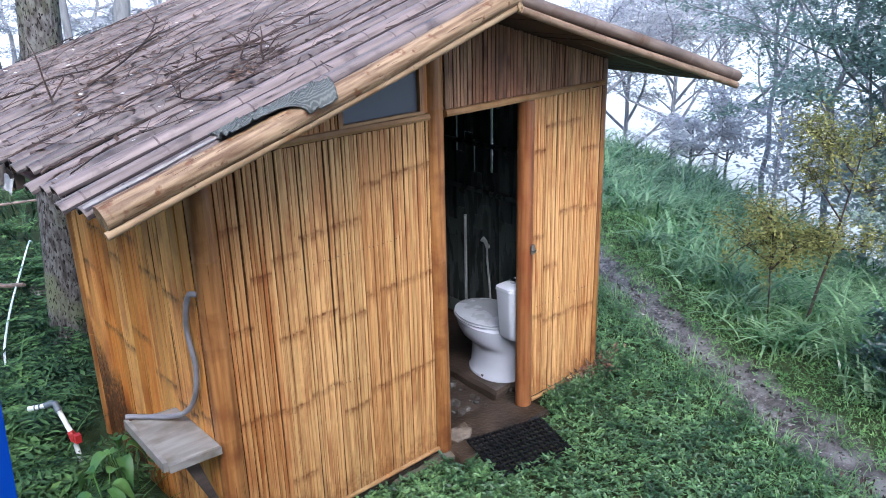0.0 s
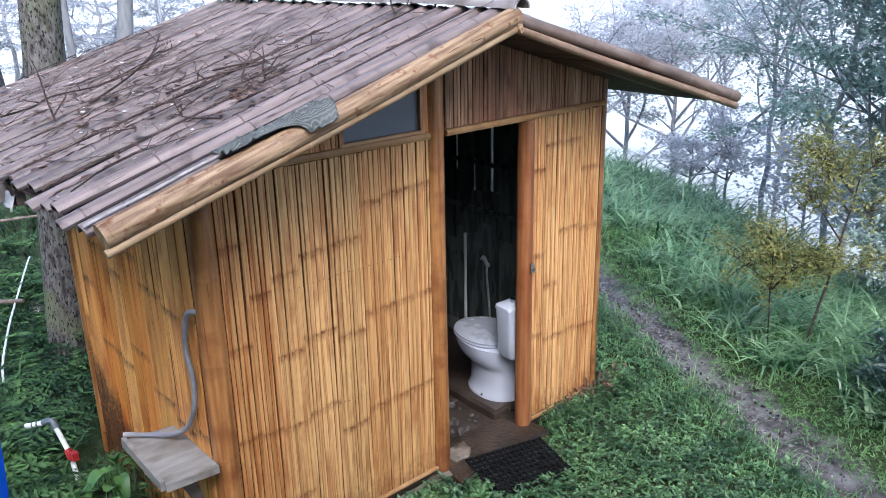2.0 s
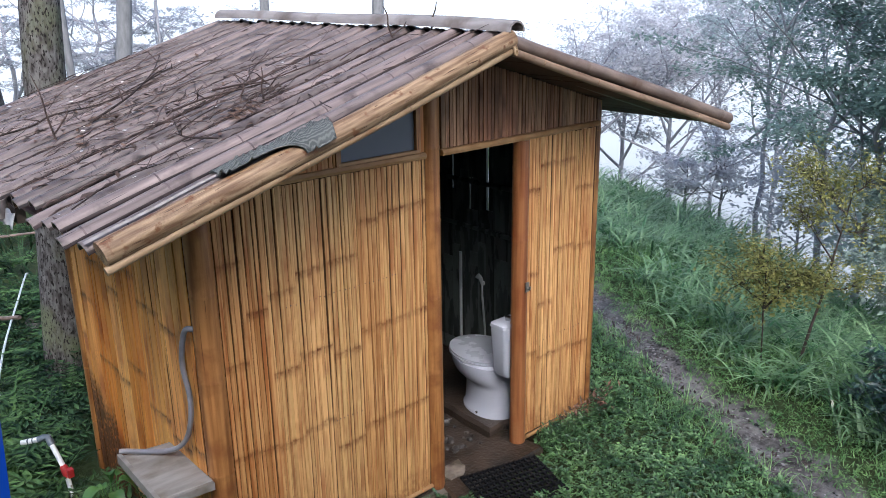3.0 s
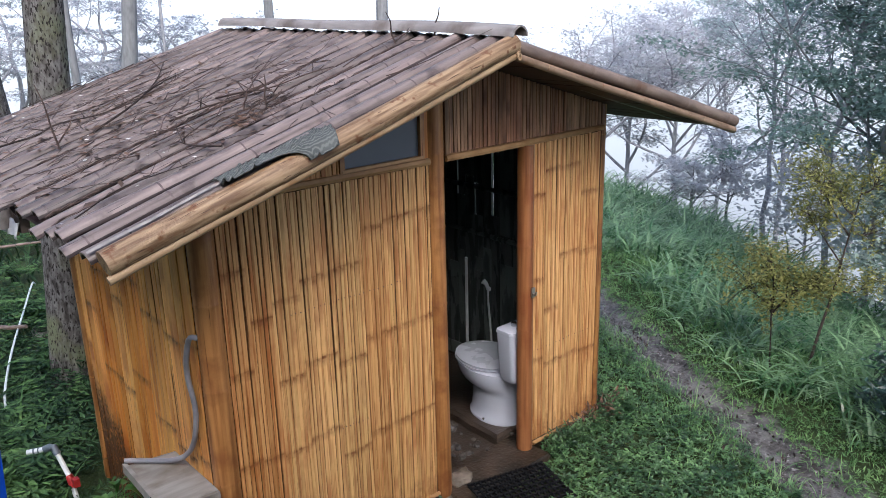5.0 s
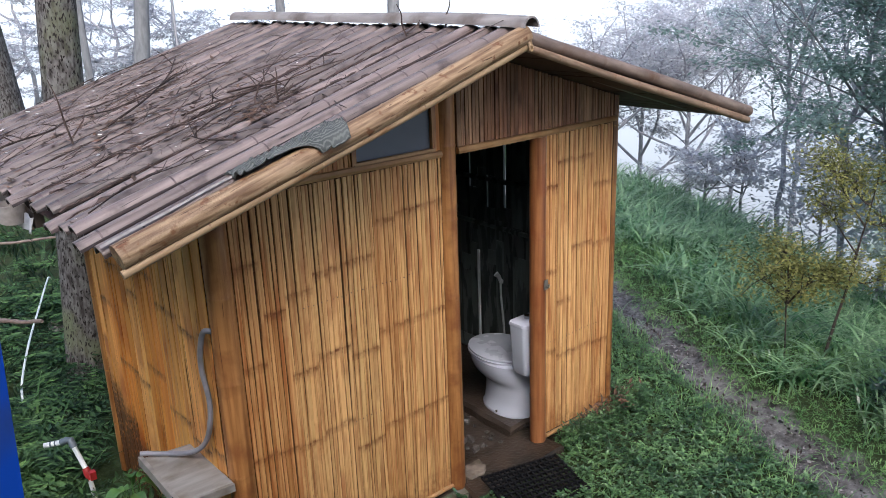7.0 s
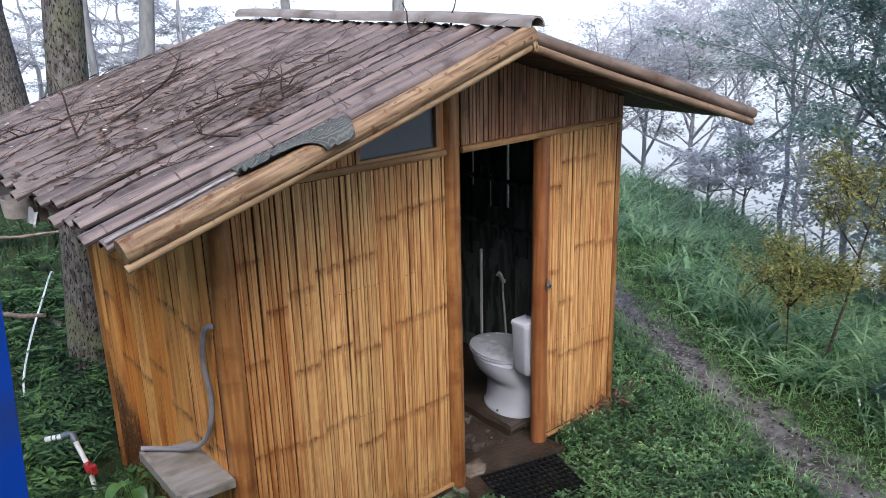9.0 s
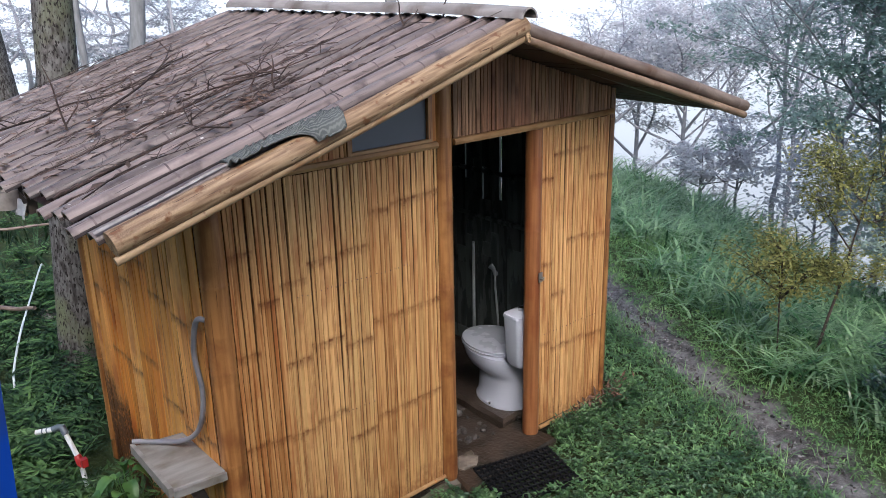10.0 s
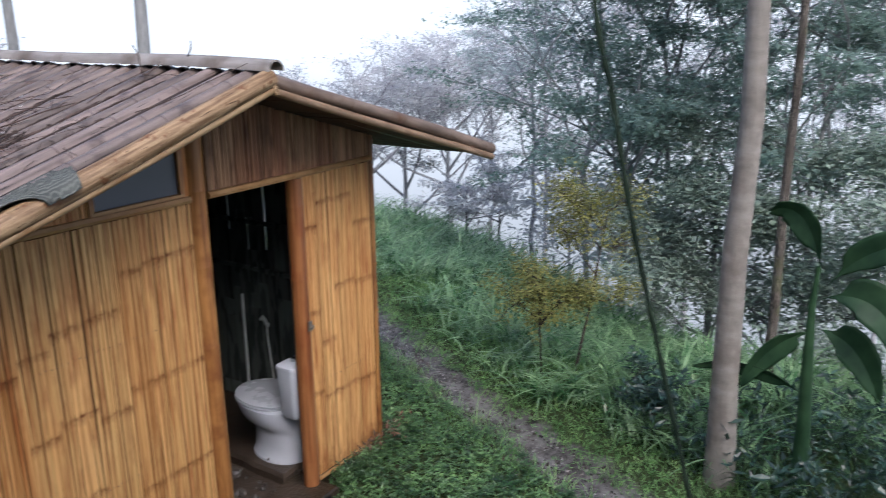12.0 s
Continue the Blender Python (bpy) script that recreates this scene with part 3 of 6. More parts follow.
def slat_run(panel, a0, a1, bottom, top, to_world, mats, widths=(0.015, 0.035), gap=(0.0007, 0.0020), turn=0.0, first=0.2, spacing=0.36, foot_stain_shade=None, boards=()):
    """Fills a stretch with split bamboo; the slats of one flattened culm share their nodes and tone. boards: (end, node heights, tone) one by one."""
    a, end, tight, queue = a0, a0, False, list(boards)
    while a < a1 - 0.008:
        if a >= end - 0.006:
            if queue:
                end, heights, tone = queue.pop(0)
            else:
                end = a + rnd(0.11, 0.24)
                start, space = first + rnd(-0.17, 0.17), spacing * rnd(0.93, 1.12)
                heights, tone = [start + space * k for k in range(-1, 8)], rnd(0, 1)
            tight, slope = random.random() < 0.25, rnd(-0.05, 0.05)
            begin = a
        w = min(rnd(*widths), a1 - a, max(0.009, end - a))
        nodes = sorted(h + slope * (a - begin) + rnd(-0.004, 0.004) for h in heights)
        z0, z1 = bottom(a + w / 2), top(a + w / 2) - rnd(0.0, 0.004)
        if z1 - z0 > 0.03:
            g = slat_geo(w, 0.0, z1 - z0, [h - z0 for h in nodes], 0.0035 + rnd(0, 0.003), rnd(-0.035, 0.035), foot_stain_shade(a) if foot_stain_shade else 0.0)
            ob = part("slat", g, mats, panel)
            ob.data.attributes.new("node_stain", "FLOAT", "POINT").data.foreach_set("value", g.stain)
            ob.data.attributes.new("board_tone", "FLOAT", "POINT").data.foreach_set("value", [tone] * len(g.stain))
            x, y = to_world(a + w / 2)
            ob.matrix_basis = pose(x, y - (0.0 if turn else rnd(0, 0.002)), z0, rnd(-0.1, 0.1), rnd(-0.15, 0.15), turn)
        a += w + (rnd(0.0003, 0.0012) if tight else rnd(*gap) + (rnd(0.0014, 0.0040) if random.random() < 0.40 else 0.0))


def panel_back(name, pts, y0, y1, axis="y", mat=M_BACKING, label=""):
    """A backing board: an outline in one wall's plane, given thickness."""
    g = Geo()
    ring = (lambda d: [(p[0], d, p[1]) for p in pts]) if axis == "y" else (lambda d: [(d, p[0], p[1]) for p in pts])
    g.loft([ring(y0), ring(y1)])
    return part(name, g, mat, hut, label, smooth=False)


RAIL = 1.79
SL = [M_SLAT, M_SLAT_NODE]
SD = [M_SIDE, M_SLAT_NODE]
SG = [M_GABLE, M_SLAT_NODE]


def under(x):
    return roof_z(x) - 0.055


left_panel = panel_back("wall_panel", [(0.06, 0.03), (1.20, 0.03), (1.20, 1.775), (0.06, 1.775)], 0.004, 0.035, label="wide front panel of golden split bamboo")
slat_run(left_panel, 0.100, 1.182, lambda a: 0.03, lambda a: 1.775, lambda a: (a, 0.003), SL, widths=(0.010, 0.025), foot_stain_shade=lambda a: rnd(0.05, 0.16),
         boards=[(0.21, (1.50, 1.063, 0.64), 0.15), (0.32, (1.27, 0.63), 0.30), (0.46, (1.325, 0.965, 0.615, 0.25), 0.75), (0.62, (1.39, 1.01, 0.644), 0.85),
                 (0.78, (1.40, 0.955, 0.484, 0.12), 0.95), (0.90, (1.55, 1.035, 0.54), 0.45), (1.182, (1.565, 1.03, 0.54), 0.70)])
right_panel = panel_back("wall_panel", [(1.90, 0.03), (2.48, 0.03), (2.48, 1.775), (1.90, 1.775)], 0.004, 0.035, label="narrow front panel of golden split bamboo")
slat_run(right_panel, 1.913, 2.466, lambda a: 0.035, lambda a: 1.775, lambda a: (a, 0.003), SL, widths=(0.011, 0.027), foot_stain_shade=lambda a: rnd(0.05, 0.16),
         boards=[(2.0, (1.50, 1.02, 0.545), 0.6), (2.13, (1.62, 0.82, 0.49), 0.9), (2.30, (1.62, 1.12, 0.49), 0.75), (2.466, (1.45, 1.10, 0.48), 0.55)])
gable_panel = panel_back("gable_panel", [(1.28, 1.80), (2.48, 1.80), (2.48, under(2.48)), (RX, under(RX)), (1.28, under(1.28))], 0.004, 0.035,
                         label="upper front panel of brown split bamboo, darkened for the overhang's shade")
slat_run(gable_panel, 1.290, 2.470, lambda a: 1.808, lambda a: under(a), lambda a: (a, 0.003), SG, widths=(0.016, 0.028), gap=(0.002, 0.0045), first=1.5, spacing=0.9)
stub_panel = panel_back("gable_panel", [(0.06, 1.80), (0.69, 1.80), (0.69, under(0.69)), (0.06, under(0.06))], 0.004, 0.035)
slat_run(stub_panel, 0.07, 0.685, lambda a: 1.808, lambda a: under(a), lambda a: (a, 0.003), SL, widths=(0.018, 0.032), first=1.4, spacing=0.9)
side_panel = panel_back("wall_panel", [(0.06, 0.02), (1.50, 0.02), (1.50, under(0)), (0.06, under(0))], 0.004, 0.035, "x", label="side panel of amber split bamboo")
slat_run(side_panel, 0.052, 1.44, lambda a: -0.07, lambda a: under(0), lambda a: (0.003, a), SD, widths=(0.022, 0.075), gap=(0.0005, 0.0028), turn=-90.0, spacing=0.48,
         foot_stain_shade=lambda a: 0.10 + 0.66 * float(smooth01(0.62, 1.42, a)) + rnd(-0.06, 0.07))

# rows of small dark nail heads through the slats
nail = Geo()
nail.tube([(0, 0.002, 0), (0, -0.0022, 0), (0, -0.0030, 0)], [0.0021, 0.0021, 0.0012], 6)
nail_mesh = nail.mesh("nail", M_GUTTER)
for x0, x1, z in ((0.40, 1.0, 1.255), (0.62, 0.78, 0.632), (1.95, 2.42, 0.60)):
    x = x0
    while x < x1:
        ob = new("nail", nail_mesh)
        ob.parent = right_panel if x > 1.5 else left_panel
        ob.location = (x, -0.0035, z + rnd(-0.004, 0.004))
        x += rnd(0.018, 0.034)

# hidden sides: an outer skin and a dark lining with slits
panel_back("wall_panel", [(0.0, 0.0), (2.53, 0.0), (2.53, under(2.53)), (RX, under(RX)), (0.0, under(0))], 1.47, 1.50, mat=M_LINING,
           label="dark lined back panel")
lining = panel_back("wall_panel", [(0.04, 0.0), (1.47, 0.0), (1.47, 0.10), (0.04, 0.10)], 2.47, 2.50, "x", M_LINING, "dark lined side panel with slits of daylight")
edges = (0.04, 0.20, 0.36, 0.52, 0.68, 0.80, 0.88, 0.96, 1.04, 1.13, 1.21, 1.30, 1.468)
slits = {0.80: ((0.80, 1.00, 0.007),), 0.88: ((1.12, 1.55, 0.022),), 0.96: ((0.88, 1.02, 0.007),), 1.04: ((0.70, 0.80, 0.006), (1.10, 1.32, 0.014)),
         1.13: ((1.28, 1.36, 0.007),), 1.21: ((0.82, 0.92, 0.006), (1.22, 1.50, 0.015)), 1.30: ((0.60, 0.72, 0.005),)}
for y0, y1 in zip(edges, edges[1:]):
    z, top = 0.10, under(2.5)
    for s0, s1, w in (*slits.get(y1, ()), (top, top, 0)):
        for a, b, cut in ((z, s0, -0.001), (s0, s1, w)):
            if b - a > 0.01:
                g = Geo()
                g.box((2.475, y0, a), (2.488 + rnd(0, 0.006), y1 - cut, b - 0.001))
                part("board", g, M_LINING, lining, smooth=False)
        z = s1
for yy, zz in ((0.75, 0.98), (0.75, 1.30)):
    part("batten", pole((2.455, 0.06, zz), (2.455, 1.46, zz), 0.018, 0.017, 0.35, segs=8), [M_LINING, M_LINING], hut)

# sheets added inside front and left side; doorway shade is in their dark colour
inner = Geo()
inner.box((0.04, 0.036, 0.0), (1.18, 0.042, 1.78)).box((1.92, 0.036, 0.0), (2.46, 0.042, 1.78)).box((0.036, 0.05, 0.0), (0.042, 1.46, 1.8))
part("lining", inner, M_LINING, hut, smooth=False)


def slab(pts, z0, z1, edge=0.015, rough=0.004):
    """A worn slab over an outline, with rounded upper edges."""
    c = Vector((sum(p[0] for p in pts) / len(pts), sum(p[1] for p in pts) / len(pts)))
    ring = []
    n = len(pts)
    for i in range(n):
        p, q = Vector(pts[i]), Vector(pts[(i + 1) % n])
        for k in range(5):
            ring.append(p.lerp(q, k / 5) + Vector((rnd(-rough, rough), rnd(-rough, rough))))
    g = Geo()
    inset = [p + (c - p).normalized() * edge for p in ring]
    g.loft([[(p.x, p.y, z0) for p in ring], [(p.x, p.y, z1 - edge) for p in ring], [(p.x, p.y, z1) for p in inset]])
    return g


def culm_post(x, y, z0, z1, r, mats, spacing=0.33, start=0.2, segs=16, wob=0.002, squash=1.0):
    return part("post", pole((x, y, z0), (x, y, z1), r, r * 0.97, spacing, start, segs, 0, wob, squash), mats, hut)


culm_post(0.055, 0.035, -0.05, under(0.055), 0.056, [M_POST, M_POST], 0.40, 0.28)
culm_post(1.236, 0.028, -0.05, under(1.236), 0.054, [M_POST, M_POST], 0.36, 0.33)
culm_post(1.868, 0.018, -0.06, 1.775, 0.046, [M_POST_RED, M_POST_RED], 0.42, 0.36)
culm_post(2.499, 0.03, -0.03, under(2.5), 0.034, [M_POST, M_SLAT_NODE], 0.31, 0.31)
culm_post(0.035, 1.475, -0.03, under(0.03), 0.05, [M_POST, M_SLAT_NODE], 0.38, 0.3)
culm_post(2.49, 1.49, -0.03, under(2.49), 0.04, [M_POST, M_SLAT_NODE], 0.33)

# rails
for x0, x1 in ((0.10, 1.185), (1.288, 2.478)):
    rail = Geo()
    n = 10
    rings = []
    for i in range(n + 1):
        x = x0 + (x1 - x0) * i / n
        dz = 0.003 * math.sin(3 * x)
        rings.append([(x, 0.003, RAIL - 0.017 + dz), (x, -0.014, RAIL - 0.013 + dz), (x, -0.020, RAIL + dz), (x, -0.014, RAIL + 0.014 + dz), (x, 0.003, RAIL + 0.018 + dz)])
    rail.loft(rings)
    part("rail", rail, M_RAIL, hut, "pale bamboo strip across the front")
for x0, x1 in ((0.112, 1.19), (1.915, 2.475)):
    part("base_rail", pole((x0, -0.006, 0.018), (x1, -0.006, 0.022), 0.012, 0.011, 0.3, segs=8), [M_RAIL, M_SLAT_NODE], hut)
plinth = Geo()
plinth.box((0.015, -0.01, -0.14), (1.29, 0.05, 0.004)).box((1.80, 0.0, -0.14), (2.52, 0.05, -0.004)).box((0.015, 0.05, -0.14), (0.05, 1.52, 0.004))
plinth.box((2.47, 0.05, -0.14), (2.54, 1.52, 0.004)).box((0.05, 1.45, -0.14), (2.47, 1.52, 0.004))
# dark colour stands in for the shade that hides the concrete
part("footing", plinth, M_STEP, hut, "concrete footing darkened for shade at the wall foot", smooth=False)
part("sill", slab([(0.86, -0.050), (1.27, -0.075), (1.27, -0.012), (0.86, -0.012)], -0.14, -0.010, 0.016, 0.010), M_CONCRETE, hut, "rough mossy concrete sill", smooth=False)

# window of one frosted pane under the roof
win = thing("window_1", "frosted grey-blue pane in a thin bamboo frame", "window", kind="structure")
pane = Geo()
px0, px1, pz = 0.715, 1.135, 1.815
pane.loft([[(px0, yy, pz), (px1, yy, pz), (px1, yy, under(px1) + 0.02), (px0, yy, under(px0) + 0.02)] for yy in (0.012, 0.018)])
part("pane", pane, M_PANE, win, smooth=False)
for x in (0.702, 1.147):
    s = Geo()
    s.box((x - 0.012, -0.008, 1.806), (x + 0.012, 0.024, under(x)))
    part("window_frame", s, M_POST, win, smooth=False)
sill = Geo()
sill.box((0.70, -0.010, 1.8085), (1.15, 0.024, 1.822))
part("window_sill", sill, M_RAIL, win, smooth=False)
jamb = Geo()
jamb.box((1.159, 0.0, 1.808), (1.184, 0.02, under(1.17)))
part("jamb", jamb, M_SIDE, hut, smooth=False)

# door catch on the post
catch = Geo()
catch.box((1.858, -0.040, 0.945), (1.886, -0.034, 1.0)).tube([(1.872, -0.04, 0.965), (1.872, -0.058, 0.965), (1.872, -0.060, 0.98)], 0.006, 8)
part("catch", catch, M_STEEL, hut, "small worn metal door catch", smooth=False)


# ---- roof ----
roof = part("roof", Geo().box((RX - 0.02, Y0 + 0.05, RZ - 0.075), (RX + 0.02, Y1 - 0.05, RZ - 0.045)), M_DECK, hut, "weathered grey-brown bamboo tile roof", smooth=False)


def tile_geo(length, r, up, spacing, start):
    """A half culm along +x; up: round side up, else lying open like a gutter."""
    st = culm_profile(length, r, r * rnd(0.94, 1.0), spacing, start, 1.03)
    n, g = 10, Geo()
    rings, slots = [], []
    bend, ph = rnd(-0.006, 0.006), rnd(0, 6)
    sign = 1 if up else -1
    for d, rr, s in st:
        f = d / length
        off = bend * math.sin(math.pi * f) * 2
        dz = 0.003 * math.sin(7 * f + ph)
        outer = [(d, off - rr * math.cos(math.pi * k / n), dz + sign * rr * (0.84 * math.sin(math.pi * k / n) ** 0.9 if up else 0.98 * math.sin(math.pi * k / n))) for k in range(n + 1)]
        ri = rr - 0.007
        inn = [(d, off - ri * math.cos(math.pi * k / n), dz + sign * ri * math.sin(math.pi * k / n) * (0.80 if up else 0.9)) for k in range(n, -1, -1)]
        rings.append(outer + inn)
        slots.append(s)
    m = 2 * (n + 1)
    verts = [p for q in rings for p in q]
    faces, fs = [], []
    for i in range(len(rings) - 1):
        for k in range(m):
            j = (k + 1) % m
            faces.append((i * m + k, i * m + j, (i + 1) * m + j, (i + 1) * m + k))
            # rims and inner faces of upper tiles take the crevice shade colour
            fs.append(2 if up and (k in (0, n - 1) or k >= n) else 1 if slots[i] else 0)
    for e, order in ((0, 1), ((len(rings) - 1) * m, -1)):
        for k in range(n):
            q = (e + k, e + k + 1, e + m - 2 - k, e + m - 1 - k)
            faces.append(q[::order])
            fs.append(0)
    g.add(verts, faces, fs)
    return g


def tile_side(side, reach):
    pitch = 0.114
    ang = math.degrees(math.atan(FALL[side]))
    y = Y0 + 0.0935
    k = 0
    while y < Y1 - 0.01:
        for up in (False, True):
            yy = y + (0.0 if up else pitch / 2) + rnd(-0.006, 0.006)
            if yy > Y1:
                continue
            length = reach * math.sqrt(1 + FALL[side] ** 2) + rnd(-0.035, 0.035) - (0.0 if up else 0.05)
            g = tile_geo(length, rnd(0.036, 0.043) if up else rnd(0.043, 0.049), up, rnd(0.26, 0.40), rnd(0.05, 0.25))
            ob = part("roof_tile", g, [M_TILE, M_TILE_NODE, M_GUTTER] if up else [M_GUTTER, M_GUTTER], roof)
            z = RZ + (0.001 if up else -0.002) + rnd(-0.005, 0.005)
            turn = 180 if side < 0 else 0
            ob.matrix_basis = pose(RX + side * 0.006, yy, z, 0, 0, turn + rnd(-0.5, 0.5)) @ pose(0, 0, 0, 0, ang + rnd(-0.25, 0.25), 0)
        y += pitch
        k += 1


tile_side(-1, 1.755)
tile_side(1, 1.775)
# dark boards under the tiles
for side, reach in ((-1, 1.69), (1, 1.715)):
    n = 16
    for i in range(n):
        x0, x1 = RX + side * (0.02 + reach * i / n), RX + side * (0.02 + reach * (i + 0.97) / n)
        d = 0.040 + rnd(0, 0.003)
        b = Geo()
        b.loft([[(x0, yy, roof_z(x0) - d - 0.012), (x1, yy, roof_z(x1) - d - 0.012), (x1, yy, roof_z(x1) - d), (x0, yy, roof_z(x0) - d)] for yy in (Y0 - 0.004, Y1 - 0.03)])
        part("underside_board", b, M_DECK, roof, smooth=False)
for side, reach in ((-1, 1.5), (1, 1.5)):
    for f in (0.38,):
        x = RX + side * reach * f
        part("purlin", pole((x, 0.07, roof_z(x) - 0.088), (x, Y1 - 0.06, roof_z(x) - 0.088), 0.026, 0.024, 0.35, segs=8), [M_DARKWOOD, M_DARKWOOD], roof)

# barge poles along the front verge with a thin pole below each
for name, a, b, r0, r1, nodes, wave, mm, label in (
        ("barge_pole", (RX - 0.016, Y0 - 0.010, 2.319), (-0.466, Y0 - 0.010, 1.785), 0.0385, 0.0420, 0.3, 0.006, [M_POLE, M_POLE], "thick weathered bamboo edge pole"),
        ("barge_pole", (RX + 0.000, Y0 - 0.010, 2.316), (3.088, Y0 - 0.010, 1.803), 0.0260, 0.0320, 0.5, 0.004, [M_POLE_GREY, M_POLE_GREY], "weathered dark grey bamboo edge pole"),
        ("barge_strip", (RX - 0.022, Y0 - 0.024, 2.274), (-0.462, Y0 - 0.024, 1.739), 0.0160, 0.0140, 0.2, 0.003, [M_STRIP, M_POLE], "thin bamboo strip under the edge pole"),
        ("barge_strip", (RX - 0.018, Y0 - 0.022, 2.273), (3.062, Y0 - 0.022, 1.753), 0.0170, 0.0200, 0.2, 0.003, [M_POLE_TAN, M_POLE], "thin bamboo strip under the edge pole")):
    d = Vector(b) - Vector(a)
    ob = part(name, pole((0, 0, 0), (d.length, 0, 0), r0, r1, 0.42, nodes, 16, 0.0, wave), mm, roof, label)
    ob.matrix_basis = Matrix.Translation(a) @ d.to_track_quat("X", "Z").to_matrix().to_4x4()
rib = Geo()
rings = []
for i in range(13):
    f = i / 12
    x, w = -0.02 - 0.47 * f, 0.0025 + 0.0045 * f
    y, z = Y0 + 0.053 + 0.002 * math.sin(5 * f), roof_z(x) + 0.036 + 0.0015 * math.sin(9 * f)
    rings.append([(x, y - w, z - 0.004), (x, y - w, z - 0.003), (x, y + w, z + 0.002), (x, y + w, z + 0.001)])
rib.loft(rings)
part("roof_strip", rib, M_RIDGE, roof, "thin whitish strip beside the edge pole")
lash = Geo()
for k in range(3):
    lash.tube([(RX - 0.016 + 0.010 * math.cos(a) * 0.9, Y0 - 0.046 + 0.003 * k, 2.272 + 0.008 * k + 0.012 * math.sin(a)) for a in np.linspace(0, 6.28, 12)], 0.004, 5, caps=False)
part("lashing", lash, M_STRIP, roof, "pale cord lashing at the gable peak")

# ridge cap: half culm with its open side down
g = Geo()
n, rings = 10, []
for i in range(25):
    f = i / 24
    y = -0.490 + f * (2.01 + 0.490)
    r = 0.0455 + 0.0015 * math.sin(7 * f)
    z = 2.352 + 0.018 * f + 0.008 * math.sin(3.1 * f) + 0.004 * math.sin(9 * f)
    x = 1.276 + 0.008 * math.sin(4 * f)
    outer = [(x - r * math.cos(math.pi * k / n), y, z + r * math.sin(math.pi * k / n)) for k in range(n + 1)]
    inn = [(x - (r - .008) * math.cos(math.pi * k / n), y, z + (r - .008) * math.sin(math.pi * k / n)) for k in range(n, -1, -1)]
    rings.append(outer + inn)
g.loft(rings)
part("ridge_cap", g, M_RIDGE, roof, "weathered half-round bamboo ridge cap")


# ---- floor, step, toilet ----
fl = Geo()
fl.box((0.05, 0.05, -0.12), (2.47, 1.45, -0.012))
lone("floor", fl, M_EARTHFLOOR, "dark wet earth floor inside the hut", "floor", "structure", smooth=False)


lone("doorstep", slab([(1.22, -0.16), (1.93, -0.13), (1.93, 0.16), (1.30, 0.18)], -0.12, 0.004), M_STEP, "wet reddish-brown concrete doorstep", "doorstep", "structure", smooth=False)
disc = Geo()
ring = [(0.090 * math.cos(a) * (1 + 0.12 * math.sin(3 * a)) + 0.012 * math.sin(5 * a), 0.055 * math.sin(a) * (1 + 0.10 * math.cos(4 * a))) for a in np.linspace(0, 2 * math.pi, 21)[:-1]]
disc.loft([[(x, y, 0) for x, y in ring], [(x, y, 0.010) for x, y in ring], [(x * 0.9, y * 0.9, 0.016) for x, y in ring]])
d = lone("stepping_stone", disc, M_FLATSTONE, "flat pale uneven stone on the doorstep", "stone")
d.matrix_basis = pose(1.385, 0.035, 0.003, 0, 0, 25)
lone("plinth", slab([(1.78, 0.16), (2.40, 0.10), (2.40, 0.72), (1.80, 0.70)], -0.02, 0.051, 0.02, 0.012), M_EARTHFLOOR, "rough dark wet concrete slab under the toilet", "slab", "structure", smooth=False)


def pebble(seed, r):
    rs = random.Random(seed)
    g = Geo()
    n, m = 7, 5
    sx, sy, sz = rs.uniform(0.8, 1.3), rs.uniform(0.7, 1.1), rs.uniform(0.5, 0.8)
    rings = []
    for j in range(1, m):
        t = math.pi * j / m
        rings.append([(r * sx * math.sin(t) * math.cos(2 * math.pi * k / n) * rs.uniform(.92, 1.08), r * sy * math.sin(t) * math.sin(2 * math.pi * k / n) * rs.uniform(.92, 1.08),
                       -r * sz * math.cos(t)) for k in range(n)])
    g.loft(rings)
    return g.mesh("pebble", M_PEBBLE)


pebble_meshes = [pebble(i, 1.0) for i in range(6)]
for i in range(64):
    x, y = rnd(1.40, 1.98), rnd(0.14, 0.62)
    if x > 1.77 and y > 0.14:
        if y > 0.17 or x > 1.95:
            continue
    r = rnd(0.010, 0.034)
    ob = tagged(new("pebble", pebble_meshes[i % 6]), "small wet grey pebble on the floor", "pebble", "pebbles on the hut floor")
    ob.matrix_basis = pose(x, y, (0.004 if y < 0.17 else -0.012) + r * 0.35, rnd(-20, 20), rnd(-20, 20), rnd(0, 360)) @ Matrix.Scale(r, 4)


def egg(cx, y0, y1, half, z, n=28, flat=0.0):
    """An egg-shaped ring: blunt at y0, round at y1."""
    out = []
    cy, ry = y0 + (y1 - y0) * 0.45, (y1 - y0)
    for k in range(n):
        a = 2 * math.pi * k / n
        s = math.sin(a)
        yy = cy + (ry * 0.55 * s if s > 0 else ry * 0.45 * s)
        xx = cx + half * math.copysign(abs(math.cos(a)) ** (0.85 if s < 0 else 1.0), math.cos(a))
        out.append((xx, yy, z))
    return out


TX = 1.985
toilet = thing("toilet", "white ceramic close-coupled toilet with its lid down", "toilet")
b = Geo()
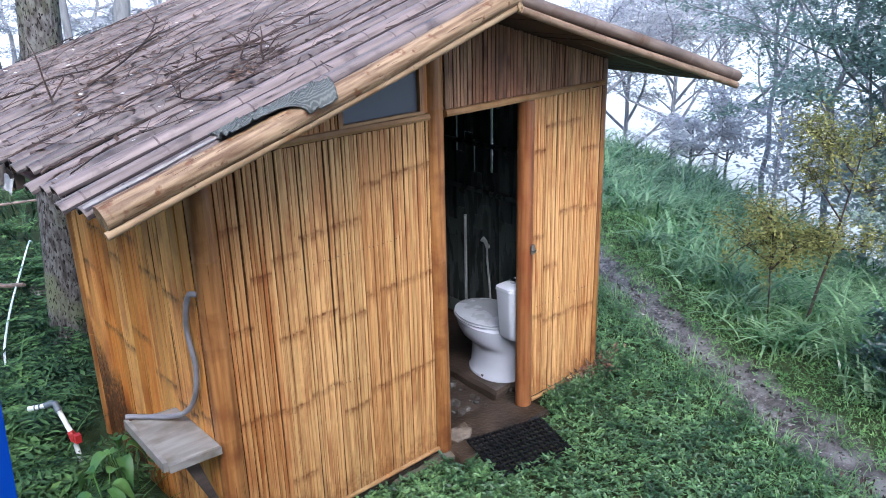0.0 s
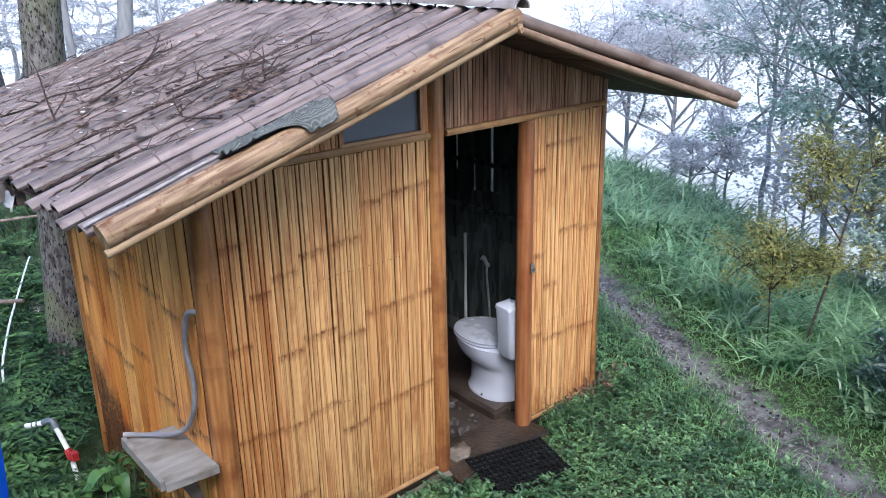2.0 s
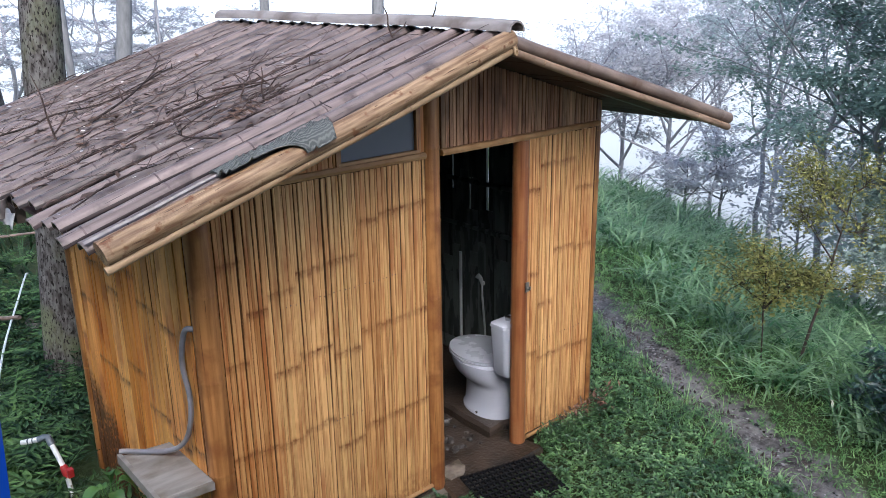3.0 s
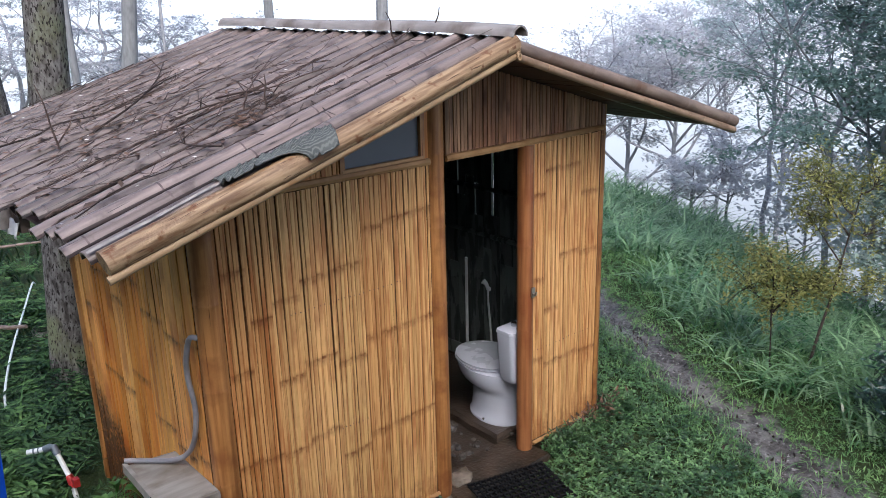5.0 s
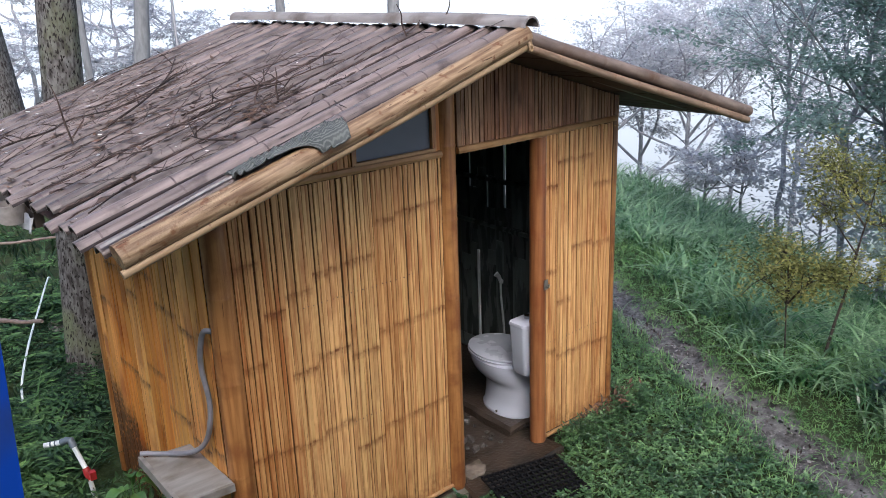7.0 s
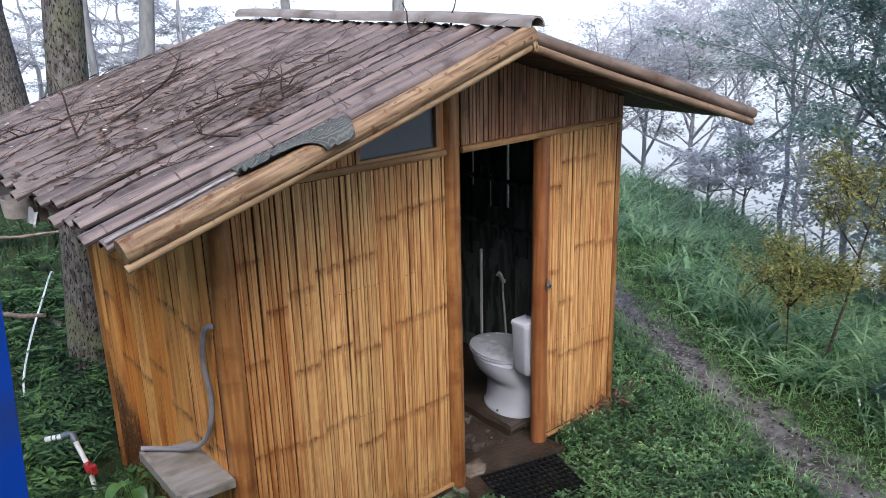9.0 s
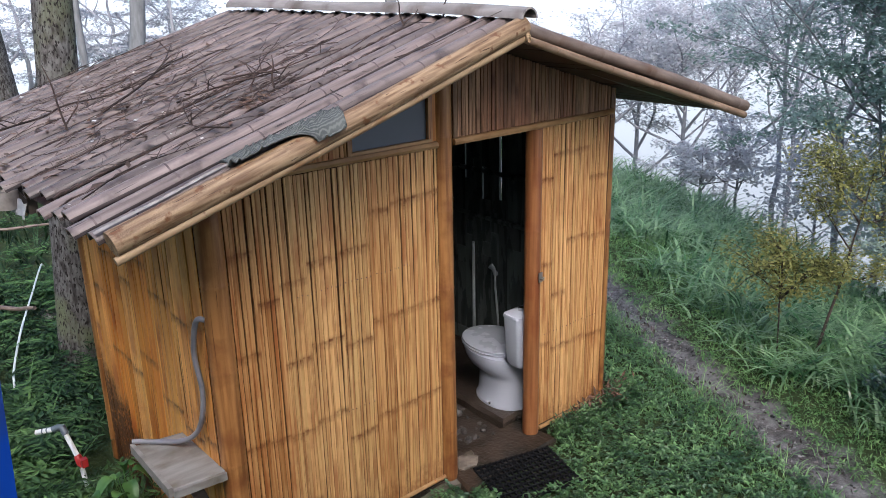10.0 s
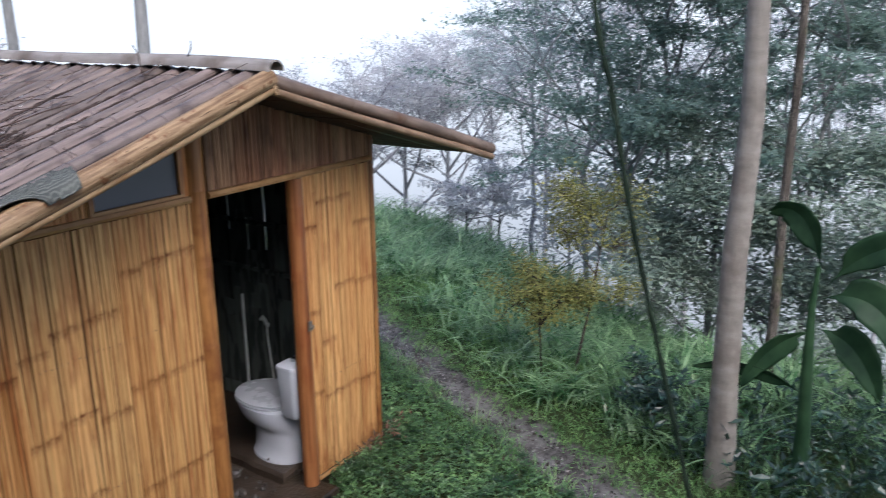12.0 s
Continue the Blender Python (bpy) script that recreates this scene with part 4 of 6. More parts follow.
b.loft([egg(TX, 0.165, 0.548, 0.140, z) if z < 0.07 else egg(TX, y0, y1, w, z) for y0, y1, w, z in
        ((0, 0, 0, 0.050), (0, 0, 0, 0.066), (0.17, 0.536, 0.130, 0.078), (0.17, 0.530, 0.124, 0.15), (0.17, 0.528, 0.122, 0.222), (0.17, 0.532, 0.126, 0.248), (0.168, 0.560, 0.148, 0.268),
         (0.165, 0.605, 0.170, 0.300), (0.158, 0.632, 0.181, 0.338), (0.15, 0.645, 0.185, 0.372), (0.15, 0.65, 0.186, 0.388), (0.16, 0.64, 0.17, 0.395))])
part("bowl", b, M_CERAMIC, toilet)
s = Geo()
s.loft([egg(TX, 0.20, 0.645, 0.180, 0.396), egg(TX, 0.20, 0.655, 0.187, 0.400), egg(TX, 0.20, 0.655, 0.187, 0.408), egg(TX, 0.205, 0.648, 0.180, 0.411)])
part("seat", s, M_SEAT, toilet, "white plastic seat")
s = Geo()
s.loft([egg(TX, 0.205, 0.648, 0.180, 0.4115), egg(TX, 0.205, 0.652, 0.184, 0.416), egg(TX, 0.205, 0.650, 0.183, 0.424), egg(TX, 0.22, 0.63, 0.165, 0.430), egg(TX, 0.28, 0.56, 0.09, 0.434)])
part("lid", s, M_SEAT, toilet, "white plastic lid, closed")
for dx in (-0.07, 0.07):
    h = Geo()
    h.tube([(TX + dx - 0.018, 0.212, 0.422), (TX + dx + 0.018, 0.212, 0.422)], 0.010, 10)
    part("hinge", h, M_SEAT, toilet)


def rounded(x0, x1, y0, y1, z, r=0.03, n=4):
    out = []
    for cx, cy, a0 in ((x1 - r, y1 - r, 0), (x0 + r, y1 - r, 90), (x0 + r, y0 + r, 180), (x1 - r, y0 + r, 270)):
        for k in range(n + 1):
            a = radians(a0 + 90 * k / n)
            out.append((cx + r * math.cos(a), cy + r * math.sin(a), z))
    return out


t = Geo()
t.loft([rounded(1.840, 2.13, 0.07, 0.182, 0.392), rounded(1.826, 2.144, 0.066, 0.188, 0.42), rounded(1.812, 2.158, 0.062, 0.196, 0.675), rounded(1.812, 2.158, 0.062, 0.196, 0.690)])
part("tank", t, M_CERAMIC, toilet)
t = Geo()
t.loft([rounded(1.810, 2.160, 0.061, 0.198, 0.691), rounded(1.808, 2.162, 0.060, 0.201, 0.696), rounded(1.812, 2.158, 0.062, 0.197, 0.712), rounded(1.835, 2.135, 0.078, 0.176, 0.722)])
part("tank_lid", t, M_CERAMIC, toilet)
t = Geo()
t.tube([(1.90, 0.130, 0.721), (1.90, 0.130, 0.742), (1.90, 0.130, 0.745)], [0.017, 0.017, 0.013], 14)
part("flush_button", t, M_CHROME, toilet, "chrome flush button")
t = Geo()
t.tube([(TX - 0.134, 0.33, 0.072), (TX - 0.142, 0.33, 0.072)], 0.008, 8)
part("bolt_cap", t, M_CHROME, toilet)

spray = thing("bidet_sprayer", "white hand sprayer on a pale hose against the dark lining", "sprayer")
g = Geo()
g.tube([(2.462, 0.905, 0.60), (2.452, 0.91, 0.635), (2.436, 0.925, 0.655)], [0.012, 0.014, 0.020], 10)
part("spray_head", g, M_PVC, spray)
g = Geo()
g.tube([(2.462, 0.905, 0.60), (2.458, 0.90, 0.52), (2.452, 0.885, 0.44), (2.45, 0.87, 0.33), (2.452, 0.86, 0.2), (2.458, 0.86, 0.12)], 0.007, 8)
part("hose", g, M_PVC, spray)
g = Geo()
g.box((2.462, 0.89, 0.585), (2.475, 0.92, 0.61))
part("holder", g, M_PVC, spray, smooth=False)
g = Geo()
g.tube([(2.455, 1.11, -0.02), (2.457, 1.112, 0.78)], 0.011, 10)
lone("water_pipe", g, M_PVC, "thin white upright plastic pipe on the inner side", "pipe")
g = Geo()
g.tube([(2.47, 1.285, 1.085), (2.44, 1.285, 1.085), (2.43, 1.285, 1.07), (2.432, 1.285, 1.04), (2.445, 1.285, 1.035)], 0.005, 8)
lone("wall_hook", g, M_CHROME, "small shiny metal hook on the inner side", "hook")


# ---- the mat before the door ----
def rubber_mat():
    a, b, c = Vector((1.355, -0.055)), Vector((1.805, -0.172)), Vector((1.735, -0.488))
    ax, ay = (b - a), (c - b)
    la, lb = ax.length, ay.length
    m = pose(a.x, a.y, 0.007, 0, 0, math.degrees(math.atan2(ax.y, ax.x)))
    g = Geo()
    nx, ny, w = 14, 9, 0.0085
    for i in range(nx + 1):
        x = la * i / nx
        g.box((x - w / 2, -lb, 0), (x + w / 2, 0, 0.014))
    for j in range(ny + 1):
        y = -lb * j / ny
        g.box((-w / 2, y - w / 2, 0.001), (la + w / 2, y + w / 2, 0.0155))
    for i in range(nx + 1):
        for j in range(ny + 1):
            x, y = la * i / nx, -lb * j / ny
            g.tube([(x, y, 0.010), (x, y, 0.0185)], [0.009, 0.007], 6)
    ob = lone("door_mat", g, M_RUBBER, "black rubber grid mat lying before the doorway", "mat", smooth=False, fix=False)
    ob.matrix_basis = m @ pose(0, 0, 0, 4.5, 0.5, 0)


rubber_mat()

# ---- shelf, hose and tap beside the hut ----
shelf = thing("wash_shelf", "weathered grey wooden wash shelf fixed beside the corner post", "shelf")
g = Geo()
ss = 0.595
rings = []
for zz, e in ((ss - 0.022, 0.0), (ss - 0.004, 0.0), (ss, 0.004)):
    rings.append([(-0.004, 0.005 + e, zz), (-0.222 + e, 0.025 + e, zz), (-0.207 + e, 0.452 - e, zz), (-0.004, 0.42 - e, zz)])
g.loft(rings)
part("board", g, M_SHELF, shelf, smooth=False)
g = Geo()
g.loft([[(-0.222, 0.022, zz), (-0.240, 0.021, zz), (-0.226, 0.455, zz), (-0.208, 0.455, zz)] for zz in (ss - 0.032, ss + 0.012)])
part("lip", g, M_SHELF, shelf, smooth=False)
g = Geo()
g.loft([[(-0.222, 0.006, zz), (-0.222, 0.022, zz), (-0.004, 0.002, zz), (-0.004, -0.014, zz)] for zz in (ss - 0.036, ss - 0.002)])
part("lip", g, M_SHELF, shelf, smooth=False)
g = Geo()
g.loft([[(-0.01, 0.04, ss - 0.32), (-0.035, 0.04, ss - 0.32), (-0.16, 0.04, ss - 0.024), (-0.10, 0.04, ss - 0.024)], [(-0.01, 0.075, ss - 0.32), (-0.035, 0.075, ss - 0.32), (-0.16, 0.075, ss - 0.024), (-0.10, 0.075, ss - 0.024)]])
part("brace", g, M_DARKWOOD, shelf, smooth=False)


def spline(pts, n=8):
    """Smooth points through the given ones."""
    p = [Vector(q) for q in pts]
    p = [p[0] * 2 - p[1]] + p + [p[-1] * 2 - p[-2]]
    out = []
    for i in range(1, len(p) - 2):
        for k in range(n):
            t = k / n
            a, b, c, d = p[i - 1:i + 3]
            out.append(0.5 * ((2 * b) + (c - a) * t + (2 * a - 5 * b + 4 * c - d) * t * t + (3 * b - a - 3 * c + d) * t ** 3))
    out.append(p[-2])
    return out


g = Geo()
g.tube(spline([(0.0, 0.035, 1.262), (-0.025, 0.05, 1.262), (-0.030, 0.085, 1.19), (-0.026, 0.115, 1.08), (-0.022, 0.09, 0.95), (-0.024, 0.105, 0.84), (-0.028, 0.155, 0.74), (-0.040, 0.225, 0.668), (-0.070, 0.30, 0.628),
               (-0.11, 0.37, 0.611), (-0.18, 0.438, 0.612), (-0.216, 0.455, 0.618)]), 0.0115, 10)
lone("water_hose", g, M_HOSE, "grey rubber hose hanging from the wall down to the wash shelf", "hose")

tap = thing("standpipe_tap", "white plastic standpipe with a grey elbow and red valve among ferns", "tap")
TA = Vector((-0.289, 1.30, 0.35))
TB, TC = Vector((-0.263, 1.185, 0.20)), Vector((-0.25, 1.12, -0.08))
TD = Vector((-0.395, 1.39, 0.325))
side = (TD - TA).normalized()
g = Geo()
g.tube([TC, TB], 0.013, 10)
part("lower_pipe", g, M_PVC, tap)
g = Geo()
g.tube([TB, TA], 0.013, 10)
part("riser", g, M_PVC, tap)
g = Geo()
g.tube([TA.lerp(TB, 0.22), TA + Vector((0, 0, 0.004)), TA + side * 0.02 + Vector((0, 0, 0.006)), TA + side * 0.05], 0.018, 12)
part("elbow", g, M_PVC_GREY, tap, "grey plastic elbow")
g = Geo()
g.tube([TA + side * 0.05, TD], 0.014, 10)
part("spout", g, M_PVC, tap)
for f in (0.075, 0.10):
    g = Geo()
    g.tube([TA + side * f, TA + side * (f + 0.007)], 0.0158, 10)
    part("collar", g, M_PVC_GREY, tap)
g = Geo()
g.tube([TB + Vector((-0.004, 0.016, 0.022)), TB, TB + Vector((0.002, -0.008, -0.035))], [0.017, 0.022, 0.017], 10)
g.box(tuple(TB + Vector((-0.002, -0.045, -0.028))), tuple(TB + Vector((0.028, -0.012, 0.016))))
part("valve", g, M_RED, tap, "red plastic valve")


def gz(x, y):
    return float(ground_z(x, y))


g = Geo()
g.tube(spline([(-0.26, 2.45, 0.10), (-0.21, 2.633, 0.15), (-0.08, 3.02, 0.17), (0.068, 3.438, 0.17), (0.29, 4.02, 0.17), (0.543, 4.682, 0.17), (0.62, 4.9, 0.1)]), 0.008, 8)
lone("white_pipe", g, M_PVC, "white plastic pipe lying in the undergrowth", "pipe")
for p, q, r in (((0.30, 6.42, 0.16), (1.15, 5.92, 0.18), 0.018), ((-0.12, 4.05, 0.16), (0.20, 3.60, 0.18), 0.022)):
    lone("fallen_stick", pole(p, q, r, r * 0.7, 0.5, segs=8, wobble=0.02), [M_POLE_GREY, M_POLE_GREY], "pale fallen stick in the ferns", "stick", group="sticks in the undergrowth")
# flattened lump added in place of a large pale leaf
rk = Geo()
rk.loft([[(0.13 * math.cos(a) * f, 0.10 * math.sin(a) * f, 0.35 * z) for a in np.linspace(0, 6.283, 12)[:-1]] for z, f in ((-0.1, 0.9), (0.02, 1.0), (0.10, 0.8), (0.15, 0.35))])
ob = lone("boulder", rk, M_PEBBLE, "flat dark grey stand-in for a large leaf in the undergrowth", "stone")
ob.matrix_basis = pose(0.40, 3.93, 0.0, 6, -8, 40)

# blue board close to the camera
post = thing("blue_post", "bright blue painted board beside a pale green panel", "post")
cx, cy = -1.23, -2.82
def polar(az, dist, z):
    return (cx + dist * math.cos(radians(az)), cy + dist * math.sin(radians(az)), z)
g = Geo()
lo, hi = [], []
for az, dist in ((82.0, 1.25), (88.5, 1.22), (88.5, 1.28), (82.0, 1.31)):
    lo.append(polar(az + 0.9, dist, 0.6))
    hi.append(polar(az - 2.9, dist, 2.25))
g.loft([lo, hi])
part("board", g, M_BLUE, post, smooth=False)
g = Geo()
lo, hi = [], []
for az, dist in ((83.4, 1.10), (93.0, 1.10), (93.0, 1.13), (83.4, 1.13)):
    lo.append(polar(az + 0.9, dist, 0.55))
    hi.append(polar(az + 0.9, dist, 1.83))
g.loft([lo, hi])
part("panel", g, M_CREAM, post, "pale green panel", smooth=False)

# bamboo cup, board and plastic under the far eave
cup = thing("bamboo_cup", "pale cut bamboo cup hanging under the eave", "cup", at=(-0.473, 0.69, 1.685))
g = Geo()
rings = []
for r, zz in ((0.050, 0.0), (0.053, 0.03), (0.056, 0.075), (0.0495, 0.0755), (0.047, 0.03), (0.044, 0.010)):
    rings.append([(r * math.cos(q), r * math.sin(q), zz + 0.004 * math.sin(q)) for q in np.linspace(0, 2 * math.pi, 25)[:-1]])
g.loft(rings)
part("body", g, M_RIDGE, cup)
g = Geo()
g.tube([(0.052, 0.0, 0.070), (0.050, 0.0, 0.095), (0.046, 0.0, 0.118)], 0.002, 6)
part("hanger", g, M_STEEL, cup, "thin wire hanger")
g = Geo()
g.loft([[(-0.43, yy, 1.675), (-0.395, yy, 1.675), (-0.395, yy, 1.745), (-0.43, yy, 1.745)] for yy in (0.55, 2.05)])
part("eave_board", g, M_DARKWOOD, roof, "dark wet board under the eave", smooth=False)
part("eave_strip", pole((-0.438, 0.56, 1.672), (-0.438, 1.35, 1.672), 0.007, 0.006, 0.4, segs=8), [M_STRIP, M_STRIP], roof, "thin pale strip along the eave board")
g = Geo()
rings = []
for i in range(9):
    rings.append([(-0.436 - 0.004 * j * (0.6 + 0.4 * math.sin(3 * i)) - 0.006 * abs(math.sin(2 * i + 3 * j)), 0.54 + 0.022 * i, 1.722 - 0.010 * j + 0.006 * math.sin(5 * i + 3 * j)) for j in range(7)])
g.loft(rings, False, False)
sheet = lone("plastic_sheet", g, M_PLASTIC, "crumpled white plastic sheet tucked under the eave", "sheet")
sheet.modifiers.new("thick", "SOLIDIFY").thickness = 0.002


# ---- litter, twigs and cloth on the roof ----
def on_roof(x, y, lift=0.0):
    x, y = 0.935 * x - 0.080, 0.935 * y - 0.183
    return Vector((x, y, roof_z(x) + 0.033 + lift))


def twig(x, y, length, ang, up=0.0):
    pts, p, h = [], Vector((x, y)), 0.004
    a = ang
    n = 5
    for k in range(n + 1):
        f = k / n
        q = on_roof(p.x, p.y, h + up * length * f * f + 0.012 * math.sin(2.5 * f + ang))
        pts.append(q)
        a += rnd(-0.35, 0.35)
        p = p + Vector((math.cos(a), math.sin(a))) * length / n
        if not (-0.46 < p.x < 1.42 and -0.2 < p.y < 2.40):
            break
    return pts


g = Geo()
for i in range(200):
    x = min(1.3, max(-0.42, random.gauss(0.35, 0.5)))
    y = min(2.38, max(0.0, random.gauss(1.25, 0.85)))
    if y < 0.35 - 0.4 * x:
        continue
    pts = twig(x, y, rnd(0.12, 0.60), rnd(0, 6.28), rnd(0, 0.08))
    if len(pts) > 2:
        r = rnd(0.0012, 0.0032)
        g.tube(pts, [r * (1 - 0.6 * k / len(pts)) for k in range(len(pts))], 4, caps=False)
for i in range(2200):
    # needles caught in the valleys between the tiles
    x, y = rnd(-0.4, 1.2), -0.125 + 0.122 * random.randint(2, 18) + rnd(-0.015, 0.015)
    if random.random() < 0.5 * smooth01(0.5, 1.3, x):
        continue
    ln = rnd(0.04, 0.16)
    p, q = on_roof(x, y, -0.02), on_roof(x + ln, y + rnd(-0.02, 0.02), -0.015)
    g.tube([p, p.lerp(q, 0.5) + Vector((0, 0, 0.005)), q], [0.003, rnd(0.003, 0.006), 0.002], 4, caps=False)
for i in range(130):
    # clumps of rotten litter lodged between tiles
    x, y = rnd(-0.35, 1.0), -0.125 + 0.122 * random.randint(2, 18)
    p = on_roof(x, y, -0.018)
    ln = rnd(0.02, 0.07)
    g.tube([p, p + Vector((ln * 0.3, rnd(-.008, .008), 0.004 + FALL[-1] * ln * 0.3)), p + Vector((ln * 0.7, rnd(-.008, .008), 0.003 + FALL[-1] * ln * 0.7)), p + Vector((ln, 0, FALL[-1] * ln))], [0.004, rnd(0.008, 0.016), rnd(0.007, 0.014), 0.003], 5, squash=0.8)
# tangled heaps of fine twigs
for cx0, cy0, wide, count in ((0.43, 1.11, 0.15, 80), (0.39, 0.20, 0.10, 90), (0.46, 0.15, 0.05, 40), (0.07, 1.17, 0.11, 60), (-0.06, 0.45, 0.12, 70), (0.42, 1.80, 0.20, 50), (0.25, 0.80, 0.22, 90),
                              (0.05, 0.85, 0.18, 60), (0.62, 1.30, 0.12, 50), (-0.05, 1.55, 0.14, 50), (0.22, 0.30, 0.13, 60)):
    for i in range(count // 4):
        px, py = random.gauss(cx0, wide * 1.2), random.gauss(cy0, wide * 1.8)
        a, ln, bend, rr = rnd(0, 6.28), rnd(0.05, 0.20), rnd(-1.2, 1.2), rnd(0.0009, 0.0020)
        h, rise = rnd(0.0, 0.018), rnd(-0.01, 0.03)
        pts = []
        for k in range(5):
            if not (-0.45 < px < 1.25 and Y0 + 0.14 < py < Y1 - 0.05):
                break
            pts.append(Vector((px, py, roof_z(px) + 0.036 + h + rise * math.sin(0.8 * k))))
            px, py = px + math.cos(a) * ln / 4, py + math.sin(a) * ln / 4
            a += bend * 0.35 + rnd(-0.3, 0.3)
        if len(pts) > 2:
            g.tube(pts, [rr * (1 - 0.12 * k) for k in range(len(pts))], 4, caps=False)
lone("twig_litter", g, M_TWIG, "dead twigs and needles scattered over the roof", "twigs", "stuff", fix=False)

big = [([(-0.44, 1.62), (-0.25, 1.60), (-0.05, 1.56), (0.06, 1.55), (0.25, 1.42), (0.45, 1.42), (0.62, 1.52)], 0.006),
       ([(0.10, 1.15), (0.35, 1.28), (0.62, 1.62), (0.82, 1.95)], 0.006),
       ([(-0.36, 0.10), (-0.18, 0.14), (0.0, 0.12), (0.10, 0.02)], 0.003),
       ([(0.22, 0.10), (0.16, 0.24), (0.20, 0.40), (0.32, 0.44), (0.45, 0.50)], 0.004),
       ([(0.55, 0.78), (0.62, 0.62), (0.70, 0.55), (0.85, 0.45), (0.98, 0.42)], 0.005),
       ([(0.30, 0.75), (0.45, 0.66), (0.60, 0.60), (0.66, 0.46), (0.60, 0.34)], 0.005)]
for pts, r in big:
    br = thing("dead_branch", "thin dead branch lying on the roof tiles", "branch", "branches on the roof")
    g = Geo()
    line = spline([on_roof(x, y, 0.012 + 0.012 * (i % 2)) for i, (x, y) in enumerate(pts)], 5)
    g.tube(line, [r * (1 - 0.6 * k / len(line)) for k in range(len(line))], 6)
    part("stem", g, M_TWIG, br)
    for k in range(5):
        i = random.randint(3, len(line) - 3)
        q = line[i]
        e = q + Vector((rnd(-0.12, 0.12), rnd(-0.12, 0.12), rnd(0.01, 0.08)))
        g = Geo()
        g.tube([q, q.lerp(e, 0.5) + Vector((rnd(-0.01, 0.01), 0, 0.01)), e], [r * 0.6, r * 0.45, r * 0.2], 5)
        part("side_twig", g, M_TWIG, br)
for x, y, h, lx in ((-0.063, 1.157, 0.28, -0.06), (0.571, 0.347, 0.13, 0.0), (0.50, 0.42, 0.08, 0.02), (1.30, 0.35, 0.14, -0.05), (1.42, 0.2, 0.12, 0.03)):
    br = thing("upright_twig", "dead twig sticking up from the roof", "twig", "branches on the roof")
    p = on_roof(x, y, 0.0)
    g = Geo()
    g.tube(spline([p, p + Vector((lx * 0.3, 0.01, h * 0.35)), p + Vector((lx * 0.6, -0.005, h * 0.7)), p + Vector((lx, 0.0, h))], 4), [0.005 * (1 - 0.05 * k) for k in range(13)], 6)
    part("stem", g, M_TWIG, br)
    g = Geo()
    g.tube([p + Vector((0.0, 0.0, h * 0.1)), p + Vector((0.05, -0.02, h * 0.35)), p + Vector((0.065, -0.02, h * 0.5))], [0.004, 0.003, 0.0015], 5)
    part("side_twig", g, M_TWIG, br)

g = Geo()
for i in range(70):
    x, y = min(1.2, max(-0.4, random.gauss(0.3, 0.35))), rnd(0.1, 2.35)
    p = on_roof(x, y, 0.012)
    s, a = rnd(0.006, 0.014), rnd(0, 6.28)
    d1, d2 = Vector((math.cos(a), math.sin(a), 0)) * s, Vector((-math.sin(a), math.cos(a), 0.3)) * s * 0.7
    g.add([tuple(p + d1), tuple(p + d2), tuple(p - d1), tuple(p - d2)], [(0, 1, 2, 3)])
lone("petal_litter", g, M_PETAL, "small white petals scattered over the roof", "petals", "stuff", fix=False)
g = Geo()
for i in range(480):
    x, y = min(1.2, max(-0.42, random.gauss(0.2, 0.35))), min(2.38, max(0.1, random.gauss(1.2, 0.6)))
    if i > 420:
        x, y = random.gauss(0.44, 0.05), random.gauss(0.33, 0.05)
    p = on_roof(x, y, 0.008)
    s, a = rnd(0.010, 0.028), rnd(0, 6.28)
    d1, d2 = Vector((math.cos(a), math.sin(a), rnd(-.2, .4))) * s, Vector((-math.sin(a), math.cos(a), rnd(-.2, .4))) * s * 0.4
    g.add([tuple(p + d1), tuple(p + d2), tuple(p - d1), tuple(p - d2)], [(0, 1, 2, 3)])
lone("leaf_litter", g, M_LITTER, "brown dead leaves scattered over the roof", "leaves", "stuff", fix=False)


def cloth_material():
    m = material("grey_checked_cloth", (0.040, 0.045, 0.044), (0.105, 0.112, 0.106), 0.8, (9, 9, 9), 220, 0.5, 0.2)
    n, l = m.node_tree.nodes, m.node_tree.links
    p = next(x for x in n if x.type == "BSDF_PRINCIPLED")
    base = p.inputs["Base Color"].links[0].from_socket
    uv = n.new("ShaderNodeUVMap")
    mix = n.new("ShaderNodeMix")
    mix.data_type = "RGBA"
    mix.inputs[7].default_value = (0.23, 0.235, 0.215, 1)
    cross = n.new("ShaderNodeTexWave")
    cross.bands_direction = "Y"
    cross.inputs["Scale"].default_value, cross.inputs["Distortion"].default_value = 5.5, 6.0
    l.new(uv.outputs[0], cross.inputs["Vector"])
    mr = n.new("ShaderNodeMapRange")
    mr.inputs[1].default_value, mr.inputs[2].default_value, mr.inputs[4].default_value = 0.40, 0.90, 0.45
    l.new(cross.outputs["Fac"], mr.inputs[0])
    l.new(mr.outputs[0], mix.inputs[0])
    l.new(base, mix.inputs[6])
    l.new(mix.outputs[2], p.inputs["Base Color"])
    return m


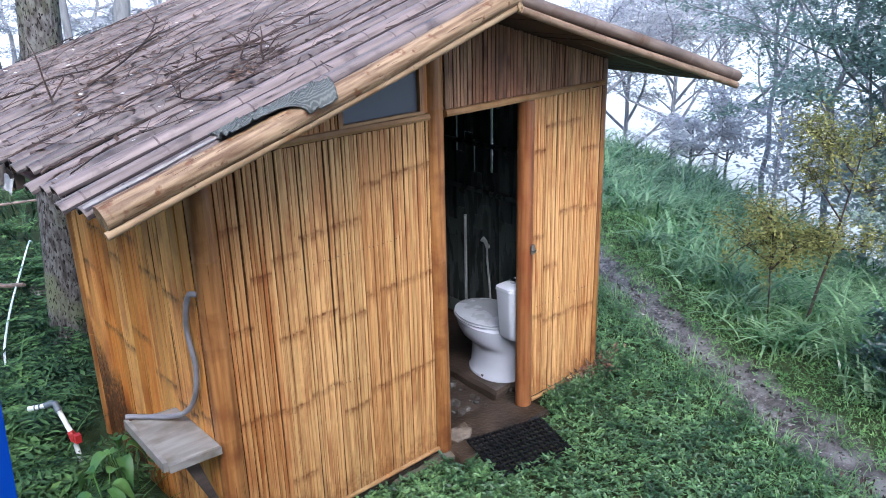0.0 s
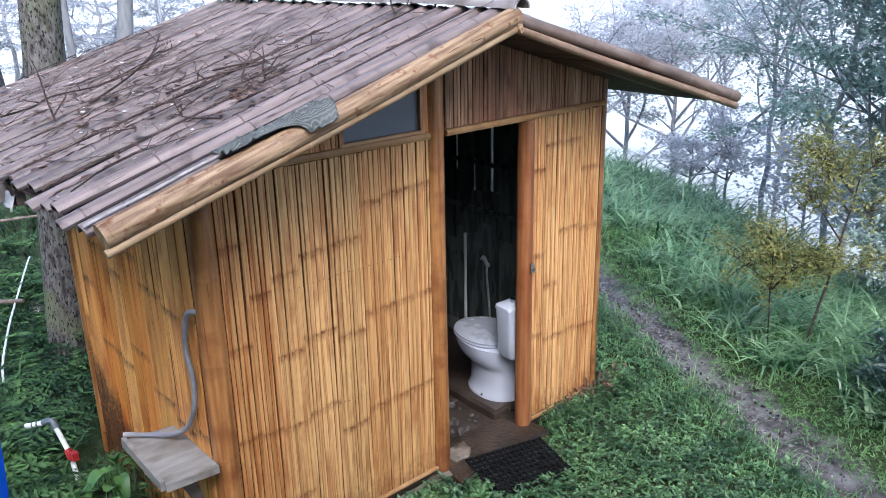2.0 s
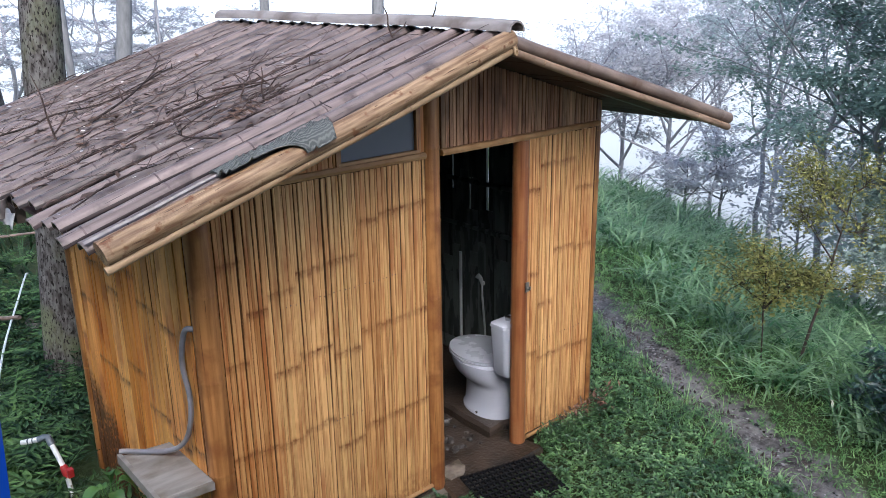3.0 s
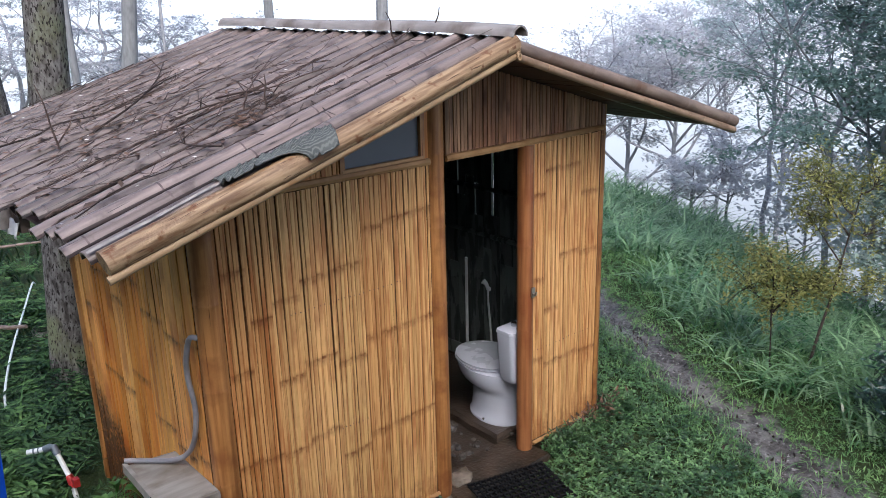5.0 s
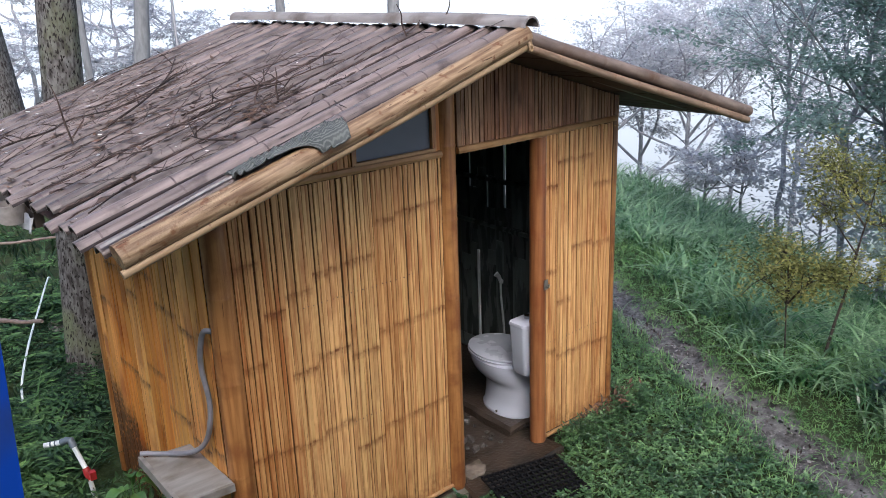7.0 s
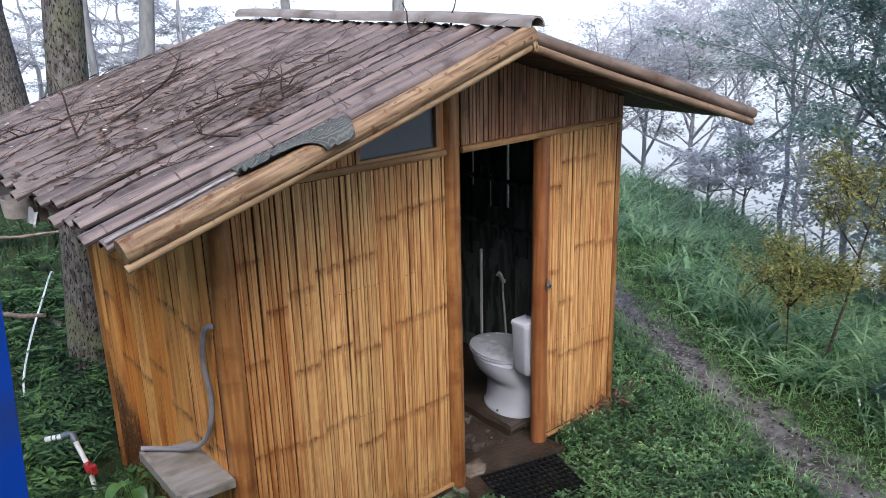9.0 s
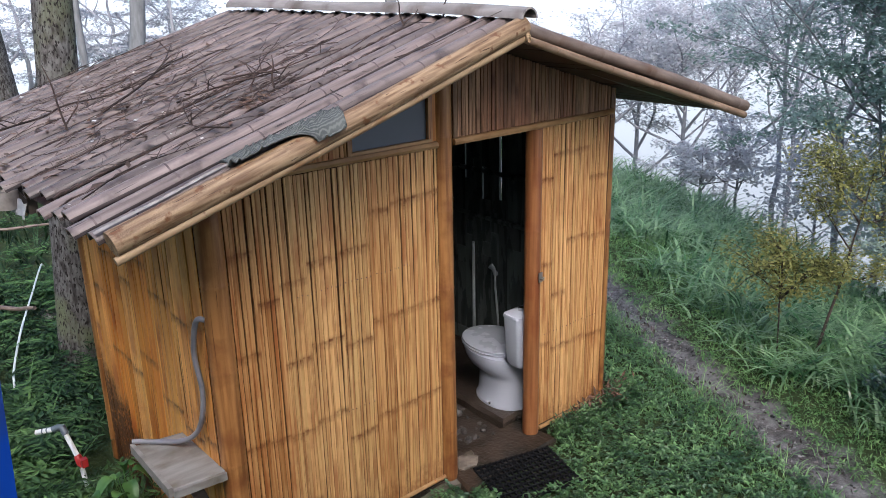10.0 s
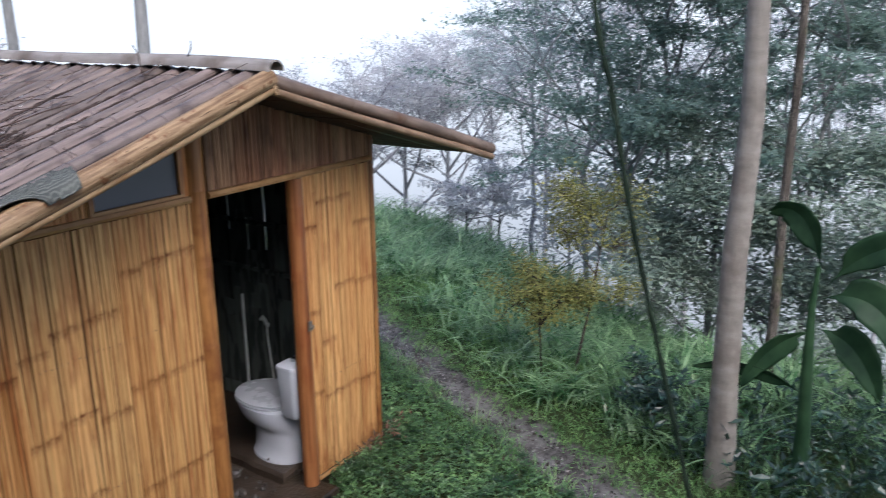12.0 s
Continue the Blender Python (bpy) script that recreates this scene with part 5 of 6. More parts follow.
def draped_cloth():
    """A worn cloth twisted along the first tile and wrapped over the edge pole at its upper end."""
    nu, nv = 64, 22
    verts, uvs = [], []
    for i in range(nu + 1):
        f = i / nu
        x = -0.052 + f * 0.402
        half = 0.056 + 0.022 * smooth01(0.45, 0.75, f) + 0.006 * math.sin(9 * f)
        yc = Y0 + 0.042 - 0.028 * smooth01(0.30, 0.72, f)
        for j in range(nv + 1):
            s = j / nv * 2 - 1
            y = yc + s * half
            bulge = 0.050 * math.sqrt(max(0.0, 1 - min(1, (abs(y - Y0) / 0.055)) ** 2)) if y < Y0 + 0.055 else 0.0
            tile = 0.034 * math.sqrt(max(0.0, 1 - min(1, abs(y - (Y0 + 0.094)) / 0.058) ** 2))
            h = max(bulge - 0.002, tile - 0.002, 0.034 if y > Y0 + 0.02 else -0.02)
            w = 0.011 * noise.noise((x * 38, y * 20, 1.0)) + 0.009 * noise.noise((x * 80, y * 50, 3.0)) + 0.016 * abs(math.sin(30 * f + 3.0 * s)) ** 0.6 - 0.008 + 0.020 * abs(noise.noise((x * 46, y * 34, 9.0)))
            least = max(max(0.0, 0.054 ** 2 - (y - Y0 + 0.008) ** 2) ** 0.5, 0.66 * max(0.0, 0.060 ** 2 - (y - Y0 - 0.0935) ** 2) ** 0.5)
            verts.append((x + 0.012 * noise.noise((y * 12, x * 9, 7)), y, roof_z(x) + max(least + 0.002 * noise.noise((x * 60, y * 60, 5.0)), h + 0.006 - 0.006 * f + w - 0.012 * abs(s) ** 3)))
            uvs.append((f * 3.0 + 0.15 * s, s * 0.5))
    g = Geo()
    w = nv + 1
    g.add(verts, [(i * w + j, (i + 1) * w + j, (i + 1) * w + j + 1, i * w + j + 1) for i in range(nu) for j in range(nv)])
    me = g.mesh("cloth_rag", cloth_material(), True, False)
    layer = me.uv_layers.new(name="UVMap")
    for loop in me.loops:
        layer.data[loop.index].uv = uvs[loop.vertex_index]
    ob = tagged(new("cloth_rag", me), "worn grey checked cloth twisted round the roof edge pole", "cloth")
    ob.modifiers.new("thick", "SOLIDIFY").thickness = 0.004


draped_cloth()


# ---- plants ----
rng = np.random.default_rng(4)


def blades(pos, length, width, az, lean, droop, segs=5):
    """Arching grass blades as thin strips; arrays of one value each."""
    n = len(pos)
    f = np.linspace(0, 1, segs + 1)[None, :]
    out = (lean[:, None] * f + droop[:, None] * f ** 2.2) * length[:, None]
    up = length[:, None] * (f - 0.55 * droop[:, None] * f ** 2.6 - 0.12 * lean[:, None] * f)
    ca, sa = np.cos(az)[:, None], np.sin(az)[:, None]
    x, y, z = pos[:, 0:1] + ca * out, pos[:, 1:2] + sa * out, pos[:, 2:3] + up
    w = width[:, None] * (1 - f ** 2.5) * (0.55 + 0.9 * f * (1 - f)) + 0.0006
    tw = rng.uniform(-0.6, 0.6, n)[:, None]
    wx, wy = -np.sin(az[:, None] + tw * f) * w, np.cos(az[:, None] + tw * f) * w
    a = np.stack([x - wx, y - wy, z], 2)
    b = np.stack([x + wx, y + wy, z], 2)
    verts = np.stack([a, b], 2).reshape(-1, 3)
    s = np.arange(segs)
    base = np.arange(n)[:, None] * 2 * (segs + 1)
    q = base + 2 * s[None, :]
    faces = np.stack([q, q + 1, q + 3, q + 2], 2).reshape(-1, 4)
    return verts, faces


def leaves(pos, size, az, tilt, aspect=0.45, fold=0.18, roll=None):
    """Leaves of four triangles folded along the midrib."""
    n = len(pos)
    roll = rng.uniform(-0.5, 0.5, n) if roll is None else roll
    d = np.stack([np.cos(az) * np.cos(tilt), np.sin(az) * np.cos(tilt), np.sin(tilt)], 1)
    s = np.stack([-np.sin(az), np.cos(az), np.zeros(n)], 1)
    nrm = np.cross(d, s)
    s2 = s * np.cos(roll)[:, None] + nrm * np.sin(roll)[:, None]
    nrm = np.cross(d, s2)
    L = size[:, None]
    base, tip = pos, pos + d * L
    m = pos + d * L * 0.5 - nrm * L * fold * 0.5
    l, r = pos + d * L * 0.45 + s2 * L * aspect * 0.5, pos + d * L * 0.45 - s2 * L * aspect * 0.5
    verts = np.stack([base, l, tip, r, m], 1).reshape(-1, 3)
    o = np.arange(n)[:, None] * 5
    faces = np.stack([o + np.array([[0, 4, 1]]), o + np.array([[1, 4, 2]]), o + np.array([[2, 4, 3]]), o + np.array([[3, 4, 0]])], 1).reshape(-1, 3)
    return verts, faces


def flakes(pos, size, az, tilt, aspect=0.5):
    """Plain diamond leaves for far crowns."""
    d = np.stack([np.cos(az) * np.cos(tilt), np.sin(az) * np.cos(tilt), np.sin(tilt)], 1) * size[:, None]
    s = np.stack([-np.sin(az), np.cos(az), rng.uniform(-0.5, 0.5, len(pos))], 1) * size[:, None] * aspect * 0.5
    verts = np.stack([pos, pos + d * 0.45 + s, pos + d, pos + d * 0.45 - s], 1).reshape(-1, 3)
    return verts, np.arange(len(pos))[:, None] * 4 + np.arange(4)[None, :]


def plant_mesh(name, groups, mats, smooth=False):
    v, f, s, o = [], [], [], 0
    for slot, (verts, faces) in groups:
        v.append(verts)
        f += [tuple(q) for q in (faces + o).tolist()]
        s += [slot] * len(faces)
        o += len(verts)
    g = Geo()
    g.v, g.f, g.s = np.concatenate(v).tolist(), f, s
    return g.mesh(name, mats, smooth, False)


def stuff(name, groups, mats, label, category):
    return tagged(new(name, plant_mesh(name, groups, mats)), label, category, kind="stuff")


def scatter(n, x0, x1, y0, y1, keep):
    p = np.stack([rng.uniform(x0, x1, n), rng.uniform(y0, y1, n)], 1)
    p = p[keep(p[:, 0], p[:, 1])]
    return np.column_stack([p, ground_z(p[:, 0], p[:, 1])])


def clear(x, y):
    """Outside the hut, its step and the mat."""
    hutbox = (x > -0.05) & (x < 2.57) & (y > -0.045) & (y < 1.56)
    step = (x > 1.20) & (x < 1.95) & (y > -0.17) & (y < 0.1)
    mx, my = x - 1.545, y + 0.262
    a, b = mx * 0.965 - my * 0.262, mx * 0.262 + my * 0.965
    mat = (np.abs(a) < 0.225) & (np.abs(b) < 0.155)
    sill = (x > 0.98) & (x < 1.30) & (y > -0.035) & (y < 0.0)
    return ~(hutbox | step | mat | sill)


def cover(n, region, keep, size, height, mat_slot=0, aspect=0.40, tilt=(-0.3, 1.1)):
    """Low creeping plants: whorls of three to five leaves on short stalks."""
    p = scatter(n, *region, keep)
    k = 4
    pos = np.repeat(p, k, 0)
    pos[:, 2] += np.repeat(rng.uniform(*height, len(p)), k) * rng.uniform(0.7, 1.0, len(pos))
    az = np.repeat(rng.uniform(0, 6.28, len(p)), k) + np.tile(np.arange(k) * 6.28 / k, len(p)) + rng.uniform(-0.4, 0.4, len(pos))
    sz = np.repeat(rng.uniform(*size, len(p)), k) * rng.uniform(0.7, 1.15, len(pos))
    return mat_slot, leaves(pos, sz, az, rng.uniform(*tilt, len(pos)), aspect)


def U(x, y):
    return along(x, y)[0]


front = lambda x, y: clear(x, y) & (U(x, y) < -0.10 + 0.05 * np.sin(7 * y)) & (rng.random(len(x)) < 0.45 + 0.55 * smooth01(-0.12, -0.6, U(x, y)))
fading = lambda x, y: front(x, y) & (rng.random(len(x)) < smooth01(0.1, 1.0, x) * smooth01(-3.0, -1.9, y))
thinning = lambda x, y: front(x, y) & (rng.random(len(x)) < smooth01(-1.3, -0.5, y) * smooth01(-0.9, -0.2, x))
lawn = [cover(40000, (0.1, 4.3, -3.0, 2.2), fading, (0.018, 0.037), (0.006, 0.070), 0, 0.60, (-0.5, 0.7)),
        cover(4600, (-0.9, 1.3, -1.3, -0.03), thinning, (0.02, 0.045), (0.01, 0.07), 0, 0.60, (-0.5, 0.7)), cover(60, (0.1, 0.7, -0.13, -0.06), clear, (0.02, 0.045), (0.02, 0.07)),
        cover(800, (1.93, 2.75, -0.14, -0.01), clear, (0.02, 0.04), (0.03, 0.14)), cover(250, (2.56, 2.75, -0.1, 1.2), clear, (0.02, 0.05), (0.03, 0.16))]
p = scatter(26000, 0.4, 4.6, -2.2, 2.6, lambda x, y: clear(x, y) & (U(x, y) < 0.0) & (rng.random(len(x)) < 0.15 + 0.85 * smooth01(-0.75, -0.25, U(x, y))))
n = len(p)
lawn.append((1, blades(p, rng.uniform(0.03, 0.09, n), rng.uniform(0.0015, 0.003, n), rng.uniform(0, 6.28, n), rng.uniform(0.1, 0.7, n), rng.uniform(0, 0.7, n), 3)))
p = scatter(26000, -4.0, 3.0, -6.5, 0.0, lambda x, y: clear(x, y) & (U(x, y) < -0.15) & ((y < -1.3) | (x < -0.7)))
n = len(p)
lawn.append((1, blades(p, rng.uniform(0.03, 0.10, n), rng.uniform(0.002, 0.004, n), rng.uniform(0, 6.28, n), rng.uniform(0.1, 0.7, n), rng.uniform(0, 0.7, n), 3)))
stuff("ground_cover", lawn, [L_COVER, L_SHORT], "low green creeping leaves covering the ground by the hut", "ground cover")

p = scatter(64000, 1.5, 6.5, -4.5, 4.5, lambda x, y: (U(x, y) > 0.17 + 0.06 * np.sin(6 * y) + 0.04 * np.sin(17 * y)) & (U(x, y) < 0.85 + 0.5 * smooth01(-1.6, 0.2, along(x, y)[1])) & (rng.random(len(x)) < 0.9))
n = len(p)
tall = 0.45 + 0.9 * smooth01(0.45, 1.0, U(p[:, 0], p[:, 1]))
verge = [(0, blades(p, rng.uniform(0.05, 0.15, n) * tall, rng.uniform(0.0018, 0.004, n), rng.uniform(0, 6.28, n), rng.uniform(0.1, 0.7, n), rng.uniform(0.1, 0.9, n), 3))]
verge.append(cover(36000, (1.5, 6.5, -4.5, 4.5), lambda x, y: (U(x, y) > 0.17) & (U(x, y) < 1.0), (0.014, 0.034), (0.005, 0.07), 0))
verge.append(cover(900, (1.5, 6.5, -4.5, 4.5), lambda x, y: (U(x, y) > -0.22) & (U(x, y) < 0.35), (0.015, 0.035), (0.0, 0.03), 1))
stuff("short_grass", verge, [L_SHORT, L_COVER], "short yellow-green grass along the wet footpath", "grass")

# tall grass on the bank beyond the path, in tussocks
def tussocks(n, keep, height, per):
    c = scatter(n, 2.5, 10.0, -3.6, 7.5, keep)
    m = len(c)
    hc = height(c[:, 0], c[:, 1]) * rng.uniform(0.75, 1.15, m)
    pos = np.repeat(c, per, 0)
    pos[:, :2] += rng.normal(0, 0.07, (len(pos), 2))
    k = len(pos)
    ln = np.repeat(hc, per) * rng.uniform(0.5, 1.2, k)
    return 0, blades(pos, ln, rng.uniform(0.006, 0.017, k), rng.uniform(0, 6.28, k), rng.uniform(0.05, 0.40, k), rng.uniform(0.5, 1.2, k), 8)


def tall_h(x, y):
    u, v = along(x, y)
    return (0.48 + 0.10 * smooth01(-0.6, 1.3, v)) * (0.50 + 0.50 * smooth01(0.5, 1.2, u))


stuff("tall_grass", [tussocks(1700, lambda x, y: (U(x, y) > 0.52 + 0.10 * np.sin(4 * y) + 0.07 * np.sin(11 * y)) & (U(x, y) < 4.2) & (along(x, y)[1] > -1.5 + 0.3 * np.sin(5 * x)), tall_h, 16)], [L_TALL],
      "tall pale green wild grass on the bank", "grass")

p = np.column_stack([rng.normal(2.44, 0.13, 170), rng.normal(-0.055, 0.03, 170), np.zeros(170)])
p[:, 2] = ground_z(p[:, 0], p[:, 1]) + rng.uniform(0.06, 0.16, 170)
stuff("dead_leaves", [(0, leaves(p, rng.uniform(0.03, 0.065, 170), rng.uniform(0, 6.28, 170), rng.uniform(-0.6, 0.9, 170), 0.32))], [M_LITTER], "brown dead leaves against the foot of the hut", "leaves")

# gravel and mud clods trodden into the path
def stones(n, size, keep):
    """Small uneven stones of eight faces each."""
    p = scatter(n, 1.2, 5.6, -3.6, 3.4, keep)
    m = len(p)
    s = rng.uniform(*size, m) * rng.uniform(0.6, 1.0, m)
    a = rng.uniform(0, 6.28, m)
    ring = []
    for k in range(4):
        q = a + k * 1.571 + rng.uniform(-0.3, 0.3, m)
        w = s * rng.uniform(0.7, 1.3, m)
        ring.append(p + np.stack([np.cos(q) * w, np.sin(q) * w, rng.uniform(-0.1, 0.25, m) * s], 1))
    cap = p + np.stack([rng.uniform(-0.2, 0.2, m) * s, rng.uniform(-0.2, 0.2, m) * s, s * rng.uniform(0.4, 0.8, m)], 1)
    foot = p - np.array([[0, 0, 0.02]])
    verts = np.stack([*ring, cap, foot], 1).reshape(-1, 3)
    o = np.arange(m)[:, None] * 6
    tri = [(k, (k + 1) % 4, 4) for k in range(4)] + [((k + 1) % 4, k, 5) for k in range(4)]
    return verts, np.concatenate([o + np.array([f]) for f in tri])


tread = lambda x, y: (np.abs(U(x, y) - 0.08 - 0.05 * np.sin(3.1 * y)) < 0.13 + 0.10 * rng.random(len(x)))
stuff("path_gravel", [(0, stones(30000, (0.003, 0.009), tread)), (0, stones(5200, (0.007, 0.018), tread)), (1, stones(9000, (0.006, 0.02), tread))], [M_GRAVEL, M_CLOD],
      "wet grey gravel and mud clods on the footpath", "gravel")

# drooping weeds along the near edge of the path
def weeds(n):
    c = scatter(n, 1.5, 4.4, -2.2, 3.0, lambda x, y: clear(x, y) & (U(x, y) > -0.30) & (U(x, y) < 0.06))
    m = len(c)
    per = 7
    pos = np.repeat(c, per, 0)
    k = len(pos)
    pos[:, :2] += rng.normal(0, 0.02, (k, 2))
    stalks = blades(pos, np.repeat(rng.uniform(0.08, 0.22, m), per) * rng.uniform(0.6, 1.1, k), rng.uniform(0.0012, 0.0025, k), rng.uniform(0, 6.28, k), rng.uniform(0.2, 0.8, k), rng.uniform(0.4, 1.0, k), 4)
    tips = np.repeat(c, 6, 0)
    j = len(tips)
    tips = tips + np.column_stack([rng.normal(0, 0.05, j), rng.normal(0, 0.05, j), rng.uniform(0.04, 0.14, j)])
    hang = leaves(tips, rng.uniform(0.02, 0.05, j), rng.uniform(0, 6.28, j), rng.uniform(-1.5, -0.7, j), 0.38)
    return [(0, stalks), (1, hang)]


stuff("path_weeds", weeds(210), [L_SHORT, M_TWIG], "straggly weeds with drooping brown leaves beside the path", "weeds")

low = lambda x, y: (U(x, y) > 0.58) & (U(x, y) < 4.0) & (along(x, y)[1] < -1.0)
# the hollow's shade is put into the leaves by the darker colour
bank = [cover(2400, (1.0, 6.5, -6.0, -0.5), low, (0.05, 0.12), (0.03, 0.45), 1), cover(3000, (1.0, 6.5, -6.0, -0.5), low, (0.03, 0.10), (0.03, 0.40), 1)]
p = scatter(6500, 1.0, 6.5, -6.0, -0.5, low)
n = len(p)
bank.append((0, blades(p, rng.uniform(0.2, 0.6, n), rng.uniform(0.004, 0.009, n), rng.uniform(0, 6.28, n), rng.uniform(0.1, 0.5, n), rng.uniform(0.4, 1.1, n), 5)))
stuff("bank_plants", bank, [L_UNDER, L_DARK], "green leafy plants on the bank below the path, darkened for the hollow's shade", "undergrowth")



def broad_weed(x, y, z, count, reach):
    """A low rosette of broad pointed leaves on thin stalks."""
    t = thing("broad_leaved_weed", "low weed with broad pointed bright green leaves beside the shelf", "weed", "broad weeds", at=(x, y, gz(x, y)))
    h = z - gz(x, y)
    for k in range(count):
        a, ln = 2.4 * k + rnd(-0.4, 0.4), reach * rnd(0.7, 1.15)
        d, side = Vector((math.cos(a), math.sin(a), 0)), Vector((-math.sin(a), math.cos(a), 0))
        g = Geo()
        foot, neck = Vector((0, 0, 0)), d * ln * 0.35 + Vector((0, 0, h * rnd(0.75, 1.0)))
        g.tube([foot, foot.lerp(neck, 0.5) + Vector((0, 0, 0.05)), neck], [0.004, 0.003, 0.002], 5)
        rows = []
        for i in range(8):
            f = i / 7
            c = neck + d * ln * 0.75 * f + Vector((0, 0, 0.05 * f - 0.16 * f * f))
            w = ln * 0.22 * math.sin(math.pi * (0.06 + 0.94 * f) ** 0.75) + 0.001
            rows.append([tuple(c + side * w * e + Vector((0, 0, abs(e) * w * 0.35))) for e in (-1, -0.5, 0, 0.5, 1)])
        g.loft(rows, False, False)
        part("leaf", g, L_BROAD, t, fix=False)


for x, y, z, count, reach in ((-0.19, 0.74, 0.34, 7, 0.15), (-0.33, 0.56, 0.32, 7, 0.16), (-0.44, 0.28, 0.28, 6, 0.14)):
    broad_weed(x, y, z, count, reach)

# undergrowth of ferns and grass beside and behind the hut
def fern_patch(n, region, keep, reach):
    c = scatter(n, *region, keep)
    pos, sz, az, tl = [], [], [], []
    for x, y, z in c:
        fr = rng.integers(4, 8)
        for a in rng.uniform(0, 6.28, fr):
            ln, rise = rng.uniform(*reach), rng.uniform(0.45, 1.2)
            m = 11
            for k in range(1, m + 1):
                f = k / m
                h = ln * (rise * f - 0.75 * rise * f * f)
                q = (x + math.cos(a) * ln * f, y + math.sin(a) * ln * f, z + 0.09 + h)
                s = ln * 0.30 * (1 - f) ** 0.7 + 0.008
                for sg in (1, -1):
                    pos.append(q)
                    sz.append(s)
                    az.append(a + sg * 1.15)
                    tl.append(rng.uniform(-0.25, 0.15))
    return 0, leaves(np.array(pos), np.array(sz), np.array(az), np.array(tl), 0.30, 0.1)


left = lambda x, y: clear(x, y) & ~((x > -0.25) & (x < 2.6) & (y < 1.6) & (y > -0.05))
beds = [fern_patch(20, (-0.85, -0.26, 0.25, 1.30), clear, (0.26, 0.46)), fern_patch(20, (-1.0, -0.2, 1.2, 2.2), clear, (0.28, 0.50)), fern_patch(30, (-0.75, -0.1, -0.75, 0.2), clear, (0.12, 0.28)), fern_patch(16, (-0.42, -0.06, 0.15, 1.0), clear, (0.10, 0.20)), fern_patch(115, (-1.6, 0.9, -0.1, 4.6), lambda x, y: left(x, y) & ((x < -0.12) | (y > 1.65)), (0.24, 0.48)),
        fern_patch(260, (-3.5, 3.5, 4.0, 11.0), left, (0.25, 0.5))]
p = scatter(2600, -2.0, 0.9, -0.4, 5.0, lambda x, y: left(x, y) & ((x < -0.03) | (y > 1.6)))
n = len(p)
beds.append((1, blades(p, rng.uniform(0.08, 0.32, n), rng.uniform(0.002, 0.007, n), rng.uniform(0, 6.28, n), rng.uniform(0.1, 0.6, n), rng.uniform(0.1, 0.9, n), 4)))
p = scatter(380, -1.1, -0.1, -0.8, 2.4, left)
n = len(p)
beds.append((0, blades(p, rng.uniform(0.18, 0.50, n), rng.uniform(0.005, 0.011, n), rng.uniform(0, 6.28, n), rng.uniform(0.2, 0.7, n), rng.uniform(0.5, 1.1, n), 7)))
p = scatter(6000, -4, 5, 4.5, 13.0, left)
n = len(p)
beds.append((1, blades(p, rng.uniform(0.15, 0.45, n), rng.uniform(0.006, 0.014, n), rng.uniform(0, 6.28, n), rng.uniform(0.1, 0.6, n), rng.uniform(0.1, 0.9, n), 4)))
beds.append(cover(4800, (-1.6, 0.9, -0.5, 4.6), lambda x, y: left(x, y) & ((x < -0.03) | (y > 1.6)), (0.025, 0.070), (0.02, 0.22), 1))
stuff("undergrowth", beds, [L_FERN, L_UNDER], "dense green ferns and grass beside the hut", "undergrowth")


# ---- trees ----
def branch_line(p, d, length, n=5, bend=0.25, up=0.1):
    pts = [p]
    for k in range(n):
        d = (d + Vector((rnd(-bend, bend), rnd(-bend, bend), rnd(-bend, bend) * 0.6 + up))).normalized()
        pts.append(pts[-1] + d * (length / n))
    return pts


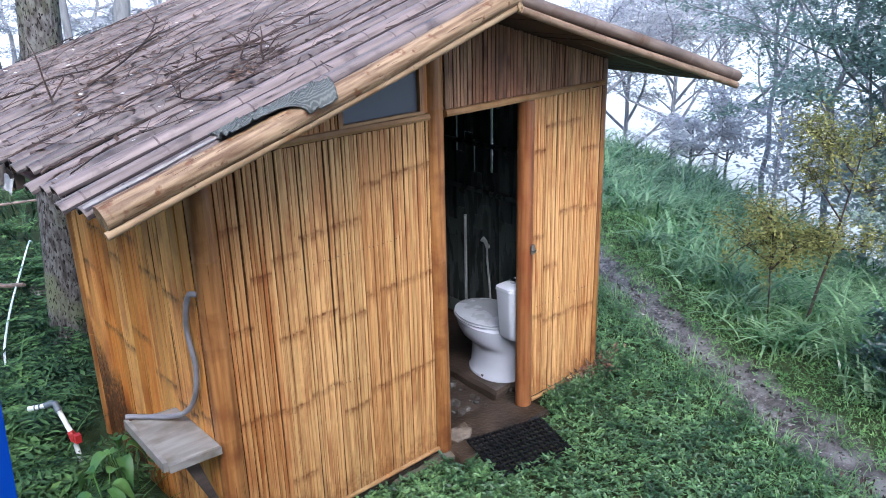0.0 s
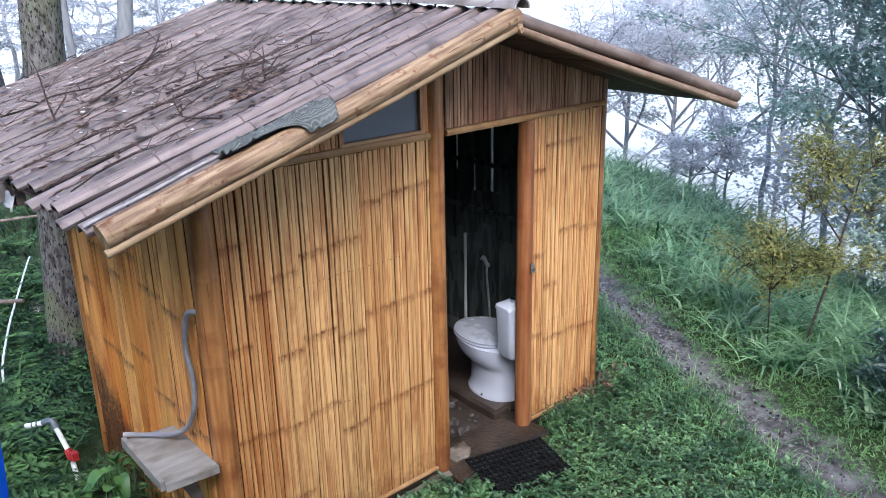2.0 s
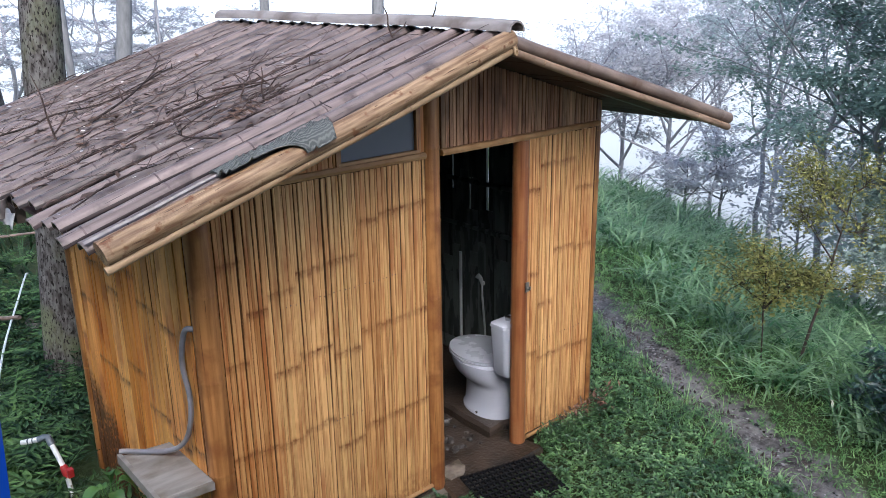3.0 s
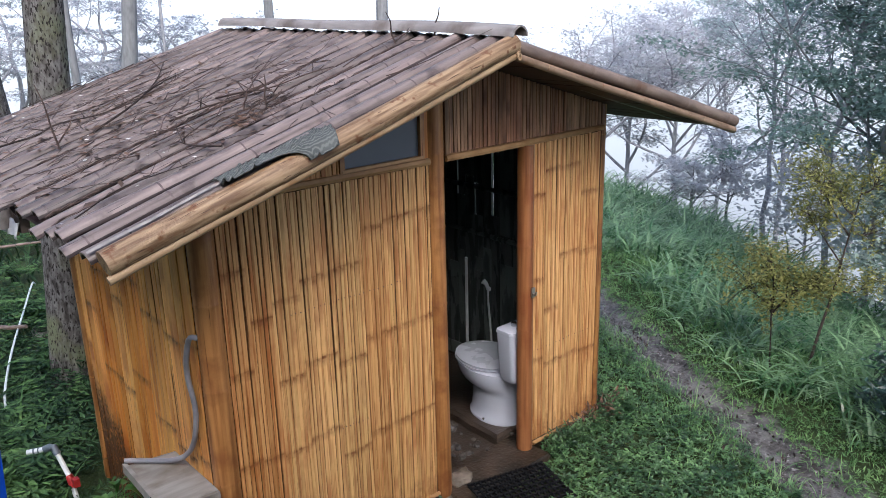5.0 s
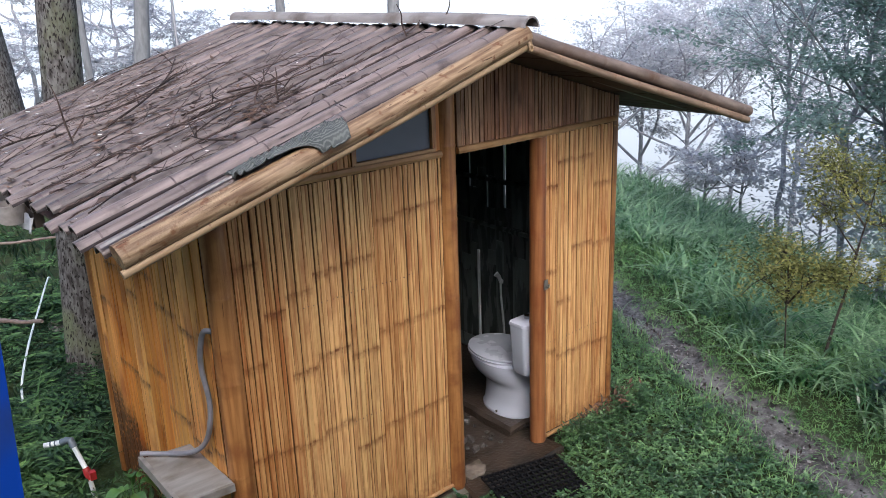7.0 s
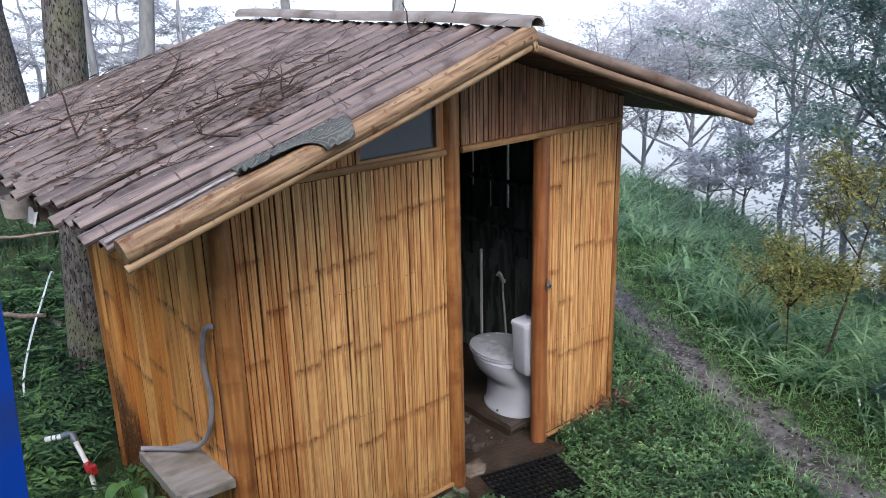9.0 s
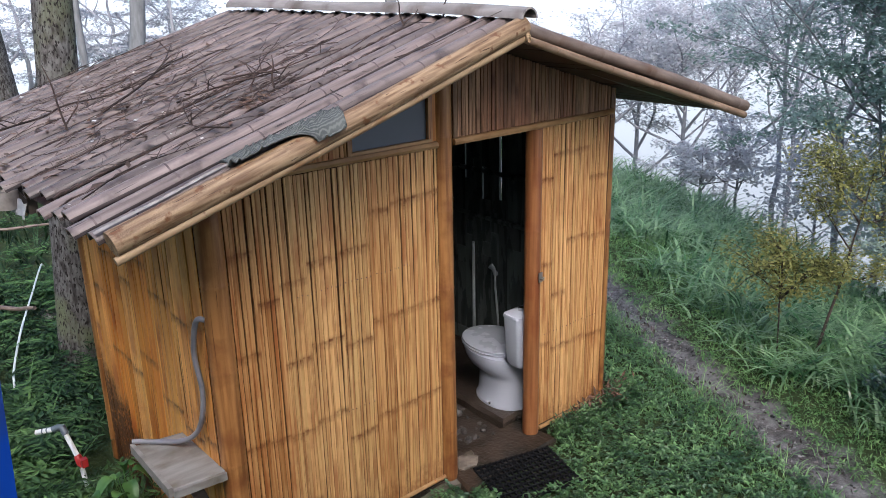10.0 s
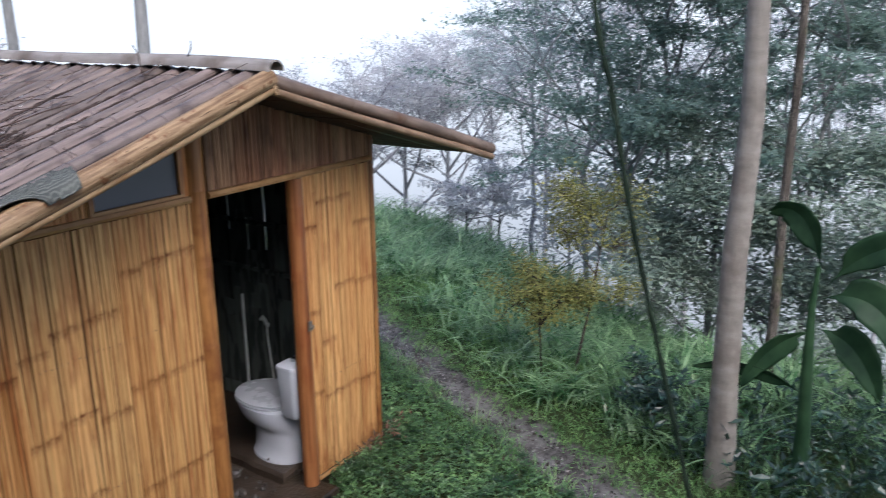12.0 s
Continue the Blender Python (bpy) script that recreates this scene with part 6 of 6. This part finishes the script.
def tree(name, label, x, y, height, r, mats, lean=(0.0, 0.0), limbs=9, first=0.35, spread=0.45, leaf=0.10, per=60, flat=0.35, twigs=4, bare=False, puff=0.5, segs=8, at_z=None, group=""):
    """A tapered trunk with limbs and side branches in one mesh, and a loose crown of single leaves in another."""
    z0 = (gz(x, y) if at_z is None else at_z) - 0.1
    t = thing(name, label, "tree", group, at=(x, y, z0))
    wood = Geo()
    top = Vector((lean[0] * height, lean[1] * height, height))
    trunk = [top * (k / 8) + Vector((rnd(-1, 1), rnd(-1, 1), 0)) * r * (0.3 if 0 < k < 8 else 0.0) for k in range(9)]
    rad = [r * (1.18 if k == 0 else 1) * (1 - 0.62 * k / 8) for k in range(9)]
    wood.tube(trunk, rad, segs)
    centres = []
    if not bare:
        for i in range(limbs):
            f = first + (1 - first) * (i + rnd(0, 0.8)) / limbs
            k = min(7, int(f * 8))
            p = trunk[k].lerp(trunk[k + 1], f * 8 - k) if f < 1 else trunk[8]
            a = 2.4 * i + rnd(-0.4, 0.4)
            ln = height * spread * (1.15 - 0.7 * f) * rnd(0.75, 1.2)
            line = branch_line(p, Vector((math.cos(a), math.sin(a), rnd(0.25, 0.7))), ln, 5, 0.3, 0.06)
            rr = r * 0.42 * (1.2 - 0.7 * f)
            wood.tube(line, [rr * (1 - 0.15 * j) for j in range(6)], 5, caps=False)
            for j in range(twigs):
                q = line[random.randint(2, 5)]
                tl = branch_line(q, Vector((math.cos(a + rnd(-1.3, 1.3)), math.sin(a + rnd(-1.3, 1.3)), rnd(0.0, 0.7))), ln * rnd(0.25, 0.5), 4, 0.35, 0.05)
                wood.tube(tl, [rr * 0.38 * (1 - 0.2 * m) for m in range(5)], 4, caps=False)
                centres += [tl[4], tl[3], tl[2].lerp(tl[3], rnd(0, 1))]
            centres.append(line[5])
    part("trunk", wood, mats[0], t, fix=False)
    if centres and per:
        c = np.array([tuple(v) for v in centres])
        pos = np.repeat(c, per, 0)
        sg = puff * rng.uniform(0.5, 1.2, len(c)).repeat(per)[:, None]
        pos = pos + rng.normal(0, 1, pos.shape) * sg * np.array([[1, 1, flat]])
        m = len(pos)
        part_mesh = plant_mesh("crown", [(0, flakes(pos, rng.uniform(0.6, 1.4, m) * leaf, rng.uniform(0, 6.28, m), rng.uniform(-0.7, 0.35, m), 0.5))], [mats[1]])
        ob = new("crown", part_mesh)
        ob.parent = t
    return t


def spreading_tree(label, x, y, top, r, mats, fork=0.25, limbs=8, reach=2.0, leaf=0.085, per=26, puff=0.22, flat=0.32, rise=0.5, group="", lean=(0, 0), twigs=4, lead=0.8):
    """A winding trunk whose arching limbs branch twice more and carry flat sprays of leaves."""
    z0 = gz(x, y) - 0.15
    height = top - z0
    t = thing("tree", label, "tree", group, at=(x, y, z0))
    wood, tips = Geo(), []
    tall = height * lead
    n = 9
    trunk = [Vector((0, 0, 0))]
    for k in range(1, n + 1):
        trunk.append(Vector((lean[0] * tall * k / n, lean[1] * tall * k / n, tall * k / n)) + Vector((rnd(-1, 1), rnd(-1, 1), 0)) * 0.035 * tall * (k / n))
    wood.tube(trunk, [r * (1.15 - 0.085 * k) for k in range(n + 1)], 9)

    def grow(p, d, length, rad, level):
        line = branch_line(p, d, length, 6, 0.20, 0.05 if level < 2 else 0.0)
        wood.tube(line, [rad * (1 - 0.11 * k) for k in range(7)], 6 if level < 2 else 4, caps=False)
        if level == 3:
            tips.extend(line[2:])
            return
        for j in range(twigs):
            f = 0.25 + 0.75 * (j + rnd(0, 0.9)) / twigs
            k = min(5, int(f * 6))
            side = Vector((rnd(-1, 1), rnd(-1, 1), rnd(-0.25, 0.35)))
            way = (line[k + 1] - line[k]).normalized() * 0.7 + side.normalized() * 0.8
            way.z *= 0.7
            grow(line[k].lerp(line[k + 1], f * 6 - k), way.normalized(), length * rnd(0.42, 0.62), rad * 0.48, level + 1)
        tips.extend(line[4:])

    for i in range(limbs):
        f = fork / lead + (1 - fork / lead) * (i + rnd(0, 0.7)) / limbs
        k = min(n - 1, int(f * n))
        a = 2.4 * i + rnd(-0.5, 0.5)
        out = reach * (1.15 - 0.45 * f) * rnd(0.7, 1.1)
        d = Vector((math.cos(a) * out, math.sin(a) * out, (height - trunk[k].z) * rise * rnd(0.6, 1.2)))
        grow(trunk[k].lerp(trunk[k + 1], f * n - k), d.normalized(), d.length, r * (0.75 - 0.4 * f), 1)
    grow(trunk[n], Vector((rnd(-0.2, 0.2), rnd(-0.2, 0.2), 1)), height - tall, r * 0.35, 2)
    part("trunk", wood, mats[0], t, fix=False)
    c = np.array([tuple(v) for v in tips])
    c = c[c[:, 2] < height * 1.04]
    size = puff * rng.uniform(0.45, 1.3, len(c)).repeat(per)[:, None]
    pos = np.repeat(c, per, 0) + rng.normal(0, 1, (len(c) * per, 3)) * size * np.array([[1, 1, flat]])
    m = len(pos)
    ob = new("crown", plant_mesh("crown", [(0, flakes(pos, rng.uniform(0.6, 1.4, m) * leaf, rng.uniform(0, 6.28, m), rng.uniform(-0.8, 0.3, m), 0.5))], [mats[1]]))
    ob.parent = t
    return t


def spot(az, dist):
    return cx + dist * math.cos(radians(az)), cy + dist * math.sin(radians(az))


# trunks behind the hut
x, y = 0.330, 2.98
tree("tree", "grey lichen-spotted tree trunk standing close behind the hut", x, y, 7.5, 0.158, (M_BARK_LICHEN, L_MID), (0.070, 0.0), 6, 0.75, 0.3, 0.10, 50, segs=18)
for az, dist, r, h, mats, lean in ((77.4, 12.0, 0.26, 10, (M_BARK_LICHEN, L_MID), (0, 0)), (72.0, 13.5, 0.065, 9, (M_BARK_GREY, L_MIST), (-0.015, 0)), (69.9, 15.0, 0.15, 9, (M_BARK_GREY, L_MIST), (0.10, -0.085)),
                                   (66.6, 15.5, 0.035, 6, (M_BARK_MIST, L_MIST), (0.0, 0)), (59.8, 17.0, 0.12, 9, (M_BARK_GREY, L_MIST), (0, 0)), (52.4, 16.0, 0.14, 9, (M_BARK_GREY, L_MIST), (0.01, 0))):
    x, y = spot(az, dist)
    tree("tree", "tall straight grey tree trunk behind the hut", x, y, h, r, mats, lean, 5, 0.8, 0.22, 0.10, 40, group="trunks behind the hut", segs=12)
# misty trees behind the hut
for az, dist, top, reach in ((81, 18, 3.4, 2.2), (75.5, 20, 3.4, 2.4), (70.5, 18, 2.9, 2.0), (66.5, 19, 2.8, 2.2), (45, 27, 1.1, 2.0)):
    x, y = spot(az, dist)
    spreading_tree("feathery tree with its colours paled for the mist", x, y, top, 0.07, (M_BARK_MIST, L_MIST), 0.2, 7, reach, 0.08, 17, 0.15, 0.16, group="misty trees", twigs=3)
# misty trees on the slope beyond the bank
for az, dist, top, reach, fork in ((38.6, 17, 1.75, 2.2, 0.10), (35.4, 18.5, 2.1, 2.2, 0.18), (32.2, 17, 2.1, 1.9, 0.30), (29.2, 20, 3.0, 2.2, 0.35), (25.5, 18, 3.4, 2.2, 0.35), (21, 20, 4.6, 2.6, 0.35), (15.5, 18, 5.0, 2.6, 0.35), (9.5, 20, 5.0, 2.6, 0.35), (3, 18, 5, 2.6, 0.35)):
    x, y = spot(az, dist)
    spreading_tree("spreading tree on the slope, colours paled for the mist", x, y, top, 0.06, (M_BARK_MIST, L_MIST), fork, 9, reach, 0.08, 20, 0.16, 0.35, group="misty trees", twigs=3)
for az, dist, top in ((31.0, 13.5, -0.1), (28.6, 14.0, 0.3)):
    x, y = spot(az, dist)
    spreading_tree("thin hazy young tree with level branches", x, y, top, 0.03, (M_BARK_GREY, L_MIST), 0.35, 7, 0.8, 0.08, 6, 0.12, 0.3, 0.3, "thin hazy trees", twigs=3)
# nearer dark trees
for az, dist, top, mats, fork, reach, per in ((26.2, 13.0, 3.6, (M_BARK_MIST, L_MID), 0.42, 1.2, 4), (22.2, 11.0, 4.6, (M_BARK_MIST, L_TREE), 0.22, 1.5, 8), (19.6, 9.4, 2.4, (M_BARK_GREY, L_TREE), 0.25, 1.1, 8), (17.0, 10.4, 5.0, (M_BARK_GREY, L_TREE), 0.16, 1.7, 11),
                                              (12.5, 11.5, 5.2, (M_BARK_GREY, L_TREE), 0.16, 1.8, 15), (7.5, 9.8, 5.0, (M_BARK_GREY, L_TREE), 0.2, 1.7, 15), (2.0, 10.5, 5.0, (M_BARK_GREY, L_TREE), 0.25, 1.9, 14)):
    x, y = spot(az, dist)
    spreading_tree("dark green feathery tree on the slope", x, y, top, 0.04, mats, fork, 9, reach, 0.068, int(per * (3.4 if az < 19 else 2.6)), 0.15, 0.30, group="trees on the slope", twigs=3)

# low leafy trees filling the slope below
for az, dist, top in ((13.5, 8.8, 1.2), (9.3, 8.6, 1.2), (1.5, 8.0, 1.2)):
    x, y = spot(az, dist)
    z = gz(x, y)
    tree("tree", "low dark green leafy tree on the slope", x, y, top - z, 0.05, (M_BARK_GREY, L_SHRUB), (0, 0), 12, 0.15, 0.45, 0.06, 100, 0.45, 5, puff=0.20, group="low trees on the slope")
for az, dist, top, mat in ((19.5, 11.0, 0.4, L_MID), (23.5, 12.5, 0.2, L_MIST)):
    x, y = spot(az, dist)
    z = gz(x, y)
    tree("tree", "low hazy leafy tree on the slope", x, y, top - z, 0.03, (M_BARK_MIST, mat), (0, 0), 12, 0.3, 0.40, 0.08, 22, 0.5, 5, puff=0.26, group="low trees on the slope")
x, y = spot(9.2, 6.6)
tree("tree", "dark mossy tree trunk behind the pale trunk", x, y, 6.5, 0.042, (M_BARK, L_SHRUB), (0.0, 0.0), 8, 0.6, 0.3, 0.07, 80, 0.4)

# pale leaning trunk by the path
tree("tree", "smooth pale grey tree trunk beside the footpath", 3.31, -1.90, 6.0, 0.082, (M_BARK_PALE, L_TREE), (0.012, 0.004), 6, 0.75, 0.4, 0.09, 60, segs=16)


STEM = [(-0.36, -2.95, 0.85), (-0.385, -2.81, 1.5), (-0.407, -2.67, 2.064), (-0.42, -2.627, 2.241), (-0.43, -2.60, 2.358), (-0.438, -2.579, 2.469),
        (-0.447, -2.559, 2.57), (-0.46, -2.52, 2.9), (-0.48, -2.48, 3.3)]


def leaning_stem():
    """A thin wiry stem that climbs close by the terrace."""
    t = thing("climbing_stem", "thin dark green climbing stem with small knots", "stem")
    g = Geo()
    pts = spline(STEM, 8)
    g.tube(pts, [0.0029 + 0.0007 * math.sin(2.1 * k) for k in range(len(pts))], 8)
    part("stem", g, M_STEM, t)
    pos = np.array([tuple(pts[i]) for i in rng.integers(4, len(pts), 120)]) + rng.normal(0, 0.002, (120, 3))
    ob = new("moss_tuft", plant_mesh("moss_tuft", [(0, leaves(pos, rng.uniform(0.003, 0.008, 120), rng.uniform(0, 6.28, 120), rng.uniform(-1, 0.5, 120)))], [L_DARK]))
    ob.parent = t
    tagged(ob, kind="stuff")


leaning_stem()


def bush(name, label, x, y, h, w, stems, mat, leaf, n, z_from=0.3, category="bush", aspect=0.5, lean=(0, 0), wood=M_BARK, puff=0.07):
    z0 = gz(x, y) - 0.05
    t = thing(name, label, category, at=(x, y, z0))
    g = Geo()
    tips = []
    for i in range(stems):
        a = 2.4 * i + rnd(-0.4, 0.4)
        line = branch_line(Vector((0.02 * math.cos(a), 0.02 * math.sin(a), 0)), Vector((math.cos(a) * w / h * 0.7 + lean[0], math.sin(a) * w / h * 0.7 + lean[1], 1)), h * rnd(0.7, 1.0), 6, 0.18, 0.1)
        g = Geo()
        g.tube(line, [0.009 * h * (1 - 0.13 * k) for k in range(7)], 6, caps=False)
        for j in range(5):
            q = line[random.randint(2, 6)]
            tl = branch_line(q, Vector((math.cos(a + rnd(-2, 2)), math.sin(a + rnd(-2, 2)), rnd(0.2, 0.9))), w * rnd(0.3, 0.7), 4, 0.3, 0.08)
            g.tube(tl, [0.005 * h * (1 - 0.18 * k) for k in range(5)], 4, caps=False)
            tips += tl[1:]
        tips += [p for p in line if p.z > h * z_from]
        part("stem", g, wood, t, fix=False)
    c = np.array([tuple(v) for v in tips])
    pos = c[rng.integers(0, len(c), n)] + rng.normal(0, 1, (n, 3)) * np.array([[puff, puff, puff * 0.75]]) * max(0.5, w)
    pos = pos[pos[:, 2] > h * z_from * 0.5]
    n = len(pos)
    ob = new("foliage", plant_mesh("foliage", [(0, leaves(pos, rng.uniform(0.6, 1.3, n) * leaf, rng.uniform(0, 6.28, n), rng.uniform(-0.6, 0.6, n), aspect))], [mat]))
    ob.parent = t
    return t


def forked_sapling(label, x, y, trunk, limbs, mat, leaf):
    """A thin bent trunk, and limbs that each end in a rounded clump of small leaves; (sideways, height) in one plane, depth at random."""
    side, away = Vector((0.75, -0.66, 0)), Vector((0.66, 0.75, 0))
    t = thing("sapling", label, "sapling", at=(x, y, gz(x, y) - 0.04))
    at = lambda q, d=0.0: side * q[0] + away * d + Vector((0, 0, q[1]))
    g = Geo()
    line = spline([at(q) for q in trunk], 4)
    g.tube(line, [0.0085 * trunk[-1][1] * (1 - 0.75 * k / len(line)) for k in range(len(line))], 8)
    part("trunk", g, M_DARKWOOD, t)
    spots, size = [], []
    for root, tip, radius, count in limbs:
        d = rnd(-0.10, 0.10)
        a, b = at(root), at(tip, d)
        g = Geo()
        arm = spline([a, a.lerp(b, 0.5) + Vector((rnd(-0.02, 0.02), rnd(-0.02, 0.02), -0.03)), b], 4)
        g.tube(arm, [0.008 * (1 - 0.8 * k / len(arm)) for k in range(len(arm))], 6)
        for k in range(int(count / 34)):
            q = arm[random.randint(len(arm) // 2, len(arm) - 1)]
            way = Vector((random.gauss(0, 1), random.gauss(0, 1), random.gauss(0.2, 0.8))).normalized()
            e = b + way * radius * rnd(0.35, 1.25)
            tw = [q, q.lerp(e, 0.5) + Vector((0, 0, 0.02)), e]
            g.tube(tw, [0.003, 0.002, 0.001], 4, caps=False)
            for m in range(34):
                spots.append(tuple(tw[1].lerp(e, rnd(0.2, 1.15)) + Vector((random.gauss(0, 1), random.gauss(0, 1), random.gauss(0, 0.8))) * radius * 0.20))
                size.append(rnd(0.6, 1.3) * leaf)
        part("branch", g, M_DARKWOOD, t, fix=False)
    n = len(spots)
    ob = new("foliage", plant_mesh("foliage", [(0, leaves(np.array(spots), np.array(size), rng.uniform(0, 6.28, n), rng.uniform(-0.9, 0.5, n), 0.45))], [mat]))
    ob.parent = t
    return t


forked_sapling("young forked tree with small olive-yellow leaves beside tall grass", 4.30, -0.58, [(-0.06, 0.0), (0.0, 0.34), (0.06, 0.62), (0.10, 0.90), (0.15, 1.20), (0.18, 1.45)],
               [((0.13, 1.05), (-0.12, 1.46), 0.25, 1305), ((0.10, 0.85), (-0.18, 1.22), 0.18, 585), ((0.15, 1.2), (0.06, 1.34), 0.20, 540), ((0.17, 1.35), (0.28, 1.46), 0.20, 495),
                ((0.06, 0.60), (-0.12, 0.74), 0.20, 855), ((0.08, 0.70), (0.10, 0.72), 0.18, 540), ((0.08, 0.66), (0.28, 0.72), 0.18, 405), ((0.13, 1.1), (0.28, 1.10), 0.18, 405)], L_YELLOW, 0.034)
forked_sapling("small round shrub with yellow-green leaves among the tall grass", 4.02, -0.34, [(0.04, 0.0), (0.02, 0.36), (0.0, 0.56), (-0.02, 0.76)],
               [((0.01, 0.46), (-0.02, 0.83), 0.22, 1170), ((0.01, 0.51), (-0.16, 0.70), 0.20, 765), ((0.02, 0.46), (0.17, 0.68), 0.20, 765), ((0.02, 0.36), (0.02, 0.54), 0.18, 585)], L_YELLOW, 0.034)
bush("shrub", "low shrub with dark bluish-green leaves by the path", 3.80, -1.27, 0.36, 0.31, 9, L_DARK, 0.075, 700, 0.1, "shrub", 0.42)


def banana(x, y):
    t = thing("banana_plant", "banana plant with broad drooping green leaves beside the path", "banana plant", at=(x, y, gz(x, y) - 0.05))
    g = Geo()
    g.tube([(0, 0, 0), (0.01, 0.0, 0.5), (0.0, 0.02, 0.95), (0.0, 0.03, 1.25), (0.0, 0.02, 1.48)], [0.055, 0.042, 0.030, 0.020, 0.012], 12)
    part("stem", g, L_BANANA, t, "green banana stem")
    side, away = Vector((0.14, -0.99, 0)), Vector((0.98, 0.17, 0))
    for start, ctrl, tip, wd, depth in (((0.0, 1.44), (-0.10, 1.86), (-0.29, 1.74), 0.085, 0.12), ((0.04, 1.38), (0.22, 1.74), (0.64, 1.70), 0.085, -0.2), ((0.02, 1.30), (0.32, 1.44), (0.45, 0.98), 0.12, -0.05),
                                        ((0.02, 1.12), (0.22, 1.10), (0.36, 0.72), 0.10, 0.1), ((-0.02, 1.10), (-0.22, 1.06), (-0.36, 0.76), 0.08, -0.1), ((-0.02, 0.72), (-0.30, 0.92), (-0.62, 0.84), 0.05, -0.1)):
        n = 16
        p0, p1, p2 = ((side * q[0] + Vector((0, 0, q[1]))) for q in (start, ctrl, tip))
        p1, p2 = p1 + away * depth * 0.5, p2 + away * depth
        rows = []
        for k in range(n + 1):
            f = k / n
            c = p0 * (1 - f) ** 2 + p1 * 2 * f * (1 - f) + p2 * f * f
            d = ((p1 - p0) * (1 - f) + (p2 - p1) * f).normalized()
            w = wd * (math.sin(math.pi * min(1, f * 0.9 + 0.08)) ** 0.7) * (0.08 + 0.92 * float(smooth01(0.06, 0.34, f)))
            s1 = (d.cross(away).normalized() + away * 0.45).normalized()
            fold = d.cross(s1).normalized()
            row = []
            for j in range(-4, 5):
                e = j / 4
                tear = 0.02 * math.sin(23 * f + 5 * e) * abs(e)
                row.append(tuple(c + s1 * w * e + d * tear + fold * (abs(e) * w * 0.35)))
            rows.append(row)
        g = Geo()
        g.loft(rows, False, False)
        ob = part("leaf", g, L_BANANA, t, fix=False)
        ob.modifiers.new("thick", "SOLIDIFY").thickness = 0.002
    return t


banana(3.46, -2.30)
